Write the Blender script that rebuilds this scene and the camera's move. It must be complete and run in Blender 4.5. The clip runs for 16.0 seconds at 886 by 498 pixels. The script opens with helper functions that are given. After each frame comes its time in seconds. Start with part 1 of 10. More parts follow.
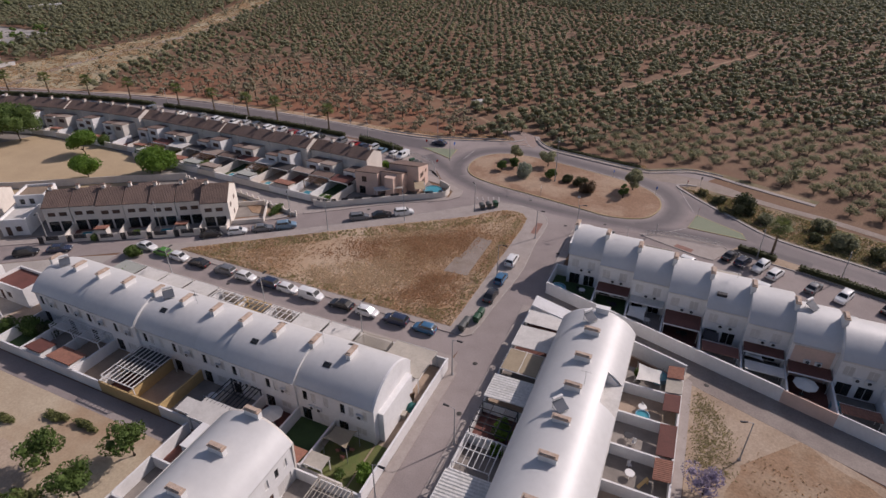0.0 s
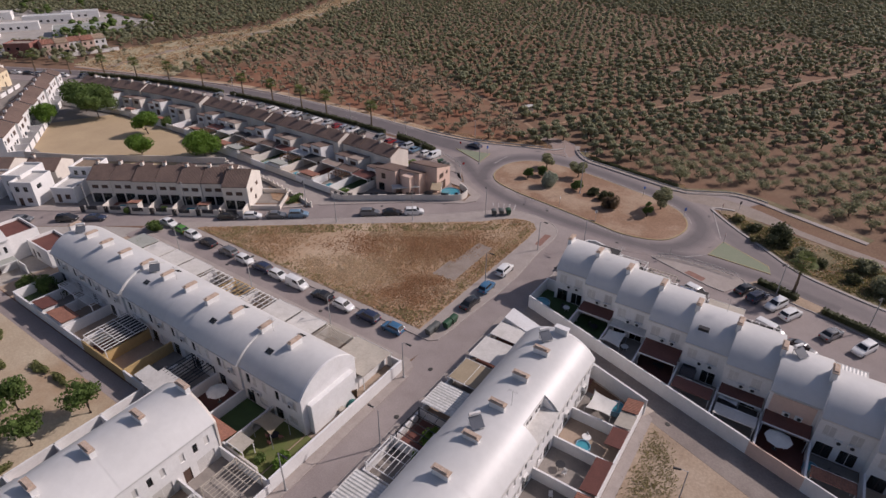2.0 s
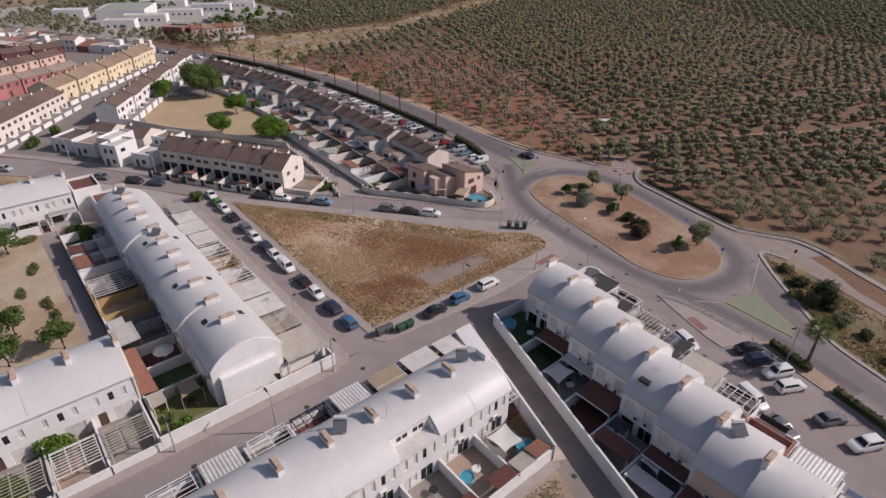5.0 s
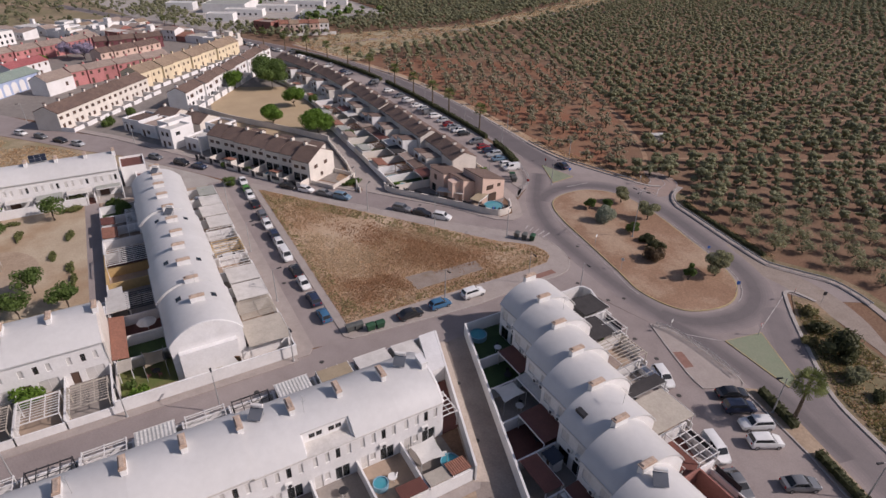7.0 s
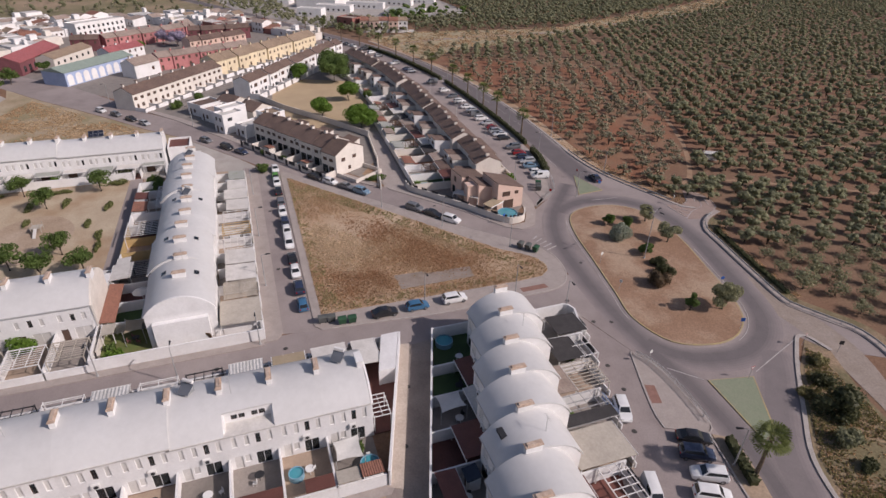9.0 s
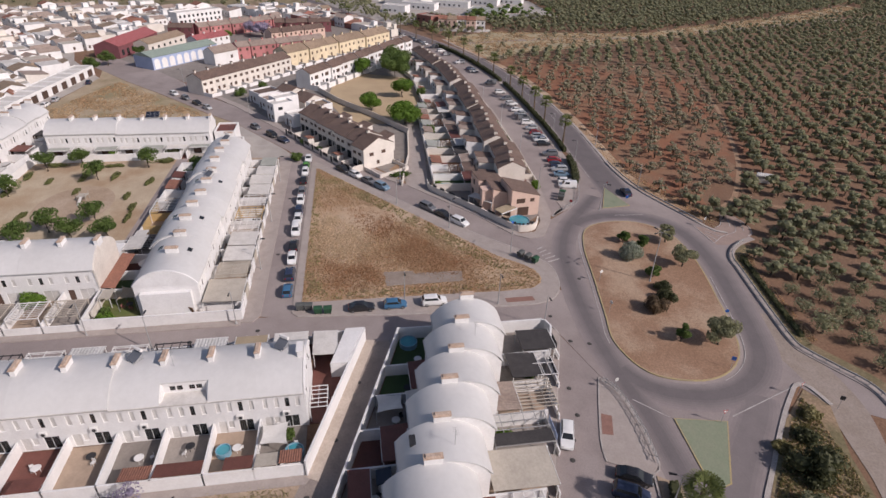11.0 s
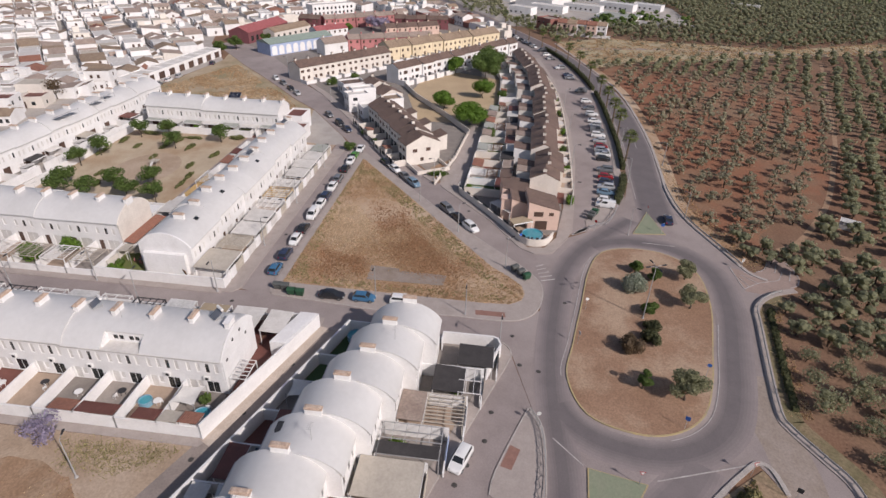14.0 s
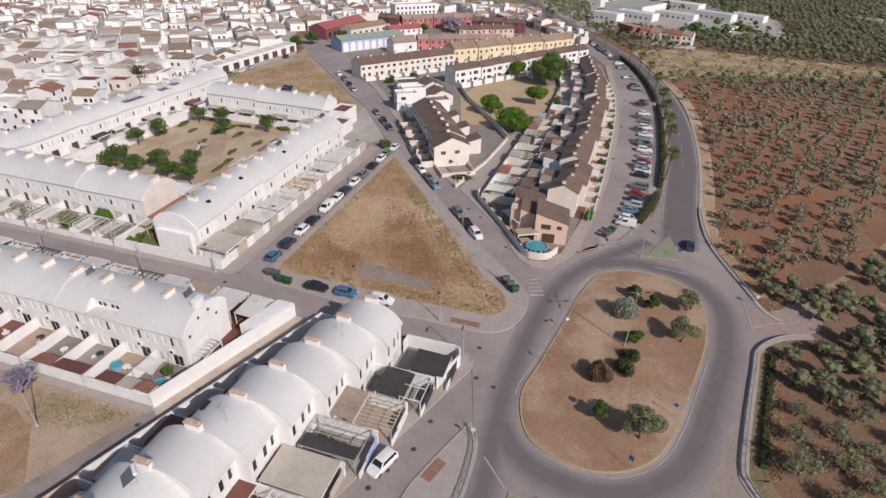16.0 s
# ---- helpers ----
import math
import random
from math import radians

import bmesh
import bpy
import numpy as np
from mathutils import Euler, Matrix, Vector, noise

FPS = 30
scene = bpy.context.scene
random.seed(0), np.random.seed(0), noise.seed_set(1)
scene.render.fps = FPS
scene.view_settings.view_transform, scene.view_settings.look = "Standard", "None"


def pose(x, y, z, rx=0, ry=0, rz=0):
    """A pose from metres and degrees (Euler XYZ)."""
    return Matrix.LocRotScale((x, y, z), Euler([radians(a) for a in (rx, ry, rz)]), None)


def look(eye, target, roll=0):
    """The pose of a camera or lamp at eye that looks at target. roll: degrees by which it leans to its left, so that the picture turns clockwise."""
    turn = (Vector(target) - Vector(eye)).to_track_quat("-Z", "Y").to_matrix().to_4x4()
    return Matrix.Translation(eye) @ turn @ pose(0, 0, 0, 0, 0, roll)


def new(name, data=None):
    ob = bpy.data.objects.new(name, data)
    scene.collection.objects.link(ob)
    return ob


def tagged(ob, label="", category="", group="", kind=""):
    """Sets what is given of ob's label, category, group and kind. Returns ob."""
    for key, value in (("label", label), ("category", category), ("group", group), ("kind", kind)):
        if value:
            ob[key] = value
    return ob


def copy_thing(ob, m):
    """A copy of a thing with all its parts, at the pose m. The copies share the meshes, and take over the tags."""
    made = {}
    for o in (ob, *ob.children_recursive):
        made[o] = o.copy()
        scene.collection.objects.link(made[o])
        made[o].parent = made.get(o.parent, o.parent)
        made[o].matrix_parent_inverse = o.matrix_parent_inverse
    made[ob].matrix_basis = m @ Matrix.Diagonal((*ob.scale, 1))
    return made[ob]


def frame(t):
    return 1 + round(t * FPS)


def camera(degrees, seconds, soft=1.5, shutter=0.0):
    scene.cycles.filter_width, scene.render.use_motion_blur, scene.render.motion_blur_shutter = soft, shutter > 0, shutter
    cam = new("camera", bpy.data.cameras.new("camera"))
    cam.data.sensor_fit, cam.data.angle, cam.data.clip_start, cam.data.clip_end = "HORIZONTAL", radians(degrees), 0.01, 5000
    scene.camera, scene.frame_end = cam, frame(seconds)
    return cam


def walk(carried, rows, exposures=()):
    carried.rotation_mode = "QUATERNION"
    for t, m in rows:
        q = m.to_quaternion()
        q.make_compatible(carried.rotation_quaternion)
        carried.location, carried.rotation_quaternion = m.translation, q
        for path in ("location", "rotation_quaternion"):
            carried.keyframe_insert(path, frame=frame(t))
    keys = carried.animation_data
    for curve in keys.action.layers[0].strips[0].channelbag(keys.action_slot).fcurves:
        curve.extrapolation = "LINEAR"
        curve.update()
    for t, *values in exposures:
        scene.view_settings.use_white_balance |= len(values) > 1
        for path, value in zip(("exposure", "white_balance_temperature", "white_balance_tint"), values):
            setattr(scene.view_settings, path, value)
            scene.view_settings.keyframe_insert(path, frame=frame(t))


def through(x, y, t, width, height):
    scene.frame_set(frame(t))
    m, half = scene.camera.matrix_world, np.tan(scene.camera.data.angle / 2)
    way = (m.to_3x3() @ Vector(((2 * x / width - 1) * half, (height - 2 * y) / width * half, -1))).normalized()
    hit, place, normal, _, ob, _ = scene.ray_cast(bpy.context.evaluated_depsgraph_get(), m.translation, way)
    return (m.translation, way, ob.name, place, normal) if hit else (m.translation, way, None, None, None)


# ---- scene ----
cam = camera(76.1, 16.0)
METRES, EYE, TILT, LEAN, TURN = 142.05, 57.75, 0.0, 0.0, 24.1
ROWS = [
    (0.0, 0.0, 0.0, 0.0, 0.0, -30.77, -0.0),
    (0.5, 0.0298, 0.0022, -0.0005, 2.48, -30.74, -0.09),
    (1.0, 0.0613, 0.0055, -0.0012, 5.11, -30.66, -0.14),
    (1.5, 0.0923, 0.0106, -0.0015, 7.72, -30.64, -0.21),
    (2.0, 0.123, 0.0172, -0.0018, 10.32, -30.61, -0.29),
    (2.5, 0.152, 0.0251, -0.0021, 12.8, -30.58, -0.35),
    (3.0, 0.1823, 0.0349, -0.0023, 15.43, -30.56, -0.39),
    (3.5, 0.2121, 0.0456, -0.0027, 18.06, -30.54, -0.43),
    (4.0, 0.2413, 0.0575, -0.0028, 20.7, -30.52, -0.49),
    (6.5, 0.3754, 0.1365, -0.0009, 33.77, -30.47, -0.72),
    (7.0, 0.4003, 0.1558, -0.0002, 36.41, -30.48, -0.79),
    (7.5, 0.4244, 0.1762, 0.0003, 39.05, -30.48, -0.88),
    (8.0, 0.4474, 0.1977, 0.0009, 41.66, -30.5, -0.97),
    (8.5, 0.4681, 0.2189, 0.0014, 44.14, -30.54, -1.06),
    (9.0, 0.4886, 0.242, 0.0019, 46.76, -30.6, -1.18),
    (11.5, 0.5762, 0.3708, 0.0057, 59.77, -30.96, -1.48),
    (12.0, 0.5906, 0.3994, 0.0063, 62.42, -31.03, -1.49),
    (12.5, 0.6029, 0.4272, 0.0068, 64.91, -31.08, -1.48),
    (13.0, 0.6146, 0.4571, 0.0074, 67.56, -31.13, -1.5),
    (13.5, 0.6248, 0.4874, 0.008, 70.21, -31.18, -1.51),
    (14.0, 0.6334, 0.5178, 0.0088, 72.85, -31.23, -1.56),
    (14.5, 0.6404, 0.5472, 0.0098, 75.34, -31.27, -1.58),
    (15.0, 0.6465, 0.5784, 0.0108, 77.95, -31.3, -1.63),
    (15.5, 0.6512, 0.6098, 0.0121, 80.6, -31.34, -1.67),
    (16.0, 0.6541, 0.6414, 0.0131, 83.24, -31.37, -1.71),
]
walk(cam, [(t, pose(0, 0, EYE, TILT, LEAN, TURN) @ pose(METRES * x, METRES * y, METRES * z, 90 + pitch, roll, yaw)) for t, x, y, z, yaw, pitch, roll in ROWS],
     [(0.0, 0.03, 6500, 22), (7.0, 0.07, 6500, 22), (16.0, 0.19, 6430, 17)])

# ---- light: a clear late-spring morning, sun in the north-east of the plan ----
SUN_AZIMUTH, SUN_ELEVATION = 36.5, 36.0
world = bpy.data.worlds.new("sky")
scene.world = world
world.use_nodes = True
sky = world.node_tree.nodes.new("ShaderNodeTexSky")
sky.sky_type, sky.sun_disc = "NISHITA", False
sky.sun_elevation, sky.sun_rotation = radians(SUN_ELEVATION), radians(SUN_AZIMUTH)
sky.air_density, sky.dust_density, sky.ozone_density = 1.0, 1.9, 1.0
world.node_tree.links.new(sky.outputs[0], world.node_tree.nodes["Background"].inputs[0])
world.node_tree.nodes["Background"].inputs[1].default_value = 0.074
sun_lamp = bpy.data.lights.new("sun", "SUN")
sun_lamp.energy, sun_lamp.angle, sun_lamp.color = 3.42, radians(0.53), (1.0, 0.943, 0.87)
sun_way = Vector((math.sin(radians(SUN_AZIMUTH)) * math.cos(radians(SUN_ELEVATION)),
                  math.cos(radians(SUN_AZIMUTH)) * math.cos(radians(SUN_ELEVATION)), math.sin(radians(SUN_ELEVATION))))
new("sun", sun_lamp).matrix_world = look(sun_way * 900, (0, 0, 0))
scene.view_settings.exposure = 0.0

# ---- materials ----
def material(name, colour, second=None, rough=0.85, scale=0.6, fine=9.0, amount=0.5, bump=0.25, metal=0.0, object_random=0.0, spec=0.3,
             island_random=0.0, third=None, third_scale=0.12, coat=0.0):
    """A surface with variation at two scales: broad patches of the second colour, fine grain, and relief. Colours vary from object to object or piece to piece."""
    m = bpy.data.materials.new(name)
    m.use_nodes = True
    n, l = m.node_tree.nodes, m.node_tree.links
    bsdf = n["Principled BSDF"]
    bsdf.inputs["Roughness"].default_value, bsdf.inputs["Metallic"].default_value = rough, metal
    bsdf.inputs["Specular IOR Level"].default_value = spec
    bsdf.inputs["Coat Weight"].default_value = coat
    geo = n.new("ShaderNodeNewGeometry")

    def patches(size, detail, low, high):
        tex = n.new("ShaderNodeTexNoise")
        tex.inputs["Scale"].default_value, tex.inputs["Detail"].default_value = size, detail
        tex.inputs["Roughness"].default_value = 0.62
        l.new(geo.outputs["Position"], tex.inputs["Vector"])
        ramp = n.new("ShaderNodeMapRange")
        ramp.inputs["From Min"].default_value, ramp.inputs["From Max"].default_value = low, high
        l.new(tex.outputs["Fac"], ramp.inputs["Value"])
        return ramp.outputs[0], tex.outputs["Fac"]

    def mixed(kind, fac, a, b):
        mix = n.new("ShaderNodeMix")
        mix.data_type, mix.blend_type = "RGBA", kind
        for socket, value in ((mix.inputs[0], fac), (mix.inputs[6], a), (mix.inputs[7], b)):
            if hasattr(value, "is_linked"):
                l.new(value, socket)
            else:
                socket.default_value = value if isinstance(value, float) else (*value[:3], 1)
        return mix.outputs[2]

    second = second or tuple(c * 0.72 for c in colour)
    broad, _ = patches(scale, 5, 0.38, 0.68)
    out = mixed("MIX", broad, colour, second)
    if third:
        wide, _ = patches(third_scale, 4, 0.47, 0.62)
        out = mixed("MIX", wide, out, third)
    grain, raw = patches(fine, 4, 0.25, 0.75)
    dark = mixed("MIX", grain, (1 - amount * 0.5,) * 3, (1 + amount * 0.35,) * 3)
    out = mixed("MULTIPLY", 1.0, out, dark)
    source = None
    if object_random:
        info = n.new("ShaderNodeObjectInfo")
        source, strength = info.outputs["Random"], object_random
    elif island_random:
        source, strength = geo.outputs["Random Per Island"], island_random
    if source:
        vary = n.new("ShaderNodeMapRange")
        vary.inputs["To Min"].default_value, vary.inputs["To Max"].default_value = 1 - strength, 1 + strength
        l.new(source, vary.inputs["Value"])
        value = n.new("ShaderNodeCombineColor")
        for i in range(3):
            l.new(vary.outputs[0], value.inputs[i])
        out = mixed("MULTIPLY", 1.0, out, value.outputs[0])
    l.new(out, bsdf.inputs["Base Color"])
    if bump:
        relief = n.new("ShaderNodeBump")
        relief.inputs["Strength"].default_value, relief.inputs["Distance"].default_value = bump, 0.05
        l.new(raw, relief.inputs["Height"])
        l.new(relief.outputs[0], bsdf.inputs["Normal"])
    return m


def tiled(name, colour, second, pitch=0.3, rough=0.8, axis=0):
    """Roof or sheet with raised rolls a pitch apart along the thing's own axis."""
    m = material(name, colour, second, rough=rough, scale=0.5, fine=3.0, amount=0.55, bump=0, object_random=0.1)
    n, l = m.node_tree.nodes, m.node_tree.links
    tc = n.new("ShaderNodeTexCoord")
    wave = n.new("ShaderNodeTexWave")
    wave.bands_direction = "XYZ"[axis]
    wave.inputs["Scale"].default_value = 0.314 / pitch
    wave.inputs["Distortion"].default_value = 0.3
    l.new(tc.outputs["Object"], wave.inputs["Vector"])
    relief = n.new("ShaderNodeBump")
    relief.inputs["Strength"].default_value, relief.inputs["Distance"].default_value = 0.9, 0.06
    l.new(wave.outputs["Fac"], relief.inputs["Height"])
    l.new(relief.outputs[0], n["Principled BSDF"].inputs["Normal"])
    return m


def leafy(name, colour, second, through=0.42, third=None, size=0.5):
    """Leaves that let some light through."""
    m = material(name, colour, second, rough=0.6, scale=size, fine=2.5, amount=0.5, bump=0, island_random=0.2, spec=0.25, third=third, third_scale=0.07)
    n, l = m.node_tree.nodes, m.node_tree.links
    bsdf = n["Principled BSDF"]
    glow, mix = n.new("ShaderNodeBsdfTranslucent"), n.new("ShaderNodeMixShader")
    mix.inputs[0].default_value = through
    l.new(bsdf.inputs["Base Color"].links[0].from_socket, glow.inputs["Color"])
    l.new(bsdf.outputs[0], mix.inputs[1])
    l.new(glow.outputs[0], mix.inputs[2])
    l.new(mix.outputs[0], n["Material Output"].inputs["Surface"])
    return m


def glassy(name, tint):
    m = bpy.data.materials.new(name)
    m.use_nodes = True
    b = m.node_tree.nodes["Principled BSDF"]
    b.inputs["Base Color"].default_value = (*tint, 1)
    b.inputs["Roughness"].default_value, b.inputs["Transmission Weight"].default_value, b.inputs["IOR"].default_value = 0.06, 0.85, 1.45
    return m


SOIL = material("grove_soil", (0.186, 0.112, 0.072), (0.225, 0.143, 0.092), rough=0.95, scale=0.16, fine=2.4, amount=0.7, bump=0.6, third=(0.215, 0.115, 0.07), third_scale=0.013)
RED_SOIL = material("red_tilled_soil", (0.255, 0.112, 0.064), (0.25, 0.135, 0.082), rough=0.95, scale=0.11, fine=2.2, amount=0.7, bump=0.6, third=(0.235, 0.15, 0.095), third_scale=0.035)
SAND_BAND = material("pale_grass_soil", (0.40, 0.335, 0.225), (0.33, 0.28, 0.17), rough=0.95, scale=0.2, fine=1.6, amount=0.7, bump=0.5)
TRACK = material("sandy_track", (0.315, 0.262, 0.225), (0.265, 0.216, 0.178), rough=0.95, scale=0.4, fine=3, amount=0.4)
LOT = material("bare_lot_earth", (0.40, 0.305, 0.22), (0.32, 0.235, 0.165), rough=0.95, scale=0.22, fine=3, amount=0.5, bump=0.5, third=(0.44, 0.345, 0.26), third_scale=0.07)
LOT_RED = material("reddish_lot_earth", (0.33, 0.215, 0.135), (0.26, 0.165, 0.10), rough=0.95, scale=0.35, fine=3, amount=0.6, bump=0.6, third=(0.37, 0.28, 0.195), third_scale=0.1)
PARK_SAND = material("park_sand", (0.48, 0.395, 0.285), (0.41, 0.325, 0.23), rough=0.95, scale=0.13, fine=3, amount=0.35, bump=0.4, third=(0.36, 0.255, 0.165), third_scale=0.05)
COURT_SAND = material("court_sand", (0.46, 0.35, 0.22), (0.40, 0.30, 0.19), rough=0.95, scale=0.1, fine=3, amount=0.25)
ISLAND = material("island_earth", (0.31, 0.195, 0.128), (0.255, 0.152, 0.096), rough=0.95, scale=0.16, fine=3.5, amount=0.65, bump=0.5, third=(0.39, 0.28, 0.195), third_scale=0.09)
FIELD = material("dry_field_soil", (0.47, 0.355, 0.25), (0.40, 0.275, 0.175), rough=0.95, scale=0.10, fine=2.6, amount=0.5, bump=0.6, third=(0.33, 0.205, 0.12), third_scale=0.04)
STRAW = leafy("dry_grass_blades", (0.64, 0.495, 0.325), (0.52, 0.36, 0.21), 0.5, (0.56, 0.385, 0.235), 0.16)
RUST_GRASS = leafy("rust_brown_weeds", (0.53, 0.325, 0.19), (0.42, 0.25, 0.14), 0.55, None, 0.3)
DRY_GREEN = leafy("half_dry_weeds", (0.45, 0.40, 0.215), (0.36, 0.325, 0.16), 0.5)
PALE_STRAW = leafy("bleached_straw", (0.74, 0.60, 0.43), (0.64, 0.51, 0.345), 0.5, None, 0.3)
GREENISH = leafy("green_weed_blades", (0.30, 0.265, 0.125), (0.23, 0.21, 0.095))
VERGE = material("weedy_verge", (0.20, 0.165, 0.095), (0.15, 0.13, 0.068), rough=0.95, scale=0.35, fine=2.5, amount=0.8, bump=0.7, third=(0.30, 0.215, 0.14), third_scale=0.1)
HILL = material("scrub_slope", (0.24, 0.20, 0.115), (0.17, 0.155, 0.085), rough=0.95, scale=0.08, fine=1.2, amount=0.8, bump=0.6, third=(0.33, 0.245, 0.165), third_scale=0.02)
ASPHALT = material("worn_asphalt", (0.287, 0.242, 0.228), (0.247, 0.208, 0.196), rough=0.9, scale=0.25, fine=6, amount=0.3, bump=0.15, third=(0.325, 0.278, 0.26), third_scale=0.05)
PAVING = material("pavement_concrete", (0.37, 0.322, 0.293), (0.318, 0.274, 0.248), rough=0.9, scale=0.5, fine=4, amount=0.3, bump=0.15)
PAVING_RED = material("red_paving", (0.27, 0.15, 0.12), (0.23, 0.125, 0.10), rough=0.9, scale=0.8, fine=4, amount=0.3)
PAVING_TAN = material("tan_concrete_strip", (0.49, 0.415, 0.35), (0.42, 0.35, 0.29), rough=0.9, scale=0.4, fine=4, amount=0.35)
ALLEY = material("dusty_alley_asphalt", (0.275, 0.23, 0.203), (0.225, 0.187, 0.165), rough=0.92, scale=0.35, fine=4, amount=0.35, third=(0.31, 0.262, 0.228), third_scale=0.12)
PAVING_PINK = material("pale_pink_paving", (0.33, 0.25, 0.215), (0.285, 0.215, 0.185), rough=0.9, scale=0.6, fine=4, amount=0.3)
KERB = material("kerb_concrete", (0.42, 0.38, 0.35), (0.34, 0.305, 0.28), rough=0.9, scale=0.8, fine=5)
KERB_YELLOW = material("yellow_kerb_paint", (0.42, 0.33, 0.16), (0.33, 0.275, 0.18), rough=0.8, scale=0.5, fine=5)
PAINT = material("road_paint", (0.46, 0.43, 0.41), (0.32, 0.29, 0.275), rough=0.7, scale=0.7, fine=5, amount=0.5, bump=0)
GREEN_PAINT = material("green_island_paint", (0.215, 0.245, 0.165), (0.24, 0.255, 0.18), rough=0.9, scale=0.4, fine=4, amount=0.3)
WHITE = material("white_render", (0.735, 0.725, 0.715), (0.655, 0.64, 0.625), rough=0.85, scale=0.35, fine=3, amount=0.14, bump=0.08, object_random=0.03)
ROOF_WHITE = material("white_roof_coat", (0.55, 0.544, 0.534), (0.507, 0.5, 0.489), rough=0.44, scale=0.14, fine=1.2, amount=0.10, bump=0.02, object_random=0.03, spec=0.5)
PALE_YELLOW = material("pale_yellow_render", (0.70, 0.59, 0.41), (0.63, 0.53, 0.375), scale=0.4, fine=3, amount=0.15, bump=0.08, object_random=0.08)
CREAM = material("cream_render", (0.68, 0.635, 0.575), (0.61, 0.565, 0.51), scale=0.4, fine=3, amount=0.15, bump=0.08, object_random=0.04)
BEIGE = material("pale_beige_render", (0.655, 0.605, 0.545), (0.58, 0.53, 0.475), scale=0.4, fine=3, amount=0.18, bump=0.08, object_random=0.05)
PINK = material("salmon_render", (0.64, 0.47, 0.39), (0.58, 0.42, 0.345), scale=0.4, fine=3, amount=0.15, bump=0.08)
BRICK_RED = material("brick_red_render", (0.31, 0.14, 0.115), (0.26, 0.12, 0.098), scale=0.4, fine=3, amount=0.3, object_random=0.12)
RED_WALL = material("pinkish_red_render", (0.47, 0.20, 0.195), (0.40, 0.165, 0.16), scale=0.4, fine=3, amount=0.25, object_random=0.18)
MAROON_WALL = material("maroon_render", (0.19, 0.072, 0.08), (0.155, 0.06, 0.066), scale=0.4, fine=3, amount=0.25, object_random=0.12)
YELLOW = material("ochre_yellow_render", (0.52, 0.365, 0.17), (0.45, 0.315, 0.15), scale=0.4, fine=3, amount=0.2)
BLUE_PAINT = material("blue_wall_paint", (0.36, 0.43, 0.60), (0.31, 0.38, 0.54), scale=0.5, fine=3, amount=0.15)
BROWN_TILE = tiled("brown_roof_tile", (0.178, 0.122, 0.098), (0.138, 0.096, 0.08), 0.32)
TERRACOTTA = tiled("terracotta_tile", (0.31, 0.145, 0.10), (0.25, 0.12, 0.085), 0.28)
OCHRE_TILE = tiled("ochre_roof_tile", (0.32, 0.24, 0.17), (0.26, 0.19, 0.135), 0.32)
GREY_TILE = tiled("weathered_brown_tile", (0.345, 0.275, 0.23), (0.28, 0.215, 0.18), 0.3)
SHEET_WHITE = tiled("white_ribbed_sheet", (0.62, 0.61, 0.59), (0.52, 0.51, 0.48), 0.45, rough=0.5)
SHEET_RED = tiled("red_ribbed_sheet", (0.40, 0.13, 0.13), (0.33, 0.105, 0.105), 0.5, rough=0.6)
SHEET_GREEN = tiled("green_ribbed_sheet", (0.27, 0.33, 0.28), (0.24, 0.29, 0.25), 0.6, rough=0.6)
FLAT_WHITE = material("pale_flat_roof", (0.60, 0.575, 0.54), (0.50, 0.475, 0.44), scale=0.5, fine=3, amount=0.2, object_random=0.06)
FLAT_BEIGE = material("beige_flat_roof", (0.46, 0.415, 0.35), (0.39, 0.35, 0.295), scale=0.4, fine=3, amount=0.25, object_random=0.06)
FLAT_GREY = material("grey_green_flat_roof", (0.34, 0.35, 0.315), (0.29, 0.30, 0.27), scale=0.5, fine=3, amount=0.25)
MAROON = material("maroon_tile_floor", (0.165, 0.066, 0.052), (0.13, 0.054, 0.043), rough=0.6, scale=0.6, fine=5, amount=0.3, object_random=0.12)
PATIO_GREY = material("grey_patio_paving", (0.27, 0.24, 0.215), (0.215, 0.19, 0.17), scale=0.5, fine=4, amount=0.35, object_random=0.15)
PATIO_TAN = material("tan_patio_paving", (0.38, 0.29, 0.22), (0.32, 0.245, 0.185), scale=0.5, fine=4, amount=0.3, object_random=0.12)
TURF = material("artificial_turf", (0.055, 0.095, 0.035), (0.045, 0.075, 0.03), scale=0.6, fine=8, amount=0.5, object_random=0.15)
LAWN = material("lawn", (0.12, 0.15, 0.045), (0.16, 0.155, 0.06), scale=0.6, fine=8, amount=0.5)
DARK_METAL = material("dark_metal", (0.035, 0.035, 0.04), (0.05, 0.05, 0.052), rough=0.5, metal=0.3, amount=0.2)
GREY_METAL = material("galvanised_steel", (0.42, 0.415, 0.41), (0.34, 0.335, 0.33), rough=0.55, metal=0.25, amount=0.2)
WHITE_METAL = material("white_painted_metal", (0.72, 0.71, 0.69), (0.62, 0.60, 0.58), rough=0.5, amount=0.1, bump=0)
WOOD = material("brown_wood", (0.17, 0.095, 0.05), (0.12, 0.065, 0.035), rough=0.7, scale=2, fine=12, amount=0.5)
CHIMNEY_CAP = material("brick_cap", (0.52, 0.41, 0.33), (0.40, 0.29, 0.22), rough=0.9, scale=1.5, fine=8, amount=0.6)
DARK_SHADE = material("black_shade_mesh", (0.045, 0.042, 0.042), (0.06, 0.055, 0.055), rough=0.9, scale=0.6, fine=8)
CLOTH = material("white_sail_cloth", (0.66, 0.64, 0.60), (0.58, 0.56, 0.52), rough=0.9, scale=0.8, fine=4, amount=0.12)
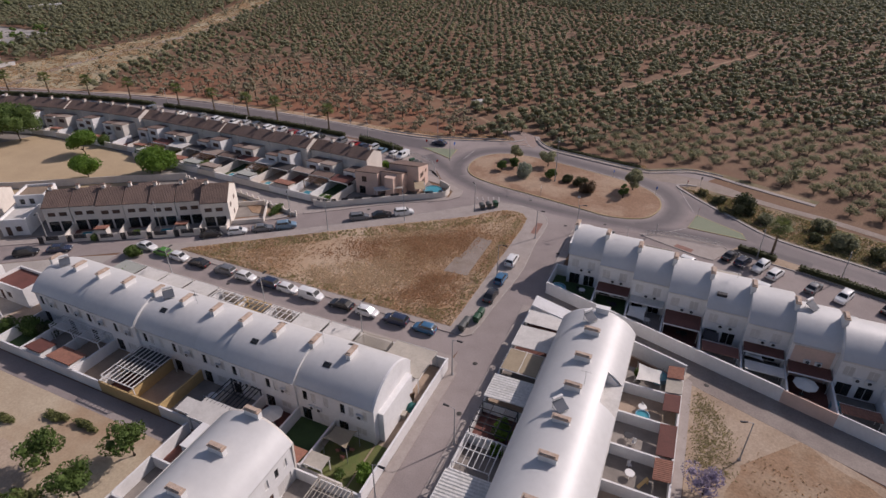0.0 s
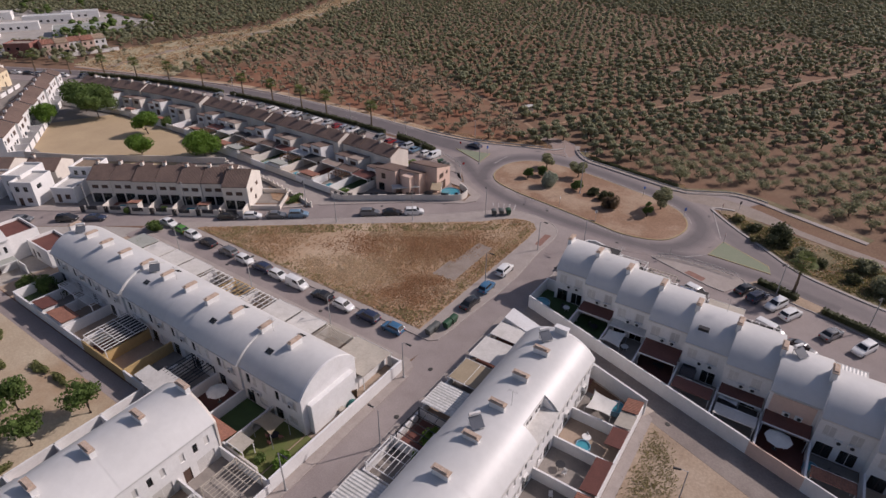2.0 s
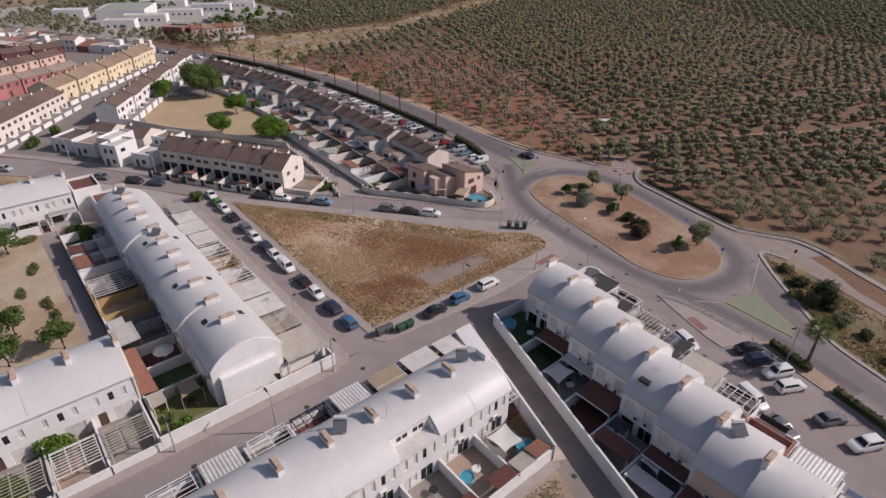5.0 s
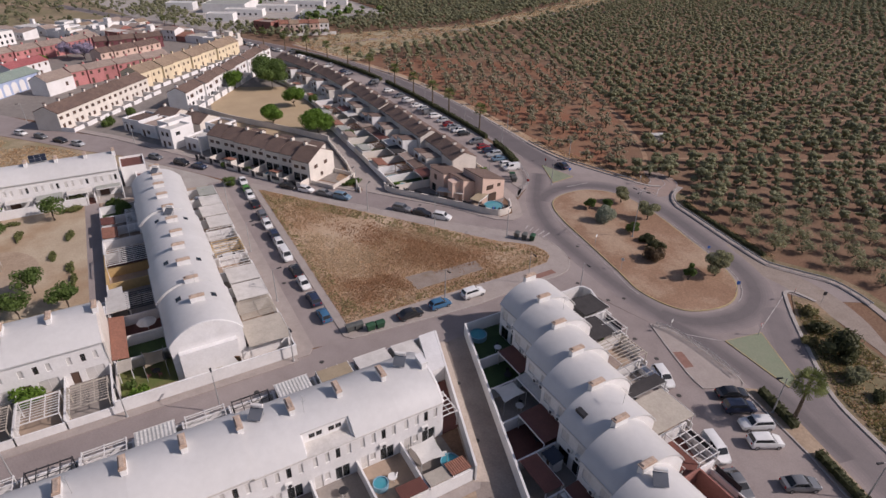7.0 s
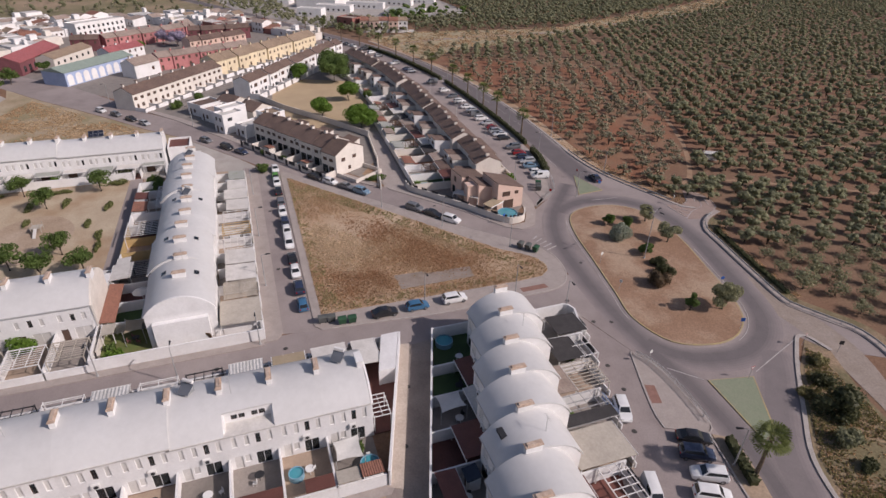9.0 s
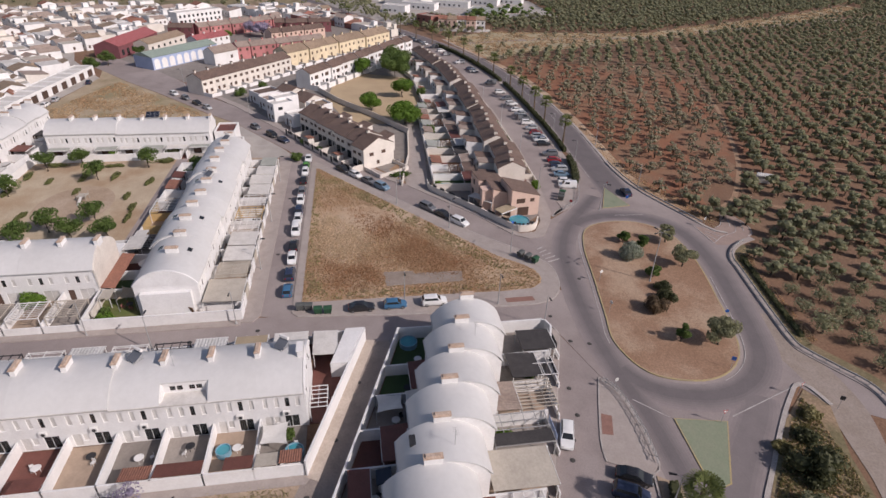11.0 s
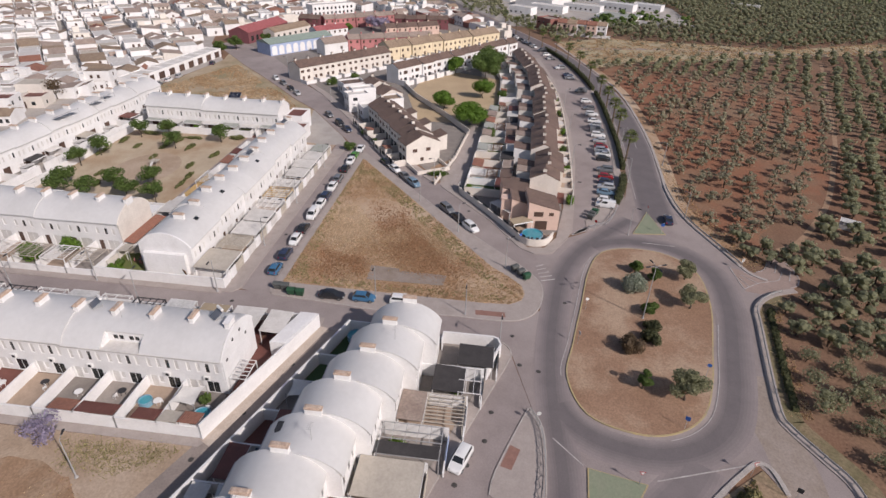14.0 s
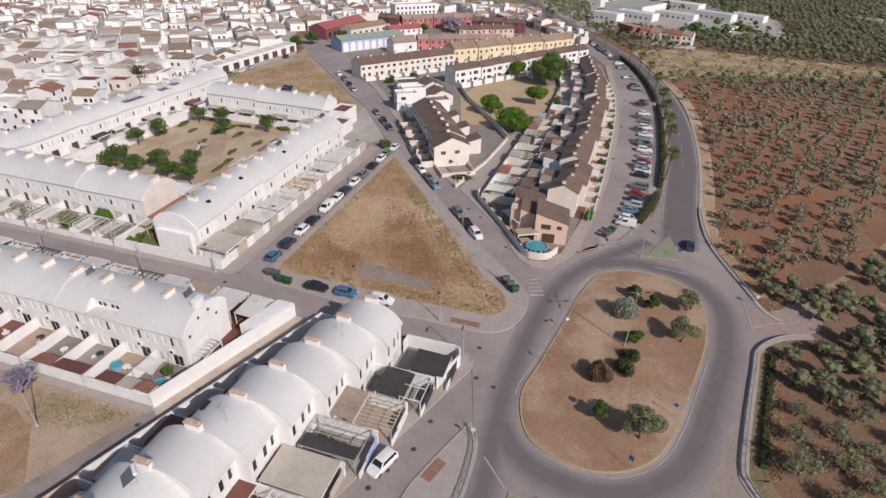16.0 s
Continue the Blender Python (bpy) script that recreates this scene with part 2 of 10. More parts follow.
CLOTH_BEIGE = material("beige_shade_cloth", (0.36, 0.29, 0.20), (0.31, 0.25, 0.17), rough=0.9, scale=0.8, fine=4, amount=0.2)
POOL_WATER = material("pool_water", (0.06, 0.30, 0.36), (0.05, 0.25, 0.32), rough=0.06, scale=0.8, fine=3, amount=0.2, bump=0.15, spec=0.5)
POOL_WALL = material("blue_pool_liner", (0.20, 0.36, 0.45), (0.17, 0.31, 0.40), rough=0.5)
SOLAR = material("solar_panel_glass", (0.018, 0.022, 0.035), (0.025, 0.03, 0.045), rough=0.12, spec=0.6, amount=0.1, bump=0)
GLASS = glassy("window_glass", (0.16, 0.18, 0.19))
CAR_GLASS = material("car_glass", (0.018, 0.02, 0.022), (0.024, 0.026, 0.028), rough=0.08, spec=0.6, amount=0.05, bump=0)
SHUTTER = material("white_roller_shutter", (0.62, 0.60, 0.57), (0.52, 0.50, 0.48), rough=0.6, fine=14, amount=0.3, object_random=0.1)
SHUTTER_BROWN = material("brown_roller_shutter", (0.10, 0.06, 0.045), (0.075, 0.048, 0.038), rough=0.6, fine=14, amount=0.3, object_random=0.15)
TYRE = material("tyre_rubber", (0.02, 0.02, 0.02), rough=0.9, amount=0.2, bump=0)
RIM = material("wheel_alloy", (0.40, 0.40, 0.41), rough=0.35, metal=0.8, amount=0.1, bump=0)
LAMP_RED = material("red_lens", (0.30, 0.01, 0.01), rough=0.2, amount=0.05, bump=0, spec=0.5)
LAMP_CLEAR = material("clear_lens", (0.60, 0.60, 0.58), rough=0.15, amount=0.05, bump=0, spec=0.6)
BARK = material("grey_bark", (0.10, 0.078, 0.06), (0.065, 0.05, 0.038), rough=0.95, scale=2, fine=10, amount=0.6, bump=0.8)
PALM_BARK = material("palm_bark", (0.20, 0.15, 0.105), (0.13, 0.095, 0.065), rough=0.95, scale=2, fine=10, amount=0.6, bump=0.8)
OLIVE_LEAF = leafy("olive_leaves", (0.34, 0.342, 0.21), (0.265, 0.267, 0.157), 0.55)
OLIVE_DARK = leafy("dense_olive_leaves", (0.30, 0.305, 0.188), (0.235, 0.24, 0.145), 0.55)
OLIVE_DRY = leafy("sparse_olive_leaves", (0.36, 0.335, 0.23), (0.285, 0.265, 0.18), 0.5)
GREEN_LEAF = leafy("green_leaves", (0.128, 0.188, 0.05), (0.096, 0.146, 0.04))
ORANGE_LEAF = leafy("round_tree_leaves", (0.145, 0.246, 0.037), (0.111, 0.196, 0.031))
HEDGE_LEAF = leafy("hedge_leaves", (0.108, 0.115, 0.055), (0.083, 0.09, 0.043))
OLEANDER = leafy("pale_flowering_shrub", (0.365, 0.392, 0.311), (0.284, 0.317, 0.230))
RUSSET = leafy("russet_shrub", (0.170, 0.119, 0.071), (0.128, 0.093, 0.058))
JACARANDA = leafy("jacaranda_flowers", (0.37, 0.325, 0.425), (0.29, 0.25, 0.34))
PALM_LEAF = leafy("palm_fronds", (0.175, 0.205, 0.068), (0.12, 0.145, 0.048))
BIN_GREEN = material("green_bin_plastic", (0.03, 0.085, 0.045), (0.025, 0.07, 0.038), rough=0.5, amount=0.2)
BIN_GREY = material("grey_bin_plastic", (0.10, 0.105, 0.10), (0.085, 0.09, 0.085), rough=0.5, amount=0.2)
TEAL = material("teal_tarpaulin", (0.03, 0.16, 0.15), rough=0.6)
BLUE_SIGN = material("blue_sign_face", (0.03, 0.12, 0.42), rough=0.4, amount=0.05, bump=0)
RED_SIGN = material("red_sign_face", (0.42, 0.03, 0.03), rough=0.4, amount=0.05, bump=0)
SIGN_WHITE = material("white_sign_face", (0.7, 0.7, 0.68), rough=0.4, amount=0.05, bump=0)
IRON = material("iron_cover", (0.07, 0.065, 0.06), rough=0.7, amount=0.3)
CONCRETE_PAD = material("broken_concrete_pad", (0.29, 0.24, 0.205), (0.235, 0.185, 0.145), rough=0.95, scale=0.5, fine=4, amount=0.5, bump=0.4)
ASPHALT_TONES = [material("tyre_worn_asphalt_" + word, (0.268 - 0.0225 * k, 0.229 - 0.0186 * k, 0.221 - 0.0170 * k), (0.234 - 0.0195 * k, 0.20 - 0.016 * k, 0.193 - 0.0145 * k), rough=0.88 - 0.015 * k, scale=0.28, fine=6, amount=0.22, bump=0.12)
                 for k, word in enumerate(("faint", "light", "medium", "strong", "dark", "darkest"))]
TOWN_PAVE = material("pale_town_paving", (0.42, 0.385, 0.35), (0.34, 0.31, 0.28), scale=0.2, fine=3, amount=0.3, object_random=0.05)
DRY_PLOT = material("pale_rough_plot", (0.41, 0.335, 0.235), (0.31, 0.235, 0.15), rough=0.95, scale=0.12, fine=2.4, amount=0.5, bump=0.6, third=(0.27, 0.225, 0.13), third_scale=0.07)
PARK_HEDGE = leafy("straggling_hedge_leaves", (0.185, 0.20, 0.075), (0.14, 0.15, 0.055))
HEATER_GLASS = material("collector_glass", (0.13, 0.14, 0.16), (0.10, 0.11, 0.125), rough=0.18, spec=0.6, amount=0.1, bump=0)
LANE_SOIL = material("orange_lane_soil", (0.34, 0.225, 0.145), (0.27, 0.175, 0.11), rough=0.95, scale=0.4, fine=3, amount=0.4)


# ---- building tools ----
class Shape:
    """Gathers faces for one mesh."""

    def __init__(self):
        self.v, self.f, self.smooth, self.m = [], [], [], Matrix.Identity(4)

    def add(self, points, faces, smooth=False):
        k = len(self.v)
        self.v += [self.m @ Vector(p) for p in points]
        self.f += [tuple(k + i for i in face) for face in faces]
        self.smooth += [smooth] * len(faces)
        return self

    def box(self, x0, x1, y0, y1, z0, z1, taper=0.0):
        a, t = [(x0, y0), (x1, y0), (x1, y1), (x0, y1)], taper
        top = [(x0 + t, y0 + t), (x1 - t, y0 + t), (x1 - t, y1 - t), (x0 + t, y1 - t)]
        return self.add([(*p, z0) for p in a] + [(*p, z1) for p in top],
                        [(3, 2, 1, 0), (4, 5, 6, 7), (0, 1, 5, 4), (1, 2, 6, 5), (2, 3, 7, 6), (3, 0, 4, 7)])

    def prism(self, outline, z0, z1):
        n = len(outline)
        return self.add([(*p, z0) for p in outline] + [(*p, z1) for p in outline],
                        [tuple(range(n))[::-1], tuple(range(n, 2 * n))] + [(i, (i + 1) % n, n + (i + 1) % n, n + i) for i in range(n)])

    def side_prism(self, outline, x0, x1):
        """A prism along x; the outline is in y and z."""
        n = len(outline)
        return self.add([(x0, *p) for p in outline] + [(x1, *p) for p in outline],
                        [tuple(range(n))[::-1], tuple(range(n, 2 * n))] + [(i, (i + 1) % n, n + (i + 1) % n, n + i) for i in range(n)])

    def tube(self, path, radii, n=8, smooth=True):
        rings = []
        for i, p in enumerate(path):
            way = Vector(path[min(i + 1, len(path) - 1)]) - Vector(path[max(i - 1, 0)])
            q = way.to_track_quat("Z", "Y")
            r = radii[i] if isinstance(radii, (list, tuple)) else radii
            rings.append([Vector(p) + q @ Vector((r * math.cos(2 * math.pi * j / n), r * math.sin(2 * math.pi * j / n), 0)) for j in range(n)])
        pts = [p for ring in rings for p in ring]
        faces = [(i * n + j, i * n + (j + 1) % n, (i + 1) * n + (j + 1) % n, (i + 1) * n + j) for i in range(len(path) - 1) for j in range(n)]
        self.add(pts, faces, smooth)
        return self.add(rings[0] + rings[-1], [tuple(range(n))[::-1], tuple(range(n, 2 * n))])

    def lathe(self, profile, n=16, at=(0, 0), smooth=True):
        pts = [(at[0] + r * math.cos(2 * math.pi * j / n), at[1] + r * math.sin(2 * math.pi * j / n), z) for r, z in profile for j in range(n)]
        return self.add(pts, [(i * n + j, i * n + (j + 1) % n, (i + 1) * n + (j + 1) % n, (i + 1) * n + j) for i in range(len(profile) - 1) for j in range(n)], smooth)

    def wall(self, length, height, thick, holes):
        """A wall along x with its outer face at y = 0, facing -y, pierced by holes (x0, x1, z0, z1); its inner face is mitred at both ends."""
        xs = sorted({0, length, *[h[0] for h in holes], *[h[1] for h in holes]})
        zs = sorted({0, height, *[h[2] for h in holes], *[h[3] for h in holes]})
        for i in range(len(xs) - 1):
            for j in range(len(zs) - 1):
                cx, cz = (xs[i] + xs[i + 1]) / 2, (zs[j] + zs[j + 1]) / 2
                if any(h[0] < cx < h[1] and h[2] < cz < h[3] for h in holes):
                    continue
                a, b, c, d = xs[i], xs[i + 1], zs[j], zs[j + 1]
                self.add([(a, 0, c), (b, 0, c), (b, 0, d), (a, 0, d)], [(0, 1, 2, 3)])
                ia, ib = min(max(a, thick), length - thick), min(max(b, thick), length - thick)
                self.add([(ia, thick, c), (ib, thick, c), (ib, thick, d), (ia, thick, d)], [(3, 2, 1, 0)])
        for x0, x1, z0, z1 in [h[:4] for h in holes]:
            self.add([(x0, 0, z0), (x1, 0, z0), (x1, 0, z1), (x0, 0, z1), (x0, thick, z0), (x1, thick, z0), (x1, thick, z1), (x0, thick, z1)],
                     [(0, 4, 5, 1), (1, 5, 6, 2), (2, 6, 7, 3), (3, 7, 4, 0)])
        return self

    def mesh(self, name, mat):
        me = bpy.data.meshes.new(name)
        me.from_pydata([tuple(p) for p in self.v], [], self.f)
        me.polygons.foreach_set("use_smooth", self.smooth)
        if len(self.f) < 3000:
            bm = bmesh.new()
            bm.from_mesh(me)
            bmesh.ops.remove_doubles(bm, verts=bm.verts, dist=0.0008)
            bm.to_mesh(me)
            bm.free()
        if any(self.smooth):
            me.set_sharp_from_angle(angle=radians(38))
        me.materials.append(mat)
        me.update()
        return me

    def gable(self, x, outline, thick):
        """An upright side wall at x, thick metres deep towards +x (or -x if negative); the outline is in y and z, foot first."""
        t = abs(thick)
        lo, hi = min(p[0] for p in outline), max(p[0] for p in outline)
        inner = [(min(max(y, lo + t), hi - t), z) for y, z in outline]
        n = len(outline)
        return self.add([(x, *p) for p in outline] + [(x + thick, *p) for p in inner], [tuple(range(n)), tuple(range(n, 2 * n))] + [(i, i + 1, n + i + 1, n + i) for i in range(1, n - 1)])


def thing(name, label, category, m=None, group="", kind=""):
    ob = new(name)
    ob.empty_display_size = 0.2
    if m is not None:
        ob.matrix_basis = m
    return tagged(ob, label, category, group, kind)


def part(name, shape, mat, parent=None, label="", m=None):
    """Links a shape (or a mesh) as one mesh object under a thing or a part."""
    ob = new(name, shape.mesh(name, mat) if isinstance(shape, Shape) else shape)
    if parent is not None:
        ob.parent = parent
    if m is not None:
        ob.matrix_basis = m
    return tagged(ob, label)


def solid(name, shape, mat, label, category, kind="", group="", m=None):
    """A thing that is a single mesh."""
    return tagged(part(name, shape, mat, None, "", m), label, category, group, kind)


def smooth_line(points, steps=6, closed=False):
    """A Catmull-Rom line through plan points."""
    p, n, out = [Vector(q) for q in points], len(points), []
    for i in range(n if closed else n - 1):
        if closed:
            a, b, c, d = p[i - 1], p[i], p[(i + 1) % n], p[(i + 2) % n]
        else:
            a, b, c, d = p[max(i - 1, 0)], p[i], p[i + 1], p[min(i + 2, n - 1)]
        for s in range(steps):
            t = s / steps
            out.append(tuple(0.5 * (2 * b + (c - a) * t + (2 * a - 5 * b + 4 * c - d) * t * t + (3 * b - a - 3 * c + d) * t ** 3)))
    return out if closed else out + [tuple(p[-1])]


def offset_line(line, d, closed=False):
    """The line moved d metres to its left."""
    out, n = [], len(line)
    for i in range(n):
        a, b = (line[i - 1], line[(i + 1) % n]) if closed else (line[max(i - 1, 0)], line[min(i + 1, n - 1)])
        way = (Vector(b) - Vector(a)).normalized()
        out.append((line[i][0] - way.y * d, line[i][1] + way.x * d))
    return out


def ribbon(shape, line, left, right, z0, z1=None, closed=False):
    """A strip from left to right metres beside a line: flat at z0, or a solid bar from z0 to z1."""
    a, b, n = offset_line(line, left, closed), offset_line(line, right, closed), len(line)
    m = n if closed else n - 1
    if z1 is None:
        return shape.add([(*p, z0) for p in a] + [(*p, z0) for p in b], [(i, n + i, n + (i + 1) % n, (i + 1) % n) for i in range(m)])
    pts = [(*p, z0) for p in a] + [(*p, z0) for p in b] + [(*p, z1) for p in a] + [(*p, z1) for p in b]
    faces = []
    for i in range(m):
        j = (i + 1) % n
        faces += [(2 * n + i, 3 * n + i, 3 * n + j, 2 * n + j), (i, 2 * n + i, 2 * n + j, j), (n + j, 3 * n + j, 3 * n + i, n + i)]
    if not closed:
        faces += [(0, n, 3 * n, 2 * n), (n - 1, 3 * n - 1, 4 * n - 1, 2 * n - 1)]
    return shape.add(pts, faces)


def inside(p, poly):
    x, y, hit = p[0], p[1], False
    for i in range(len(poly)):
        (x0, y0), (x1, y1) = poly[i - 1][:2], poly[i][:2]
        if (y0 > y) != (y1 > y) and x < (x1 - x0) * (y - y0) / (y1 - y0) + x0:
            hit = not hit
    return hit


def near_line(p, line, d):
    q = Vector(p[:2])
    for a, b in zip(line, line[1:]):
        a, b = Vector(a), Vector(b)
        t = max(0, min(1, (q - a).dot(b - a) / max((b - a).length_squared, 1e-6)))
        if (q - a - (b - a) * t).length < d:
            return True
    return False


def flat(name, outline, z, mat, label, category="ground", kind="structure"):
    """A sheet with a skirt down into the ground."""
    return solid(name, Shape().prism(outline, z - 0.3, z), mat, label, category, kind)


# ---- ground, roads and pavements ----
solid("ground", Shape().add([(-1500, -1500, 0), (1500, -1500, 0), (1500, 1500, 0), (-1500, 1500, 0)], [(0, 1, 2, 3)]), SOIL,
      "reddish brown tilled soil reaching under the olive groves", "ground", "structure")
ISLAND_LINE = smooth_line([(-48.5, 125.5), (-51.0, 131.5), (-49.6, 138.6), (-43.6, 142.9), (-33, 142.6), (-20.8, 139.6), (-12.3, 137.2), (-6.3, 134.4), (-2.7, 129.8),
                           (-2.0, 124.4), (-4.6, 118.4), (-11.7, 116.1), (-19, 117.5), (-29.5, 119.7), (-41.5, 122.2)], 5, True)
OUTER_EAST = smooth_line([(-257, 125.5), (-236, 131), (-197, 140.6), (-166, 146), (-124, 147.2), (-92, 145.6), (-80.6, 144.6), (-67, 145.6), (-53, 150), (-45.3, 152.9), (-43, 155.5)], 5)
OUTER_SOUTH = smooth_line([(-41.2, 159.5), (-39.6, 155.5), (-37.0, 152.0), (-33.4, 149.6), (-28.9, 148.6), (-17, 146), (-8.3, 144.4), (-5.3, 145.0), (-1.1, 147.2), (3.2, 149.2), (9, 148.4), (16, 145.5), (30, 140)], 5)
R4_LINE = smooth_line([(-62, 139.6), (-75, 140.2), (-92, 141.2), (-115, 142.8), (-150, 142.3), (-180, 139), (-210, 132.5), (-245, 121), (-313, 90), (-385, 57), (-460, 20)], 5)
R5_LINE = smooth_line([(0.5, 132.4), (4.2, 130.2), (8.3, 126.4), (13, 121.8), (19, 117.2), (28, 113.2), (38.5, 109.5), (60, 101), (110, 82)], 5)
PATH_LINE = smooth_line([(-16, 143.2), (-8, 143.0), (-1, 143.6), (5, 143.0), (11, 141.2), (17.5, 138.3), (25, 135.6), (32, 133.6), (45, 128), (80, 112)], 5)
LANE_LINE = smooth_line([(-56, 172.5), (-46.6, 189.7), (-30, 218), (-12.3, 249), (9, 288), (32, 330.7), (44, 353)], 5)
CROSS_LANE = smooth_line([(-76, 205), (-66.4, 225.1), (-48, 263), (-30.8, 299.1), (-1.3, 373.7)], 5)
RED_LANE = smooth_line([(-55.6, 162.1), (-59, 167), (-66, 172.7), (-78, 181), (-91.6, 188.4), (-103.4, 194), (-127, 205), (-170, 222), (-240, 249)], 5)
GROVE_EDGE = smooth_line([(-277, 499), (-205, 467), (-139, 425), (-104, 409), (-21.7, 381), (42.6, 354.5), (78.6, 341), (150, 312), (220, 286)], 5)
TRACK_LINE = smooth_line([(-244, 131), (-249.5, 148), (-255, 176), (-257.5, 214), (-258, 237), (-264, 261), (-277, 290), (-291, 328), (-304, 368), (-330, 450)], 5)

flat("road", [(-25, -140), (-16.8, -140), (-16.2, 118), (-25, 118)], 0.030, ASPHALT, "worn grey asphalt street between white garden walls", "road")
flat("road", [(-26, 56.8), (-24, 66.6), (-97, 67.2), (-97, 56.8)], 0.034, ASPHALT, "grey asphalt side street lined with parked cars", "road")
flat("road", [(-30, 114), (-92, 64.8), (-104, 56.5), (-116, 48), (-126, 41), (-136, 31), (-148, 21), (-164, 7), (-178, -6), (-214, -36), (-222, -27), (-195, 0), (-177, 13.5), (-154, 29), (-143, 39), (-122, 56), (-105, 67), (-87, 79),
              (-74, 90.5), (-58, 103.5), (-47, 110), (-45, 119)], 0.038, ASPHALT, "long diagonal grey asphalt street past the dry field", "road")
flat("road", [(-47, 108), (-47.2, 114.6), (-53, 118.5), (-57, 123.6), (-60, 128.4), (-70, 133), (-84, 136)] + [p for p in OUTER_EAST if p[0] > -90] + [p for p in OUTER_SOUTH if p[0] < 10] +
     [(4.5, 141), (0.7, 139.2), (2.3, 137.1), (6.4, 132.7), (9.8, 129.7), (13.6, 125.9), (14.2, 113), (4.8, 112.7), (-1.1, 112.6), (-4.4, 111), (-15.2, 108), (-15.4, 100), (-26, 100), (-27, 113)],
     0.042, ASPHALT, "asphalt carriageway around the oval roundabout", "road")
solid("road", ribbon(Shape(), R4_LINE, 4.4, -4.4, 0.046), ASPHALT, "curving grey road beside palms and the olive grove", "road", "structure")
solid("road", ribbon(Shape(), R5_LINE, 4.0, -4.0, 0.050), ASPHALT, "grey main road leaving the roundabout", "road", "structure")
flat("road", [(-55, 119.4), (-68, 120), (-95, 122.3), (-133, 123.2), (-182, 120.7), (-220, 115.5), (-262, 98), (-268, 108), (-224.5, 128.5), (-196, 134.5), (-163, 137), (-131.6, 136.5), (-103, 136),
              (-84, 135), (-70, 133.4), (-60, 129)], 0.054, ASPHALT, "curved asphalt car park with cars parked at right angles", "road")
flat("road", [(-16.4, 107.5), (-15.7, 104), (-4.7, 101.6), (19.4, 93), (70, 77), (70, 92), (38, 103.2), (25, 108.4), (14, 112.2), (-4.2, 111)], 0.058, ASPHALT, "asphalt service street with parked cars and vans", "road")
flat("road", [(-16.5, 76.4), (7, 68.8), (30, 60), (70, 44), (70, 53), (30, 66.4), (-16.9, 82.1)], 0.062, ALLEY, "narrow shaded asphalt alley between garden walls", "road")
flat("road", [(-25.5, 30.3), (-97, 30.3), (-97, 33.2), (-25.5, 33.2)], 0.060, ASPHALT, "narrow asphalt alley behind garden walls", "road")
flat("road", [(-68.5, 95.5), (-75.5, 89.0), (-93, 91.6), (-120, 93.6), (-120, 98), (-76, 94.6)], 0.060, PAVING, "pale concrete lane between two rows of houses", "road")
RED_CORNERS = [(-55, 158), (-67, 149), (-92, 149), (-124, 150), (-166, 149), (-203, 143), (-211, 150), (-198, 171), (-199, 193), (-191, 210), (-170, 219), (-127, 203.5), (-91.6, 187), (-66, 171.5)]
# tyre-darkened lanes
PAST_LINE = smooth_line([(-64, 133.6), (-57, 127.6), (-49, 121.4), (-39, 117.0), (-27.2, 115.0), (-17.7, 114.0), (-8.6, 113.8), (-1, 114.2), (4.1, 114.5), (8.6, 114.6), (17, 113.9), (27, 111.4)], 6)
FAR_LINE, NEAR_LINE = [p for p in R4_LINE if p[0] < -62], R5_LINE[2:]
for k, tone in enumerate(ASPHALT_TONES):
    q = k / (len(ASPHALT_TONES) - 1)
    z = 0.062 + 0.004 * k
    solid("road_lane", ribbon(Shape(), ISLAND_LINE[:53], 6.0 - 2.2 * q, 0.6 + 1.3 * q, z), tone, "tyre-darkened asphalt lane round the roundabout", "road", "structure")
    solid("road_lane", ribbon(Shape(), FAR_LINE, 4.1 - 1.2 * q, -4.1 + 1.2 * q, z + 0.001), tone, "darker asphalt carriageway with worn wheel tracks", "road", "structure")
    if k < 4:
        solid("road_lane", ribbon(Shape(), NEAR_LINE, 3.0 - 0.5 * k, -3.0 + 0.5 * k, z + 0.002), tone, "darker asphalt carriageway beside the hedges", "road", "structure")
    solid("road_lane", ribbon(Shape(), PAST_LINE, 2.6 - 1.9 * q, -2.4 + 1.7 * q, z + 0.003), tone, "tyre-darkened asphalt lane leading past the roundabout", "road", "structure")
KERB_Z = 0.16
PAD_LINE = [(-36.2, 81.0), (-36.0, 86.4), (-35.2, 86.6), (-35.0, 95.6), (-31.6, 95.2), (-31.5, 81.2)]
FIELD_LINE = [(-28.4, 66.5), (-58, 66.7), (-87.2, 66.9), (-86.5, 67.8), (-60, 88.3), (-39.6, 103.6), (-36.6, 107.0), (-34, 109.4), (-31.5, 110.0), (-29.4, 109.4), (-28.0, 107.4), (-27.7, 103)]
flat("pavement", [(-25.6, 65.0), (-24.5, 66), (-23.8, 74.7), (-22.8, 87.5), (-23.4, 97.5), (-23.2, 102.5), (-23.4, 107.2), (-24.5, 110.1), (-27, 112.1), (-30.5, 113.1), (-34, 113.2), (-36.5, 112.4), (-39.4, 110.4), (-43.0, 107.2), (-50.0, 100.4), (-60, 92.0), (-76, 79.0), (-92, 66.6),
                  (-91.5, 65.6), (-88, 65.5)], KERB_Z, PAVING, "pale concrete pavement round the dry field", "pavement")
flat("field_ground", FIELD_LINE, KERB_Z + 0.03, FIELD, "triangular vacant plot of parched brown earth", "ground")
flat("pavement", [(-24.75, -140), (-23.3, -140), (-23.3, 57), (-24.75, 57)], KERB_Z, PAVING, "narrow concrete pavement along the white wall", "pavement")
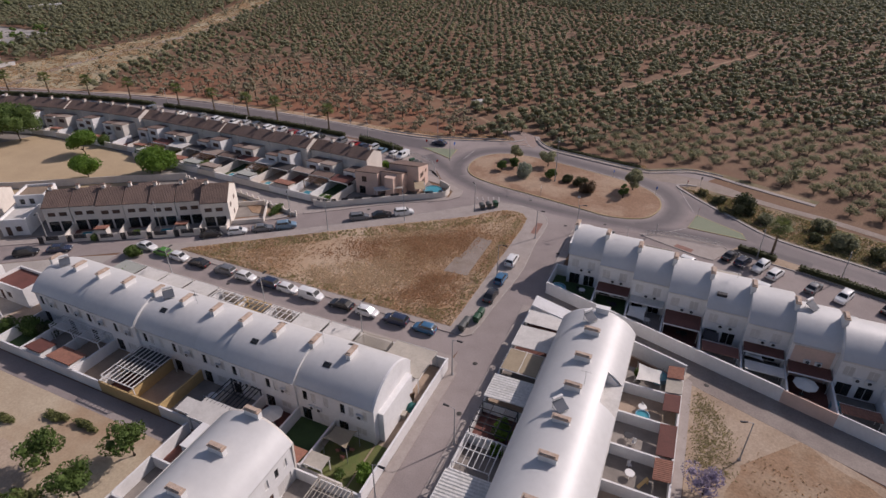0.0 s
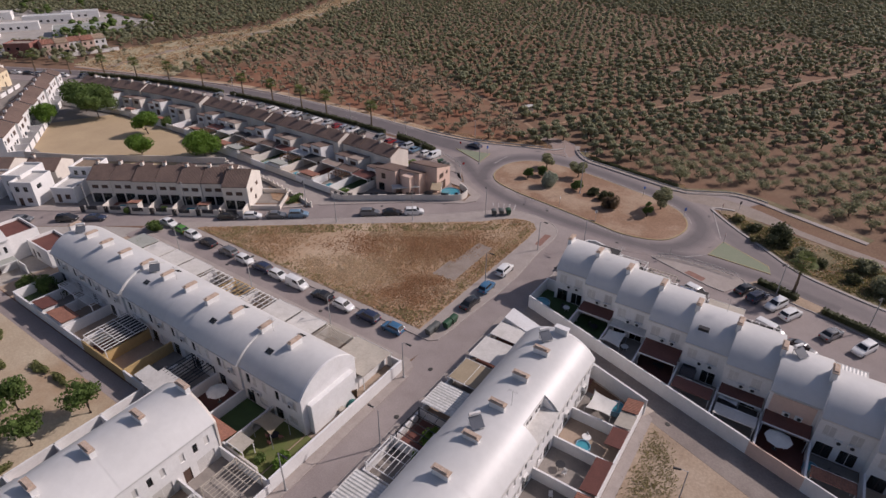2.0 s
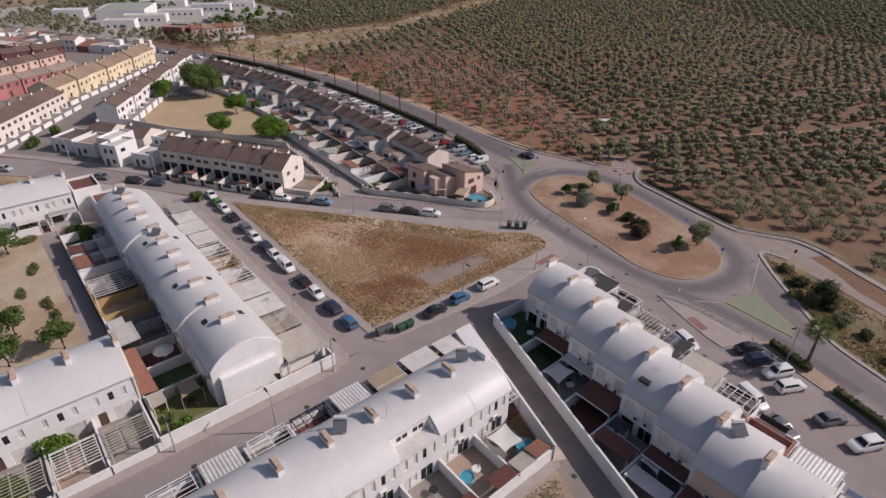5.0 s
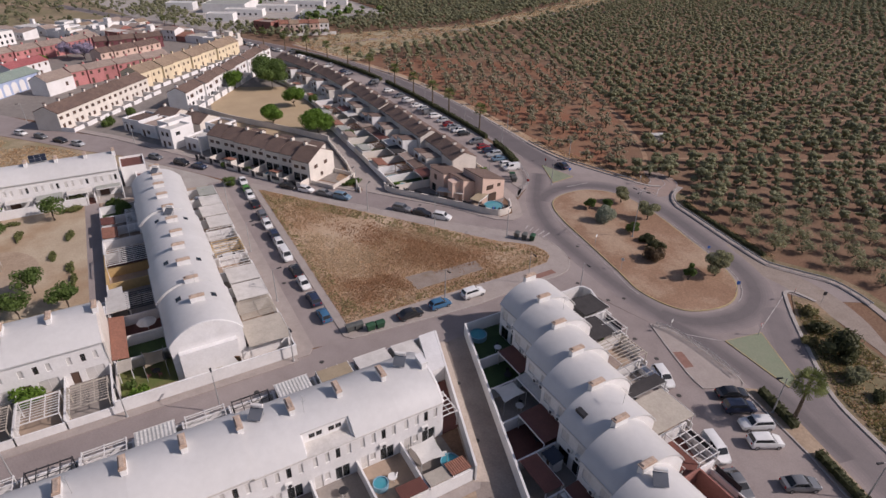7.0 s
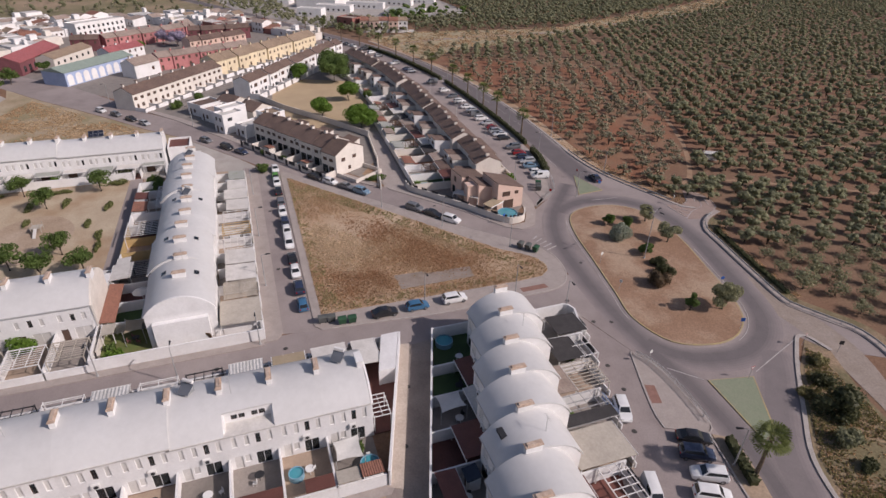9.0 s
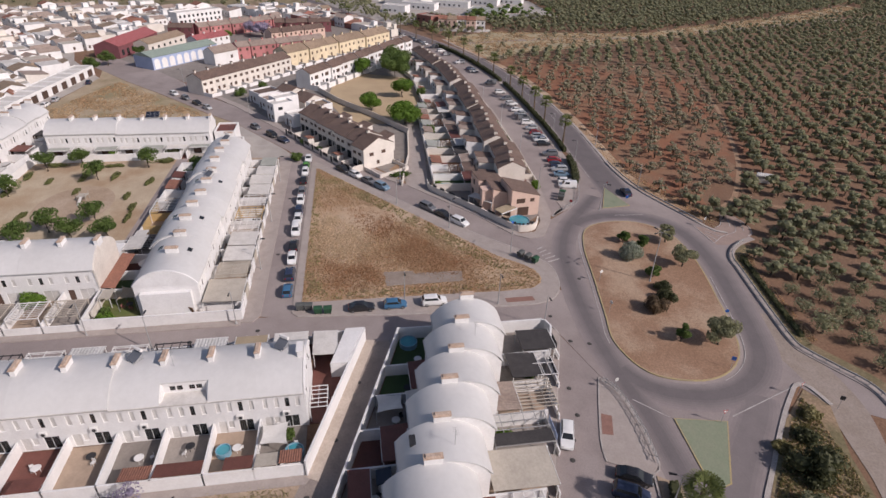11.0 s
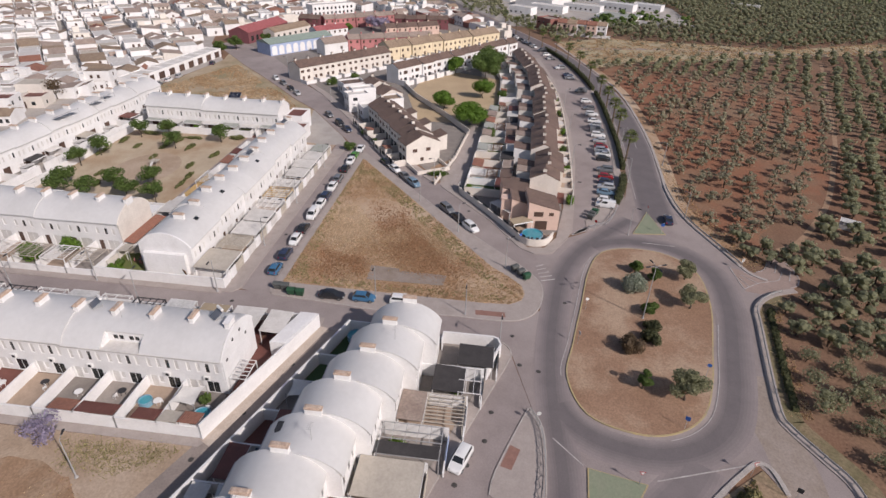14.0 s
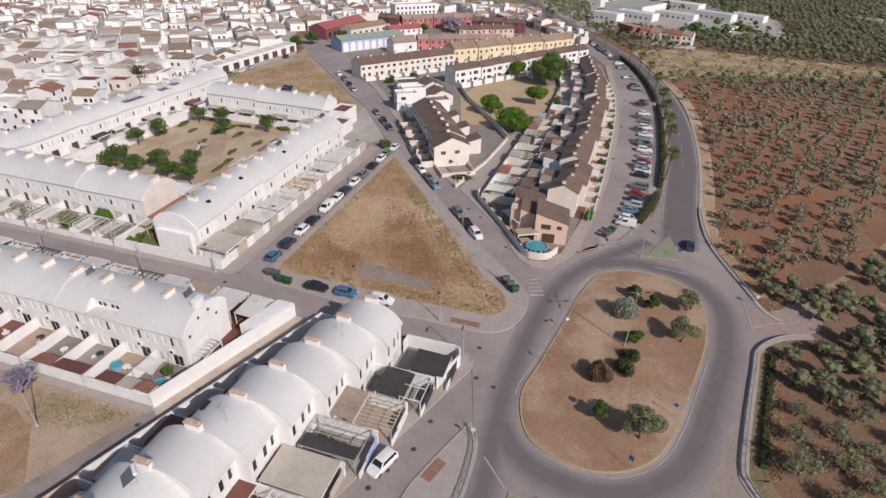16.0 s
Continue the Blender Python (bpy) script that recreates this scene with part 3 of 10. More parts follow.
flat("pavement", [(-19.0, -140), (-17.4, -140), (-17.2, 77), (-19.4, 77)], KERB_Z, PAVING, "narrow concrete pavement below garden walls", "pavement")
flat("pavement", [(-24, 57), (-24, 58.9), (-25.5, 60), (-93, 60.2), (-93, 57.2)], KERB_Z, PAVING, "concrete pavement along the garage fronts", "pavement")
flat("pavement", [(-17.7, 88), (-17.8, 104), (-17.4, 106.8), (-15.5, 107.9), (-13.4, 107.5), (-7.3, 105.3), (0.3, 102.5), (6, 100.4), (11.6, 98.4), (20, 95.4), (70, 79), (70, 77.5), (20, 93.9), (-9, 103.9), (-14.4, 105.8), (-16.2, 104.9), (-16.4, 88)],
     KERB_Z, PAVING, "concrete pavement round the corner plot", "pavement")
flat("pavement", [(-4.2, 110.8), (-3.3, 110), (6.3, 106.4), (9.8, 105.8), (12.4, 110.6), (11, 112.2), (4.8, 112.6), (-1.1, 112.4)], KERB_Z, PAVING, "pale triangular pavement fenced by a railing", "pavement")
for line in ([(-24.5, 66), (-23.8, 74.7), (-22.8, 87.5), (-23.4, 97.5), (-23.2, 102.5), (-23.4, 107.2), (-24.5, 110.1), (-27, 112.1), (-30.5, 113.1), (-34, 113.2), (-36.5, 112.4), (-39.4, 110.4), (-43.0, 107.2), (-50.0, 100.4), (-60, 92.0), (-76, 79.0)],
             [(-17.7, 88), (-17.8, 104), (-17.4, 106.8), (-15.5, 107.9), (-13.4, 107.5), (-7.3, 105.3), (0.3, 102.5), (6, 100.4), (11.6, 98.4), (20, 95.4)],
             [(12.4, 110.6), (11, 112.2), (4.8, 112.6), (-1.1, 112.4), (-4.2, 110.8), (-3.3, 110), (6.3, 106.4), (9.8, 105.8)]):
    solid("kerb", ribbon(Shape(), smooth_line(line, 3), 0.09, -0.09, 0.0, KERB_Z + 0.02), KERB, "pale concrete kerb along a pavement", "kerb", "structure")
flat("paving_panel", [(2.2, 108.1), (5.6, 106.9), (6.0, 108.3), (2.8, 109.4)], KERB_Z + 0.012, PAVING_RED, "red tiled dropped-kerb panel in the pavement", "paving")
flat("paving_panel", [(-25.5, 101.6), (-24.2, 101.7), (-24.2, 106.8), (-25.5, 106.6)], KERB_Z + 0.012, PAVING_RED, "red tiled dropped-kerb panel in the pavement", "paving")
flat("pavement", [(-74, 89.6), (-58, 102.6), (-47.6, 109), (-45.6, 112), (-46.4, 115.4), (-52.6, 118.8), (-57, 120.3), (-68, 121.5), (-95, 123.8), (-133, 124.6), (-182, 122.2), (-220, 117), (-220, 115),
                  (-182, 119.8), (-133, 122.2), (-95, 121.4), (-68, 119), (-53, 116.6), (-48.4, 114), (-48, 110.6), (-58.8, 104), (-75, 90.8)], KERB_Z, PAVING, "concrete pavement below the crescent's garden walls", "pavement")
flat("pavement", [(-76.5, 86.6), (-87.5, 77.2), (-114.5, 57.5), (-143.5, 38.2), (-165, 21), (-166, 22.5), (-145, 40), (-117, 59.2), (-88, 80), (-77, 88.6)], KERB_Z, PAVING, "concrete pavement before the brown-roofed houses", "pavement")
flat("pavement", [(-57.2, 123.4), (-60.2, 126.8), (-69.4, 131.3), (-80, 134.0), (-95, 135.6), (-103, 136.6), (-131.6, 137.2), (-163, 137), (-196, 134.8), (-196, 133.4), (-163, 135.6), (-131.6, 135.6), (-103, 134.6), (-86, 133),
                  (-72, 127.2), (-66.4, 126.8), (-62, 123.5)], KERB_Z, PAVING, "pavement with railings at the mouth of the car park", "pavement")
flat("pavement", [(-47.0, 150.1), (-46.1, 152.1), (-45.7, 154.3), (-47.1, 156.6), (-50.0, 158.1), (-52.2, 159.2), (-52.1, 161.2), (-48.2, 162.4), (-45.0, 162.3), (-42.4, 161.1), (-41.0, 159.2), (-39.5, 155.2), (-38.5, 152.8), (-39.0, 150.4)], 0.05, PAVING_PINK, "pinkish paved lay-by at the grove's edge", "pavement")
solid("pavement", ribbon(Shape(), OUTER_SOUTH, 0.0, 1.3, 0.0, KERB_Z), PAVING, "raised pale verge strip under the guard rail", "pavement", "structure")
solid("pavement", ribbon(Shape(), OUTER_EAST, 0.0, 0.7, 0.0, KERB_Z), KERB, "low pale kerb along the olive grove", "kerb", "structure")


def ragged(corners, step, amount, keep=None, seed=2.0):
    """An outline through plan corners whose edge wanders by a few metres."""
    out = []
    for a, b in zip(corners, corners[1:] + corners[:1]):
        n = max(1, int(math.dist(a, b) / step))
        for k in range(n):
            x, y = a[0] + (b[0] - a[0]) * k / n, a[1] + (b[1] - a[1]) * k / n
            d = 0 if keep and keep(x, y) else amount * (noise.noise(Vector((x * 0.07, y * 0.07, seed))) + 0.7 * noise.noise(Vector((x * 0.3, y * 0.3, seed + 5))))
            out.append((x + d, y + d))
    return out


RED_SOIL_LINE = ragged(RED_CORNERS, 3.0, 6.0, lambda x, y: y < 158)
flat("red_soil", RED_SOIL_LINE, 0.014, RED_SOIL, "bare brick-red tilled soil between thin olive trees", "ground")
solid("verge", ribbon(Shape(), OUTER_SOUTH[5:], 3.6, 1.3, 0.0, 0.09), VERGE, "dry tan verge below the guard rail", "verge", "structure")
solid("verge", ribbon(Shape(), OUTER_EAST[:-8], 3.6, 0.7, 0.0, 0.05), FIELD, "dry tan verge between road and grove", "verge", "structure")
solid("roundabout_island", Shape().prism(ISLAND_LINE, 0, KERB_Z + 0.02), ISLAND, "oval roundabout island of bare reddish earth", "island", "structure")
solid("kerb", ribbon(Shape(), ISLAND_LINE, 0.02, -0.2, 0, KERB_Z + 0.03, True), KERB_YELLOW, "faded yellow-painted kerb round the roundabout island", "kerb", "structure")
for outline in ([(4.4, 117.8), (5.8, 124.6), (14.8, 119.4), (15.6, 116.9)], [(-57.6, 133.2), (-68.2, 137.9), (-58.3, 139.9)]):
    flat("splitter_island", outline, KERB_Z, GREEN_PAINT, "green-painted triangular traffic island", "traffic island")
    solid("kerb", ribbon(Shape(), outline, -0.02, 0.18, 0, KERB_Z + 0.01, True), KERB_YELLOW, "weathered yellow kerb of a traffic island", "kerb", "structure")
path_strip = Shape()
path_wide = [float(np.interp(p[0], [-16, 6, 12, 17, 80], [2.6, 2.9, 2.3, 1.2, 1.1])) for p in PATH_LINE]
for k in range(len(PATH_LINE) - 1):
    way, side = Vector(PATH_LINE[k + 1]) - Vector(PATH_LINE[k]), []
    for i in (k, k + 1):
        lo, hi = PATH_LINE[max(i - 1, 0)], PATH_LINE[min(i + 1, len(PATH_LINE) - 1)]
        way = (Vector(hi) - Vector(lo)).normalized()
        side.append([(PATH_LINE[i][0] - way.y * w, PATH_LINE[i][1] + way.x * w, 0.056) for w in (path_wide[i], -path_wide[i])])
    path_strip.add([side[0][0], side[0][1], side[1][1], side[1][0]], [(0, 1, 2, 3)])
solid("sandy_path", path_strip, TRACK, "pale sandy path beside the olive trees", "path", "structure")
solid("sandy_track", ribbon(Shape(), TRACK_LINE, 1.9, -1.9, 0.04), TRACK, "pale earth track across the far grove", "path", "structure")
flat("pale_strip", [(-208, 141.5), (-226, 169), (-237, 203), (-254, 247), (-275, 300), (-300, 350), (-330, 420), (-370, 480), (-390, 480), (-345, 400), (-312, 330), (-287, 275), (-274, 252), (-272, 222), (-275, 191), (-277, 155), (-262, 128), (-240, 131)], 0.02, SAND_BAND,
     "pale strip of dry grass between groves", "ground")
flat("verge", [(1.6, 139.4), (5, 141), (13.3, 137.2), (25, 134), (42, 126.8), (80, 109), (110, 90), (110, 88), (60, 106), (38.5, 114), (28, 117.4), (20, 120.6), (13.6, 126.3), (6.4, 133.1)], 0.10, VERGE,
     "weedy rough verge with scrub and dry grass", "ground")
solid("kerb", ribbon(Shape(), smooth_line([(4.9, 141.2), (1.4, 140.6), (0.6, 139.1), (2.3, 136.9), (6.4, 132.6), (13.6, 125.9), (20, 120.4), (28, 117.2), (38.5, 113.8), (60, 105.8)], 4), 0.3, -0.3, 0, 0.22), KERB,
      "concrete kerb of the main road", "kerb", "structure")
flat("verge", [(12.6, 111), (14.2, 113.4), (20, 111.9), (28, 109.2), (38, 105.8), (60, 98), (60, 96.2), (38, 103), (25, 107.6)], KERB_Z, LOT, "sandy strip of bare earth under the hedge", "ground")
solid("kerb", ribbon(Shape(), [(12.2, 110.8), (25, 107.5), (38, 102.9), (60, 96)], 0.12, -0.12, 0, 0.2), KERB, "concrete kerb along the service street", "kerb", "structure")
LOT_LINE = [(8.0, 68.8), (8.4, 30), (8.4, -90), (140, -90), (140, 10), (70, 42), (30, 59.5), (13.6, 67.6)]
flat("vacant_lot", LOT_LINE, 0.05, LOT, "bare sandy vacant lot with scattered weeds", "ground")
flat("reddish_patch", ragged([(14, 56), (20, 62), (30, 57.5), (60, 44), (60, 10), (30, 20), (15, 36), (12.5, 47)], 0.7, 1.6, seed=9.0), 0.065, LOT_RED, "reddish bare earth with dry weeds", "ground")
flat("pavement", [(6.75, 70), (8.1, 69), (8.3, -90), (6.75, -90)], 0.09, PAVING, "concrete strip along the rear garden walls", "pavement")
flat("pavement", [(-17.3, 76.5), (7.0, 68.8), (7.9, 70.5), (-17.0, 78.4)], 0.097, PAVING_TAN, "pale concrete strip along the long white wall", "pavement")
flat("park_ground", [(-50, 30.4), (-97, 30.4), (-97, -4), (-50, -4)], 0.05, PARK_SAND, "sandy ground of a walled neighbourhood park", "ground")
flat("play_area", [(-71 + 10.5 * math.cos(a * math.pi / 16), 14.5 + 8 * math.sin(a * math.pi / 16)) for a in range(32)], 0.07, LOT, "worn grey oval play area in the park", "ground")
flat("court_ground", [(-122, 76), (-150, 68), (-168, 70), (-186, 82), (-178, 100), (-150, 101), (-122, 96)], 0.06, COURT_SAND, "yellow sand court between the houses", "ground")
flat("dry_plot", [(-119, 42), (-126, 40.5), (-136, 30.5), (-148, 20.5), (-164, 6.5), (-178, -6.5), (-196, -21), (-184, -18), (-140, -23), (-119, -8)], 0.06, DRY_PLOT, "rough dry-grass plot beside the street", "ground")
flat("town_ground", [(-25, -60), (-45, -22), (-119, -22), (-140, -24), (-184, -18), (-214, -38), (-356, -90), (-330, -190), (-260, -330), (-25, -500)], 0.03, TOWN_PAVE, "pale paved ground between the town houses", "ground")
flat("town_ground", [(-76, 90), (-117, 60), (-166, 24), (-222, -26), (-356, -90), (-356, 0), (-372, 54), (-313, 84), (-262, 100), (-220, 114), (-182, 119), (-133, 122), (-57, 118), (-49, 110)], 0.026, PATIO_GREY,
     "pale paved ground between rows of houses", "ground")
flat("town_ground", [(-25.2, -60), (-25.2, 30), (-50, 30), (-50, -6), (-97, -6), (-97, 56.5), (-112, 47.5), (-120, 40), (-119, -22), (-45, -22)], 0.022, TOWN_PAVE, "paved ground between white terraces", "ground")
flat("town_ground", [(-97, 33.4), (-26, 33.4), (-26, 56.6), (-97, 56.6)], 0.018, PATIO_TAN, "paved ground below the first terrace", "ground")
flat("town_ground", [(-96, 61), (-104, 56.3), (-116, 47.8), (-126, 40.8), (-119, 34), (-112, 34), (-97, 40)], 0.027, TOWN_PAVE, "pale paved corner beside the terrace", "ground")
for lane, half in ((LANE_LINE, 0.7), (CROSS_LANE, 0.5), (RED_LANE, 0.65), (GROVE_EDGE, 1.0)):
    solid("earth_lane", ribbon(Shape(), lane, half, -half, 0.022), LANE_SOIL, "pale orange earth lane between olive rows", "path", "structure")
flat("town_ground", [(-300, 104), (-316, 150), (-330, 215), (-402, 216), (-480, 200), (-480, 40), (-385, 62), (-313, 96)], 0.024, TOWN_PAVE, "pale yards between distant white halls", "ground")
flat("far_hillside", ragged([(-357, -95), (-357, 0), (-374, 56), (-400, 70), (-420, 100), (-900, 260), (-900, -700), (-260, -700), (-262, -335), (-332, -190)], 12.0, 8.0), 0.016, HILL, "scrubby green and tan slope beyond the town", "ground")
flat("concrete_pad", PAD_LINE, KERB_Z + 0.06, CONCRETE_PAD, "old broken concrete slab among dry grass", "slab")

# road markings
marks = Shape()
for line, d in ((R4_LINE[5:], 3.6), (R4_LINE[5:], -3.8), (R5_LINE[8:], 3.5)):
    ribbon(marks, line, d + 0.06, d - 0.06, 0.094)
for i in range(14, len(R4_LINE) - 3, 2):
    ribbon(marks, R4_LINE[i:i + 2], 0.06, -0.06, 0.094)
ribbon(marks, ISLAND_LINE[22:42], 0.85, 0.72, 0.094)
ribbon(marks, ISLAND_LINE[55:74], 0.85, 0.72, 0.094)
solid("lane_marking", marks, PAINT, "worn white edge and lane lines on the asphalt", "road marking", "structure")
for k in range(7):
    a = Vector((-55.8 - 0.35 * k, 120.6 + 0.42 * k * 1.0))
    solid("crossing_bar", Shape().prism([(a.x - 1.6, a.y + 1.1), (a.x - 1.3, a.y + 1.4), (a.x + 1.1, a.y - 0.4), (a.x + 0.8, a.y - 0.7)], 0.06, 0.096), PAINT, "faded white zebra crossing bar", "road marking", "structure")
for k in range(5):
    a = Vector((-36.5 - 1.2 * k, 113.0 - 0.2 * k))
    solid("hatch_bar", Shape().prism([(a.x, a.y), (a.x + 0.3, a.y), (a.x - 0.9 + 0.3, a.y + 2.6 - 0.3 * k), (a.x - 0.9, a.y + 2.6 - 0.3 * k)], 0.06, 0.096), PAINT, "faded white hatching on the junction", "road marking", "structure")
for a, b in (((5.0, 126.0), (0.9, 138.2)), ((-39.6, 150.3), (-47.1, 149.9)), ((-54, 134.5), (-53.5, 141)), ((0.2, 113.6), (4, 117.2)), ((-43.6, 150.6), (-40.6, 151.5)), ((-44.6, 151.2), (-42.0, 153.5)), ((-45.8, 152.2), (-44.2, 153.4)), ((-49.3, 159.4), (-46.2, 158.1)), ((-47.4, 161.4), (-43.8, 159.9))):
    solid("yield_line", ribbon(Shape(), [a, b], 0.08, -0.08, 0.06, 0.096), PAINT, "worn white give-way line", "road marking", "structure")
for line in ([(-39.6, 150.3), (-40.9, 152.0), (-42.1, 153.7), (-43.0, 156.0), (-43.9, 158.0), (-46.8, 159.6)], [(-51.0, 161.6), (-48.2, 162.1), (-45.0, 162.0), (-42.6, 160.9), (-41.4, 159.2)], [(-45.9, 154.3), (-47.2, 156.4), (-50.0, 157.9)]):
    solid("edge_line", ribbon(Shape(), smooth_line(line, 3), 0.07, -0.07, 0.06, 0.097), PAINT, "white painted line of the lay-by", "road marking", "structure")


# ---- houses ----
PANES = {}


PLAIN_WINDOWS = [False]


def window(parent, m, w, h, kind="glass"):
    """A window or shutter set into an opening: x along the wall, y inwards. Distant houses take a single pane."""
    if PLAIN_WINDOWS[0]:
        key = (round(w, 2), round(h, 2), "plain" + kind)
        if key not in PANES:
            PANES[key] = Shape().box(0, w, 0.02, 0.05, 0, h).mesh("window", {"glass": GLASS, "dark": GLASS, "shutter": SHUTTER, "brown": SHUTTER_BROWN}[kind])
        return part("window", PANES[key], None, parent, "", m)
    key = (round(w, 2), round(h, 2), kind)
    if key not in PANES:
        f = Shape().box(0, w, 0, 0.06, 0, 0.06).box(0, w, 0, 0.06, h - 0.06, h).box(0, 0.06, 0, 0.06, 0.06, h - 0.06).box(w - 0.06, w, 0, 0.06, 0.06, h - 0.06)
        if w > 1.0:
            f.box(w / 2 - 0.03, w / 2 + 0.03, 0, 0.06, 0.06, h - 0.06)
        p = Shape().box(0.05, w - 0.05, 0.02, 0.04, 0.05, h - 0.05)
        mats = {"glass": (WHITE_METAL, GLASS), "shutter": (WHITE_METAL, SHUTTER), "brown": (SHUTTER_BROWN, SHUTTER_BROWN), "dark": (SHUTTER_BROWN, GLASS)}[kind]
        PANES[key] = (f.mesh("window_frame", mats[0]), p.mesh("pane", mats[1]))
    frame_mesh, pane_mesh = PANES[key]
    ob = part("window", frame_mesh, None, parent, "", m)
    part("pane" if kind in ("glass", "dark") else "shutter", pane_mesh, None, ob)
    return ob


def arc_height(y, d, rise):
    """Height of a segmental vault of span d above its springing."""
    r = (d * d / 4 + rise * rise) / (2 * rise)
    return math.sqrt(max(r * r - (y - d / 2) ** 2, 0)) - (r - rise)


def vault_house(label, w, d, eave=6.0, rise=2.4, wall_mat=WHITE, rear=(), front=(), chimney=True, dormer=False, skylights=(), units=(), over=0.28, group="terraced houses"):
    """A two-storey terraced house under a white barrel vault. x along the row, y from the rear to the street."""
    base = thing("terraced_house", label, "house", None, group)
    s = Shape().wall(w, eave, 0.22, [h[:4] for h in rear])
    s.m = pose(w, d, 0, 0, 0, 180)
    s.wall(w, eave, 0.22, [h[:4] for h in front])
    s.m = Matrix.Identity(4)
    n = 14
    arch = [(d * i / n, eave + arc_height(d * i / n, d, rise)) for i in range(n + 1)]
    for x in (0.0, w - 0.2):
        s.gable(0.0 if x == 0 else w, [(0, 0), (d, 0)] + arch[::-1], 0.22 if x == 0 else -0.22)
    part("wall", s, wall_mat, base)
    r = Shape()
    cuts = [(-over, d + over)]
    if dormer:
        cuts = [(1.8, d + over)]
    for lo, hi in cuts:
        m = 22
        ys = [lo + (hi - lo) * i / m for i in range(m + 1)]
        out = [(y, eave + arc_height(min(max(y, -over), d + over) + over, d + 2 * over, rise + 0.12) + 0.05) for y in ys]
        inn = [(y, z - 0.2) for y, z in out]
        r.add([(-0.02, *p) for p in out] + [(w + 0.02, *p) for p in out], [(i, m + 1 + i, m + 2 + i, i + 1) for i in range(m)], True)
        r.add([(-0.02, *p) for p in inn] + [(w + 0.02, *p) for p in inn], [(i + 1, m + 2 + i, m + 1 + i, i) for i in range(m)], True)
        for x in (-0.02, w + 0.02):
            r.add([(x, *p) for p in out] + [(x, *p) for p in inn], [(i, i + 1, m + 2 + i, m + 1 + i) for i in range(m)], True)
        for k in (0, m):
            r.add([(-0.02, *out[k]), (w + 0.02, *out[k]), (w + 0.02, *inn[k]), (-0.02, *inn[k])], [(0, 1, 2, 3)], True)
    roof = part("roof", r, ROOF_WHITE, base, "smooth white-coated barrel vault roof")
    if dormer:
        t = Shape().box(0.0, w, -over, 1.8, eave - 0.05, eave + 0.12)
        part("terrace", t, FLAT_WHITE, base, "small roof terrace cut into the vault")
        s = Shape()
        s.m = pose(0.05, 1.8, eave + 0.12)
        holes = [(0.9, 1.6, 0.35, 1.1), (1.75, 2.45, 0.35, 1.1), (3.2, 3.9, 0.35, 1.1), (4.05, 4.75, 0.35, 1.1)]
        s.wall(w - 0.1, 1.5, 0.2, holes)
        part("dormer_wall", s, WHITE, base)
        for x0, x1, z0, z1 in holes:
            window(base, pose(0.05 + x0, 1.88, eave + 0.12 + z0), x1 - x0, z1 - z0, "dark")
    for side, holes in ((0, rear), (1, front)):
        m0 = Matrix.Identity(4) if side == 0 else pose(w, d, 0, 0, 0, 180)
        for x0, x1, z0, z1, kind in holes:
            window(base, m0 @ pose(x0, 0.09, z0), x1 - x0, z1 - z0, kind)
    top = eave + rise + 0.1
    if chimney:
        c = Shape().box(-0.32, 0.32, d / 2 - 0.75, d / 2 + 1.25, top - 0.5, top + 0.85, 0.02)
        ch = part("chimney", c, WHITE, base, "white slab chimney")
        part("chimney_cap", Shape().box(-0.38, 0.38, d / 2 - 0.82, d / 2 + 1.32, top + 0.86, top + 1.0).box(-0.26, 0.26, d / 2 - 0.6, d / 2 + 1.1, top + 1.0, top + 1.16, 0.04), CHIMNEY_CAP, ch, "weathered brick chimney cap")
    for x, y in skylights:
        z = eave + arc_height(y, d, rise) + 0.12
        slope = math.degrees(math.atan((arc_height(y + 0.1, d, rise) - arc_height(y - 0.1, d, rise)) / 0.2))
        mm = pose(x, y, z, slope)
        k = part("skylight", Shape().box(-0.55, 0.55, -0.4, 0.4, -0.05, 0.10), DARK_METAL, base, "small dark roof light", mm)
        part("pane", Shape().box(-0.45, 0.45, -0.3, 0.3, 0.104, 0.12), GLASS, k)
    for x, z, side in units:
        m0 = Matrix.Identity(4) if side == 0 else pose(w, d, 0, 0, 0, 180)
        u = part("air_conditioner", Shape().box(0, 0.85, -0.36, -0.04, 0, 0.6), WHITE_METAL, base, "white air-conditioning unit on brackets", m0 @ pose(x, 0, z))
        part("fan_grille", Shape().lathe([(0.02, 0.0), (0.24, 0.0), (0.25, 0.03), (0.02, 0.03)], 12), DARK_METAL, u, "", pose(0.5, -0.365, 0.3, 90))
    # gutter along both eaves
    part("gutter", Shape().box(0, w, -over - 0.1, -over + 0.02, eave - 0.02, eave + 0.1), FLAT_WHITE, base)
    return base


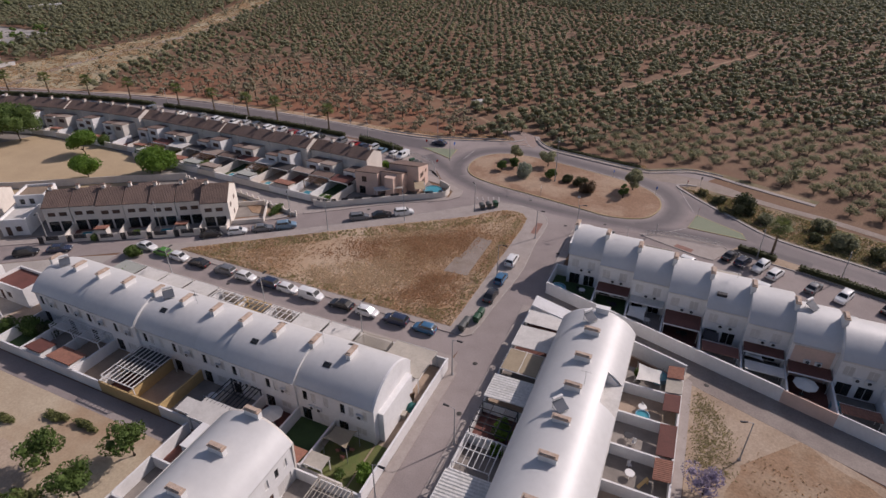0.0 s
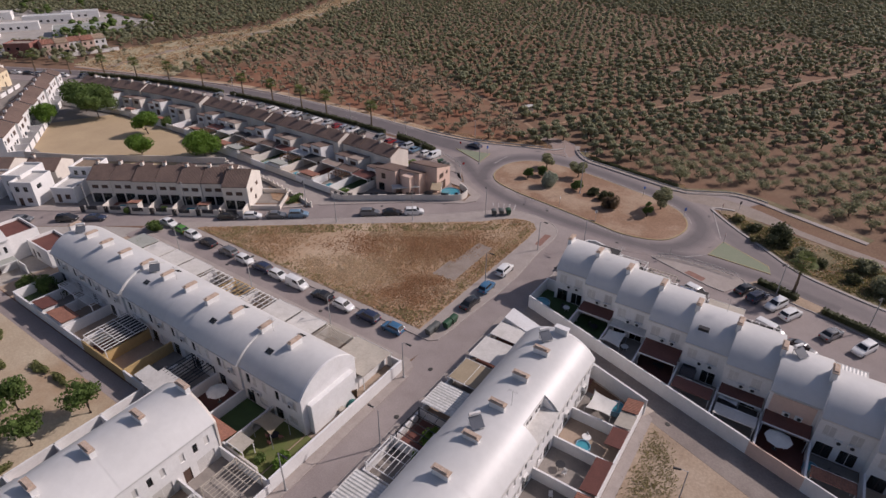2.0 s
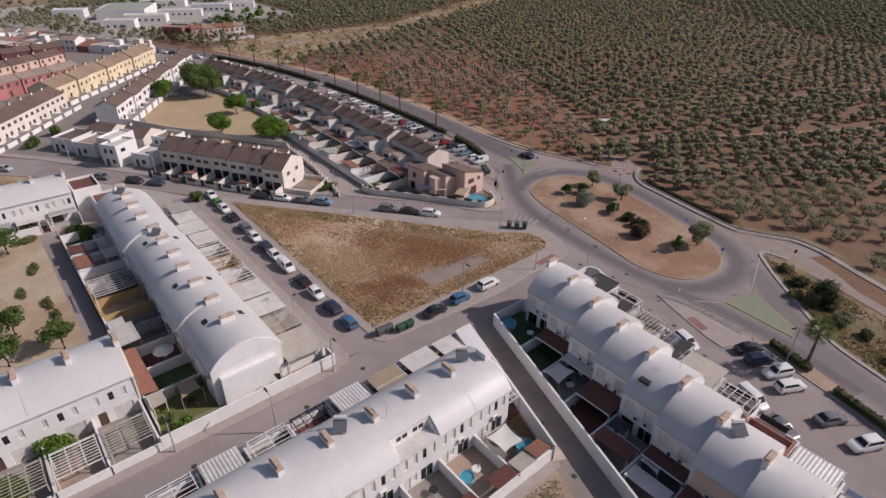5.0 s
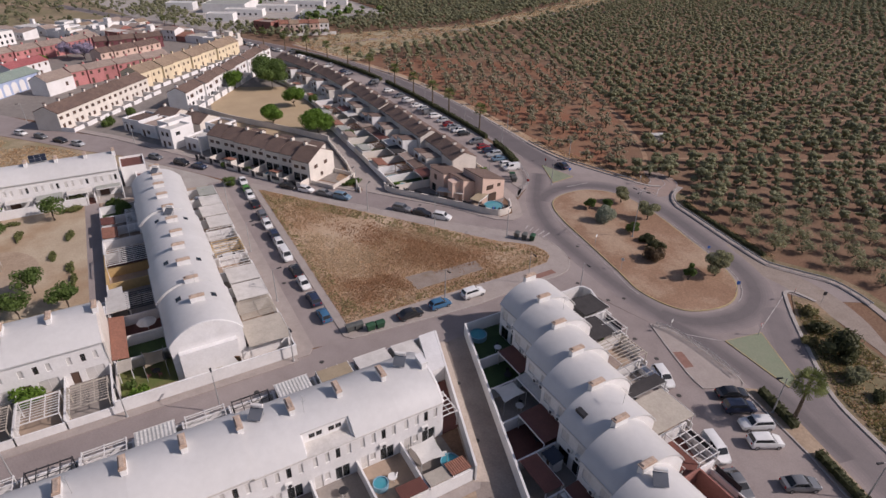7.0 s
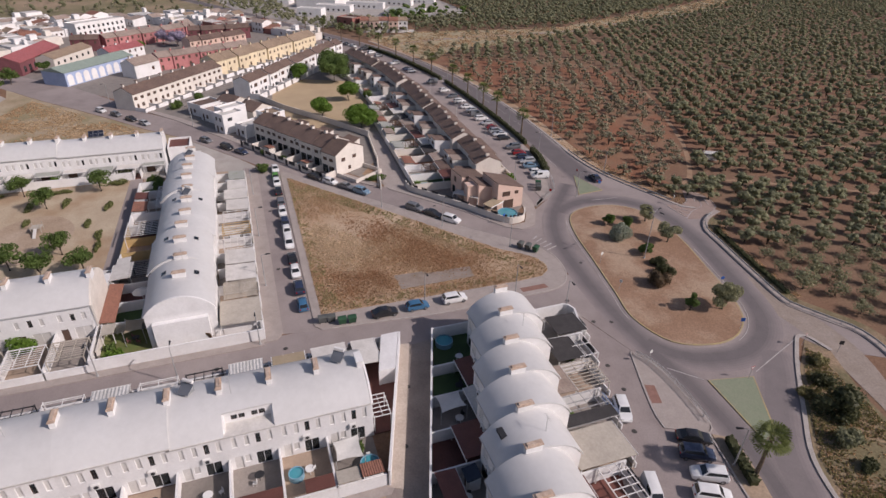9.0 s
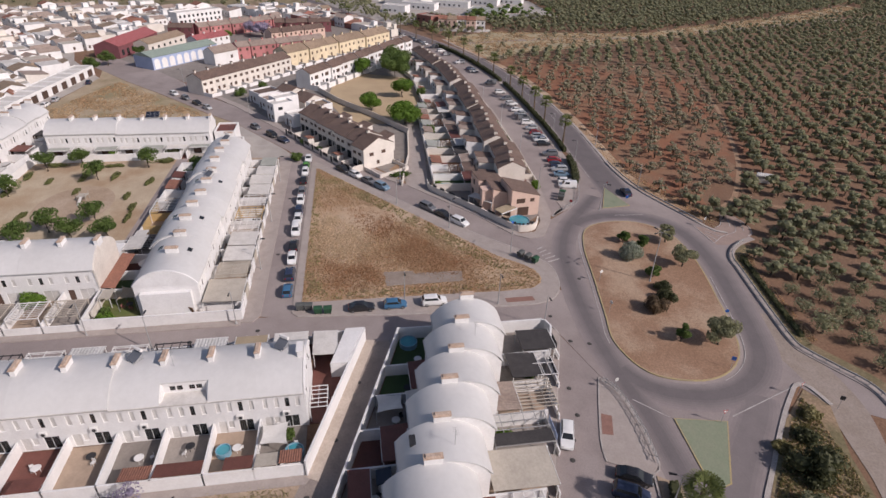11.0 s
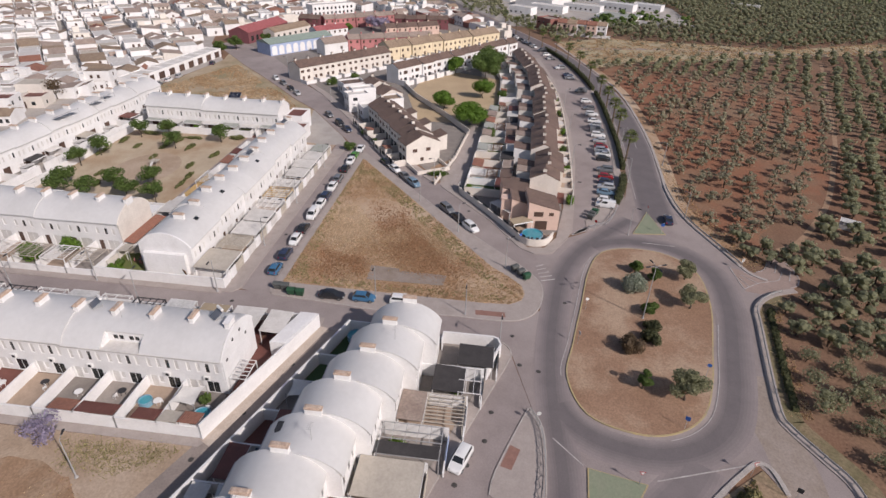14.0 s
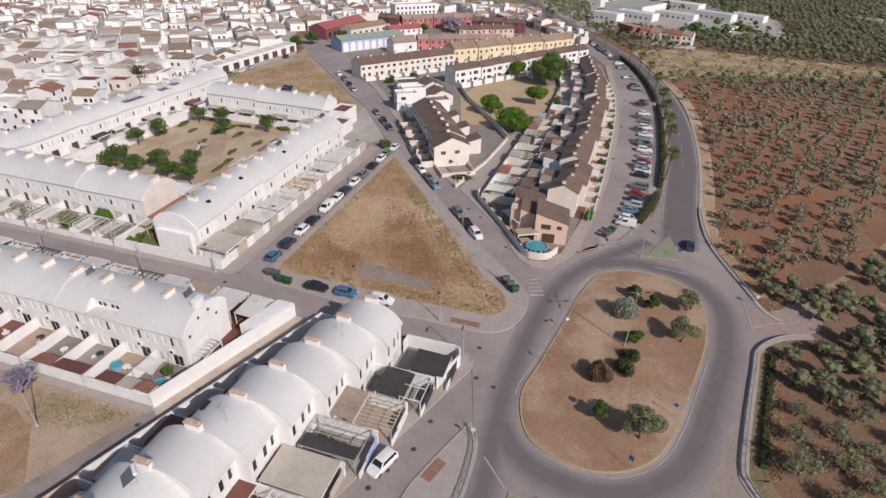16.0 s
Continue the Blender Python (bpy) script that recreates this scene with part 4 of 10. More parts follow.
REAR_A = [(0.5, 1.9, 0.05, 2.15, "dark"), (3.0, 4.6, 0.9, 2.1, "shutter"), (0.9, 1.6, 3.6, 5.2, "dark"), (2.2, 2.9, 3.6, 5.2, "shutter"), (4.1, 4.8, 3.6, 5.2, "shutter")]
FRONT_A = [(0.7, 1.7, 0.05, 2.15, "brown"), (2.5, 4.9, 0.05, 2.2, "shutter"), (0.8, 1.4, 3.5, 4.8, "shutter"), (2.5, 3.1, 3.5, 4.8, "dark"), (4.0, 4.6, 3.5, 4.8, "shutter")]
REAR_B = [(0.5, 1.5, 0.05, 2.15, "shutter"), (1.7, 2.4, 0.9, 2.1, "shutter"), (3.0, 4.8, 0.05, 2.15, "glass"), (0.6, 1.15, 3.7, 5.3, "shutter"), (2.0, 2.55, 3.7, 5.3, "shutter"), (3.3, 3.85, 3.7, 5.3, "dark"), (4.6, 5.15, 3.7, 5.3, "shutter")]
REAR_C = [(0.5, 2.3, 0.05, 2.2, "dark"), (3.0, 4.9, 0.05, 2.2, "glass"), (0.6, 1.9, 3.5, 5.1, "shutter"), (3.4, 4.7, 3.5, 5.1, "shutter")]
FRONT_C = [(0.6, 1.5, 0.05, 2.15, "brown"), (2.4, 4.6, 0.05, 2.2, "shutter"), (0.5, 1.2, 3.4, 5.2, "dark"), (2.6, 3.3, 3.4, 5.2, "dark"), (4.2, 4.9, 3.4, 5.2, "glass")]

# terrace between the park alley and the parked cars
WA, DA = 5.64, 9.6
proto_a = vault_house("white two-storey terraced house with barrel vault roof", WA, DA, 6.0, 2.5, rear=REAR_A, front=FRONT_A, units=((3.4, 4.0, 0),))
proto_a2 = vault_house("white vaulted terraced house with slatted shutters", WA, DA, 6.0, 2.5, rear=REAR_A[::-1], front=FRONT_A, skylights=((3.4, 2.6), (4.2, 7.4)), units=((1.8, 2.6, 0), (2.9, 2.6, 0)))
for i in range(11):
    lift, shift = (0.0, 0.0) if i < 2 else (0.22, -0.28) if i < 4 else (-0.05, 0.05) if i < 7 else (0.2, -0.3) if i < 9 else (0.0, 0.0)
    where = pose(-89.8 + WA * i, 41.0 + shift, lift - 0.0)
    if i in (0, 9):
        (proto_a if i == 0 else proto_a2).matrix_basis = where
    else:
        copy_thing(proto_a2 if i in (4, 7) else proto_a, where)
wall_end = Shape().box(-27.76, -27.50, 40.9, 50.7, 0, 6.02)
wall_end.side_prism([(40.7 + 0.2 * 0, 6.0)] + [(40.75 + 10.1 * i / 16, 6.0 + arc_height(10.1 * i / 16, 10.1, 2.75)) for i in range(17)] + [(50.85, 6.0)], -27.75, -27.45)
wall_end.box(-27.5, -26.7, 41.8, 49.6, 0, 4.9)
solid("gable_wall", wall_end, WHITE, "plain white gable wall closing the vaulted terrace", "wall", "structure")

# long terrace beside the street
WB, DB = 5.7, 9.8
proto_b = vault_house("white terraced house with smooth vaulted roof", WB, DB, 6.0, 2.4, rear=REAR_B, front=FRONT_A, units=((2.9, 2.6, 0),))
proto_b2 = vault_house("white vaulted terraced house with a roof terrace and dormer", WB, DB, 6.0, 2.4, rear=REAR_B, front=FRONT_A, dormer=True, chimney=True)
placed = set()
for i in range(13):
    where = pose(-1.0, 63.1 - WB * i, 0.0 if i < 4 else 0.25 if i < 8 else 0.0, 0, 0, 90)
    src = proto_b2 if i == 2 else proto_b
    if src in placed:
        copy_thing(src, where)
    else:
        src.matrix_basis = where
        placed.add(src)
end_b = Shape().box(-10.75, -1.05, 68.82, 69.06, 0, 6.02)
end_b.m = pose(-1.0, 69.0, 0, 0, 0, 90)
end_b.side_prism([(-0.2 + (DB + 0.4) * i / 16, 5.98 + arc_height((DB + 0.4) * i / 16, DB + 0.4, 2.6)) for i in range(17)], -0.12, 0.14)
solid("gable_wall", end_b, WHITE, "white arched gable wall with round vents", "wall", "structure")
for y in (-2.2, -4.4, -6.6, -8.2):
    solid("vent", Shape().lathe([(0.02, 0.03), (0.24, 0.03), (0.28, -0.03), (0.02, -0.03)], 14), IRON, "small round dark vent in the gable", "vent", "structure", m=pose(y, 69.15 if y in (-4.4, -6.6) else 69.07, 7.1 if y in (-4.4, -6.6) else 5.3, -90))
solid("chimney", Shape().box(-6.6, -4.8, 68.1, 68.8, 7.9, 9.4, 0.02).box(-6.7, -4.7, 68.0, 68.9, 9.4, 9.55), WHITE, "white slab chimney at the end of the terrace", "chimney")

# stepped terrace facing the roundabout
WC, DC = 5.7, 9.7
proto_c = vault_house("white stepped terraced house under a short barrel vault", WC, DC, 6.0, 2.7, rear=REAR_C, front=FRONT_C, units=((2.0, 3.0, 0), (3.4, 3.0, 0)))
for i in range(13):
    where = pose(-14.5 + WC * i, 87.1 - 1.8 * i, 0.22 if i % 2 else 0.0)
    if i:
        copy_thing(proto_c, where)
    else:
        proto_c.matrix_basis = where
solid("wall_cladding", Shape().box(20.1, 25.0, 76.2, 76.28, 0.2, 5.6), PINK, "salmon-painted rear facade panel", "wall", "structure")

# terrace west of the street, ending in a pinkish gable
proto_d = vault_house("white vaulted terraced house beside the park", 5.6, 9.8, 6.0, 2.4, rear=[], front=FRONT_A)
for i in range(11):
    where = pose(-43.5, 32.9 - 5.6 * i, 0.0 if i < 3 else 0.2, 0, 0, -90)
    if i:
        copy_thing(proto_d, where)
    else:
        proto_d.matrix_basis = where
end_d = Shape()
end_d.m = pose(-43.5, 33.0, 0, 0, 0, -90)
end_d.side_prism([(0, 0), (9.8, 0)] + [(10.0 - 10.2 * i / 16, 5.98 + arc_height(10.2 * i / 16, 10.2, 2.58)) for i in range(17)], -0.2, 0.06)
solid("gable_wall", end_d, BEIGE, "pale pinkish arched gable wall", "wall", "structure")
# far terraces round the park
PLAIN_WINDOWS[0] = True
proto_e = vault_house("white vaulted terraced house with tall dark windows", 5.8, 9.2, 6.0, 2.3, rear=[], front=[(0.5, 1.1, 3.5, 4.8, "shutter"), (1.8, 2.3, 3.5, 4.8, "shutter"), (3.5, 4.1, 3.5, 4.8, "shutter"), (4.7, 5.2, 3.5, 4.8, "dark"), (1.0, 3.0, 0.1, 2.2, "brown")])
for i in range(7):
    where = pose(-110.4, 38.6 - 5.8 * i, 0.3 if i > 3 else 0, 0, 0, -90)
    if i:
        copy_thing(proto_e, where)
    else:
        proto_e.matrix_basis = where
for i in range(15):
    copy_thing(proto_e, pose(-123.0, -17.5 - 0.3, 0, 0, 0, -4) @ pose(5.8 * i, -1.0, 0.25 * (i % 3 == 1)))


def pitched_house(label, w, d, eave, rise, wall_mat, roof_mat, front, rear, one_way=False, chimney=True, group="brown-roofed houses", over=0.25):
    """A house under a tiled ridge roof, the ridge along x; one_way: a single slope down to the front, y = 0."""
    base = thing("house", label, "house", None, group)
    s = Shape().wall(w, eave, 0.22, [h[:4] for h in front])
    back = eave + rise if one_way else eave
    s.m = pose(w, d, 0, 0, 0, 180)
    s.wall(w, back, 0.22, [h[:4] for h in rear])
    s.m = Matrix.Identity(4)
    for x, t in ((0.0, 0.22), (w, -0.22)):
        s.gable(x, [(0, 0), (d, 0), (d, back), (0, eave)] if one_way else [(0, 0), (d, 0), (d, eave), (d / 2, eave + rise), (0, eave)], t)
    part("wall", s, wall_mat, base)
    r = Shape()
    if one_way:
        k = rise / d
        r.add([(0, -over, eave - over * k + 0.04), (w, -over, eave - over * k + 0.04), (w, d + 0.1, eave + rise + 0.1), (0, d + 0.1, eave + rise + 0.1),
               (0, -over, eave - over * k + 0.2), (w, -over, eave - over * k + 0.2), (w, d + 0.1, eave + rise + 0.26), (0, d + 0.1, eave + rise + 0.26)],
              [(3, 2, 1, 0), (4, 5, 6, 7), (0, 1, 5, 4), (1, 2, 6, 5), (2, 3, 7, 6), (3, 0, 4, 7)])
    else:
        k = rise / (d / 2)
        prof = [(-over, eave - over * k + 0.04), (d / 2, eave + rise + 0.04), (d + over, eave - over * k + 0.04), (d + over, eave - over * k + 0.2), (d / 2, eave + rise + 0.22), (-over, eave - over * k + 0.2)]
        n = 6
        r.add([(0, *p) for p in prof] + [(w, *p) for p in prof], [(0, 1, 4, 5), (1, 2, 3, 4), (11, 10, 7, 6), (10, 9, 8, 7)] + [(i, i + 6, (i + 1) % n + 6, (i + 1) % n) for i in range(6)])
    roof = part("roof", r, roof_mat, base)
    if chimney:
        z = eave + rise
        c = part("chimney", Shape().box(w * 0.12, w * 0.12 + 0.6, d * 0.5 - 0.3, d * 0.5 + 0.5, z - 0.8, z + 0.9), wall_mat, base)
        part("chimney_cap", Shape().box(w * 0.12 - 0.08, w * 0.12 + 0.68, d * 0.5 - 0.38, d * 0.5 + 0.58, z + 0.9, z + 1.02), roof_mat, c)
    for holes, m0 in ((front, Matrix.Identity(4)), (rear, pose(w, d, 0, 0, 0, 180))):
        for x0, x1, z0, z1, kind in holes:
            window(base, m0 @ pose(x0, 0.09, z0), x1 - x0, z1 - z0, kind)
    return base


def row(proto, first, count, step, turn, jitter=(), extra=()):
    """Copies of a house along its own x axis from a plan point."""
    m = pose(first[0], first[1], 0, 0, 0, turn)
    for i in range(count):
        where = m @ pose(step * i, jitter[i % len(jitter)] if jitter else 0, 0)
        if i:
            copy_thing(proto, where)
        else:
            proto.matrix_basis = where


# FRONT_G: the dark ground-floor panes stand in for the shade of recessed porches
FRONT_G = [(0.7, 2.2, 3.5, 4.4, "brown"), (2.9, 4.4, 3.5, 4.4, "brown"), (0.35, 2.4, 0.05, 2.35, "dark"), (2.7, 4.75, 0.05, 2.35, "dark")]
REAR_G = [(0.9, 2.0, 3.3, 4.5, "brown"), (3.0, 4.1, 3.3, 4.5, "brown"), (1.4, 3.4, 0.05, 2.1, "dark")]
proto_g = pitched_house("cream two-storey house with dark brown tiled roof", 5.1, 8.6, 5.6, 2.0, CREAM, BROWN_TILE, FRONT_G, REAR_G)
row(proto_g, (-117.6, 61.2), 6, 5.25, 33.0, (0.0, 0.0, -0.5, -0.5, -1.0, -1.0))
end_g = pitched_house("cream end-of-row house with brown roof and plain gable", 5.6, 9.6, 5.6, 2.2, CREAM, BROWN_TILE, FRONT_G, REAR_G, group="brown-roofed houses")
for y0, z0, ww, hh in ((1.8, 3.5, 1.3, 0.9), (5.6, 3.5, 1.3, 0.9), (4.0, 0.9, 0.9, 1.0)):
    window(end_g, pose(5.65, y0, z0, 0, 0, 90), ww, hh, "brown")
end_g.matrix_basis = pose(-117.6, 61.2, 0, 0, 0, 33.0) @ pose(31.6, -2.8, 0)
for i in range(3):
    k = pitched_house("low cream rear wing with brown roof", 4.6, 4.0, 3.4, 1.0, CREAM, BROWN_TILE, [], [(1.0, 3.0, 0.6, 2.2, "brown")], True, False)
    k.matrix_basis = pose(-117.6, 61.2, 0, 0, 0, 33.0) @ pose(4.5 + 10.5 * i, 8.6, 0)

# the crescent, with its main roof towards the car park and rear wings towards the lane
H_LINE = smooth_line([(-57.5, 116.6), (-74, 117.6), (-103, 118.6), (-146, 118.8), (-175, 116.6), (-206, 110.2)], 8)
FRONT_H = [(0.8, 2.0, 3.3, 4.5, "brown"), (3.4, 4.6, 3.3, 4.5, "brown")]
proto_h = pitched_house("pale two-storey crescent house with brown tiled roof", 5.9, 6.6, 5.7, 1.5, BEIGE, BROWN_TILE, FRONT_H, [], group="crescent houses")
proto_hw = pitched_house("pale rear wing with sloping brown roof and wide window", 3.7, 4.4, 4.3, 0.45, WHITE, BROWN_TILE, [], [(0.8, 2.8, 2.9, 4.0, "brown"), (0.9, 2.7, 0.05, 2.1, "brown")], True, False, group="crescent houses")
proto_hw2 = pitched_house("cream rear wing with flat parapet and wide window", 3.7, 4.4, 4.0, 0.3, CREAM, GREY_TILE, [], [(0.8, 2.8, 2.7, 3.8, "brown")], True, False, group="crescent houses")
H_UNITS, travelled, step_h = [], 0.0, 6.05
for a, b in zip(H_LINE, H_LINE[1:]):
    seg = (Vector(b) - Vector(a))
    while travelled <= seg.length:
        p = Vector(a) + seg.normalized() * travelled
        H_UNITS.append((p.x, p.y, math.degrees(math.atan2(seg.y, seg.x))))
        travelled += step_h
    travelled -= seg.length
for i, (x, y, a) in enumerate(H_UNITS):
    drop, lift = (0.0, 0.0, 0.0, -1.0, -1.0, 0.4, 0.4, 0.4, -0.5, -0.5)[i % 10], (0.0, 0.0, 0.0, -0.4, -0.4, 0.2, 0.2, 0.2, -0.2, -0.2)[i % 10]
    where = pose(x, y, lift, 0, 0, a) @ pose(0, drop, 0)
    if i < 2:
        continue
    if i == 2:
        proto_h.matrix_basis = where
    else:
        copy_thing(proto_h, where)
    wing = proto_hw2 if i % 4 == 3 else proto_hw
    spot = where @ pose(0.3 + 1.7 * (i % 2), 6.6 + 0.003, (-0.5, 0.2, -0.9, 0.0)[i % 4])
    if i in (2, 3):
        (proto_hw if i == 2 else proto_hw2).matrix_basis = spot
    else:
        copy_thing(wing, spot)
# salmon corner house of the crescent, in three blocks
for m, w, d, e, r in ((pose(-56.4, 117.0, 0, 0, 0, 186), 7.4, 6.6, 4.6, 1.8), (pose(-58.6, 110.2, 0, 0, 0, 186), 5.4, 3.4, 4.6, 1.0), (pose(-64.2, 110.8, 0, 0, 0, 186), 5.6, 6.2, 4.4, 1.2)):
    corner = pitched_house("salmon-rendered corner house with brown tiled roofs", w, d, e, r, PINK, BROWN_TILE, [(1.0, 2.4, 3.2, 4.4, "brown")], [(1.6, 2.8, 3.2, 4.6, "brown"), (0.8, 2.4, 0.1, 2.1, "dark")], True, False, "crescent houses")
    corner.matrix_basis = m
    if w > 7:
        for y0, z0, ww, hh in ((5.4, 3.2, 2.0, 1.1), (2.2, 3.4, 1.0, 0.8), (5.0, 0.1, 2.6, 2.1)):
            window(corner, pose(-0.05, y0, z0, 0, 0, -90), ww, hh, "brown")
solid("tower_block", Shape().box(-61.6, -59.4, 104.6, 106.7, 0, 5.0).box(-61.7, -59.3, 104.5, 106.8, 5.0, 5.2), PINK, "salmon stair tower of the corner house", "house")


def flat_house(label, w, d, h, wall_mat, roof_mat, front=(), sides=(), parapet=0.5, group="", rear=()):
    """A flat-roofed house with a parapet."""
    base = thing("house", label, "house", None, group)
    s = Shape().wall(w, h + parapet, 0.25, [f[:4] for f in front])
    s.m = pose(w, d, 0, 0, 0, 180)
    s.wall(w, h + parapet, 0.25, [f[:4] for f in rear])
    s.m = pose(w, 0, 0, 0, 0, 90)
    s.wall(d, h + parapet, 0.25, [f[:4] for f in sides])
    s.m = pose(0, d, 0, 0, 0, -90)
    s.wall(d, h + parapet, 0.25, [])
    s.m, z, t = Matrix.Identity(4), h + parapet, 0.25
    s.add([(0, 0, z), (w, 0, z), (w, d, z), (0, d, z), (t, t, z), (w - t, t, z), (w - t, d - t, z), (t, d - t, z)], [(0, 1, 5, 4), (1, 2, 6, 5), (2, 3, 7, 6), (3, 0, 4, 7)])
    part("wall", s, wall_mat, base)
    part("roof", Shape().box(0.2, w - 0.2, 0.2, d - 0.2, h - 0.2, h), roof_mat, base)
    for holes, m0 in ((front, Matrix.Identity(4)), (rear, pose(w, d, 0, 0, 0, 180)), (sides, pose(w, 0, 0, 0, 0, 90))):
        for x0, x1, z0, z1, kind in holes:
            window(base, m0 @ pose(x0, 0.09, z0), x1 - x0, z1 - z0, kind)
    return base


WIN2 = [(0.9, 1.9, 0.05, 2.1, "brown"), (2.8, 4.0, 0.9, 2.1, "brown"), (0.9, 1.9, 3.6, 4.8, "dark"), (2.8, 3.8, 3.6, 4.8, "dark")]
# white modern houses and garages on the far side of the diagonal street
for m, w, d, h, roof in ((pose(-129.5, 50.2, 0, 0, 0, 33), 5.0, 7.0, 5.4, FLAT_WHITE), (pose(-134.2, 50.6, 0, 0, 0, 33), 4.6, 8.0, 5.8, FLAT_WHITE), (pose(-124.6, 56.0, 0, 0, 0, 33), 5.2, 8.4, 3.2, FLAT_WHITE),
                         (pose(-128.5, 62.5, 0, 0, 0, 33), 6.0, 6.0, 5.2, OCHRE_TILE), (pose(-142.5, 46.0, 0, 0, 0, 34), 7.0, 8.5, 3.4, GREY_TILE), (pose(-150.0, 42.0, 0, 0, 0, 36), 7.0, 8.5, 3.4, BROWN_TILE)):
    flat_house("white cubic house with flat roof and parapet", w, d, h, WHITE, roof, WIN2 if h > 5 else WIN2[:2], [(1.5, 3.0, 3.7, 4.7, "dark")] if h > 5 else []).matrix_basis = m
for m in (pose(-150.5, 50.5, 0, 0, 0, 36), pose(-141, 57, 0, 0, 0, 36)):
    pitched_house("low cream house with brown tiled roof", 8, 8, 3.4, 1.8, BEIGE, BROWN_TILE, [], [], group="low houses").matrix_basis = m
# white block with roof terrace at the end of the park terraces
for m, w, d, h in ((pose(-111.6, 39.2, 0, 0, 0, 0), 7.6, 5.4, 4.6), (pose(-103.4, 42.0, 0, 0, 0, 0), 8.0, 5.0, 3.2)):
    flat_house("white corner building with terracotta roof terrace", w, d, h, WHITE, MAROON, WIN2 if h > 5 else WIN2[:2], []).matrix_basis = m
# long rows behind the court
PLAIN_WINDOWS[0] = True
long_row = pitched_house("cream terraced house with brown tiled roof and white chimney", 5.6, 8.0, 5.4, 1.8, CREAM, BROWN_TILE, [(0.5, 1.9, 3.4, 4.4, "brown"), (3.2, 4.6, 3.4, 4.4, "brown"), (1.0, 2.0, 0.05, 2.1, "brown"), (3.2, 4.4, 0.9, 2.1, "brown")], [], group="long cream terrace")
row(long_row, (-157.0, 25.5), 8, 5.6, 141.8)
yellow_row = pitched_house("pale yellow terraced house with ochre tiled roof", 6.0, 8.5, 5.8, 2.0, PALE_YELLOW, OCHRE_TILE, [(0.8, 1.8, 3.4, 4.5, "brown"), (3.6, 4.6, 3.4, 4.5, "brown"), (1.0, 2.0, 0.05, 2.2, "brown")], [], group="yellow terrace")
row(yellow_row, (-198.0, 51.3), 11, 6.1, 136.5, (0, 0, -0.8))
mid_row = pitched_house("white terraced house with brown tiled roof and balcony", 6.4, 6.5, 5.8, 1.5, WHITE, BROWN_TILE, [(0.7, 1.6, 3.4, 4.6, "dark"), (2.8, 5.0, 3.3, 4.6, "brown"), (1.0, 2.0, 0.05, 2.1, "brown"), (3.0, 4.6, 0.9, 2.1, "dark")], [], group="white terrace behind the court")
row(mid_row, (-162.5, 62.2), 12, 6.4, 145.2, (0, 0, -0.7))
for first, turn, n, depth, hgt in (((-157.0, 25.5), 141.8, 8, 4.2, 1.3), ((-162.5, 62.2), 145.2, 12, 4.0, 1.9), ((-198.0, 51.3), 136.5, 11, 4.5, 1.4)):
    yard = Shape()
    yard.m = pose(first[0], first[1], 0, 0, 0, turn)
    for k in range(n):
        yard.box(5.8 * k, 5.8 * k + 0.18, -depth, -0.02, 0, hgt).box(5.8 * k + 0.18, 5.8 * k + 4.4, -depth, -depth + 0.18, 0, hgt)
    solid("yard_wall", yard, WHITE, "white front yard walls of a long terrace", "wall", "structure")



# blue and white workshop with arched bays
shop = thing("workshop", "long workshop with blue walls, white arched bays and green roof", "workshop", pose(-195.3, -1.2, 0, 0, 0, 143.5))
part("wall", Shape().box(0, 33.6, 0, 11, 0, 5.0), BLUE_PAINT, shop)
part("roof", Shape().add([(-0.3, -0.3, 5.0), (33.9, -0.3, 5.0), (33.9, 5.5, 6.6), (-0.3, 5.5, 6.6), (33.9, 11.3, 5.0), (-0.3, 11.3, 5.0)], [(0, 1, 2, 3), (3, 2, 4, 5), (0, 3, 5), (1, 4, 2)]), SHEET_GREEN, shop)
bay = Shape().side_prism([(0, 0.3), (2.6, 0.3), (2.6, 3.0)] + [(1.3 + 1.3 * math.cos(radians(a)), 3.0 + 1.2 * math.sin(radians(a))) for a in range(0, 181, 20)], -0.06, 0.0)
bay_mesh, hub_mesh = bay.mesh("bay", WHITE), Shape().lathe([(0.02, 0.0), (0.5, 0.0), (0.5, 0.05), (0.02, 0.05)], 12).mesh("bay_light", GLASS)
for k in range(9):
    b = part("bay", bay_mesh, None, shop, "white arched bay", pose(0.7 + 3.65 * k, -0.004, 0, 0, 0, 90) @ pose(0, -2.6, 0))
    part("bay_light", hub_mesh, None, b, "", pose(0.065, 1.3, 2.2, 0, 90, 0))

# far blocks beside the main road
far_terrace = pose(-287.5, 128.0, 0, 0, 0, 78)
for k, (wm, rm) in enumerate(((PINK, TERRACOTTA), (PINK, OCHRE_TILE), (WHITE, TERRACOTTA), (PINK, TERRACOTTA), (WHITE, OCHRE_TILE))):
    far_row = pitched_house("distant pale terraced house with tiled roof beside the main road", 5.4, 8.0, 5.4, 1.4, wm, rm, [(0.7, 1.7, 3.3, 4.5, "dark"), (3.4, 4.4, 3.3, 4.5, "dark"), (0.7, 1.7, 0.1, 2.2, "brown"), (2.8, 4.6, 0.9, 2.2, "dark")], [], group="far terrace")
    far_row.matrix_basis = far_terrace @ pose(5.4 * k, -0.8 * (k % 2), 0)
flat_house("distant brick-red end house beside the main road", 11, 9, 5.8, BRICK_RED, GREY_TILE, [(1.2, 2.4, 3.3, 4.5, "dark"), (5.0, 6.2, 3.3, 4.5, "dark")], []).matrix_basis = pose(-299, 117, 0, 0, 0, 42)
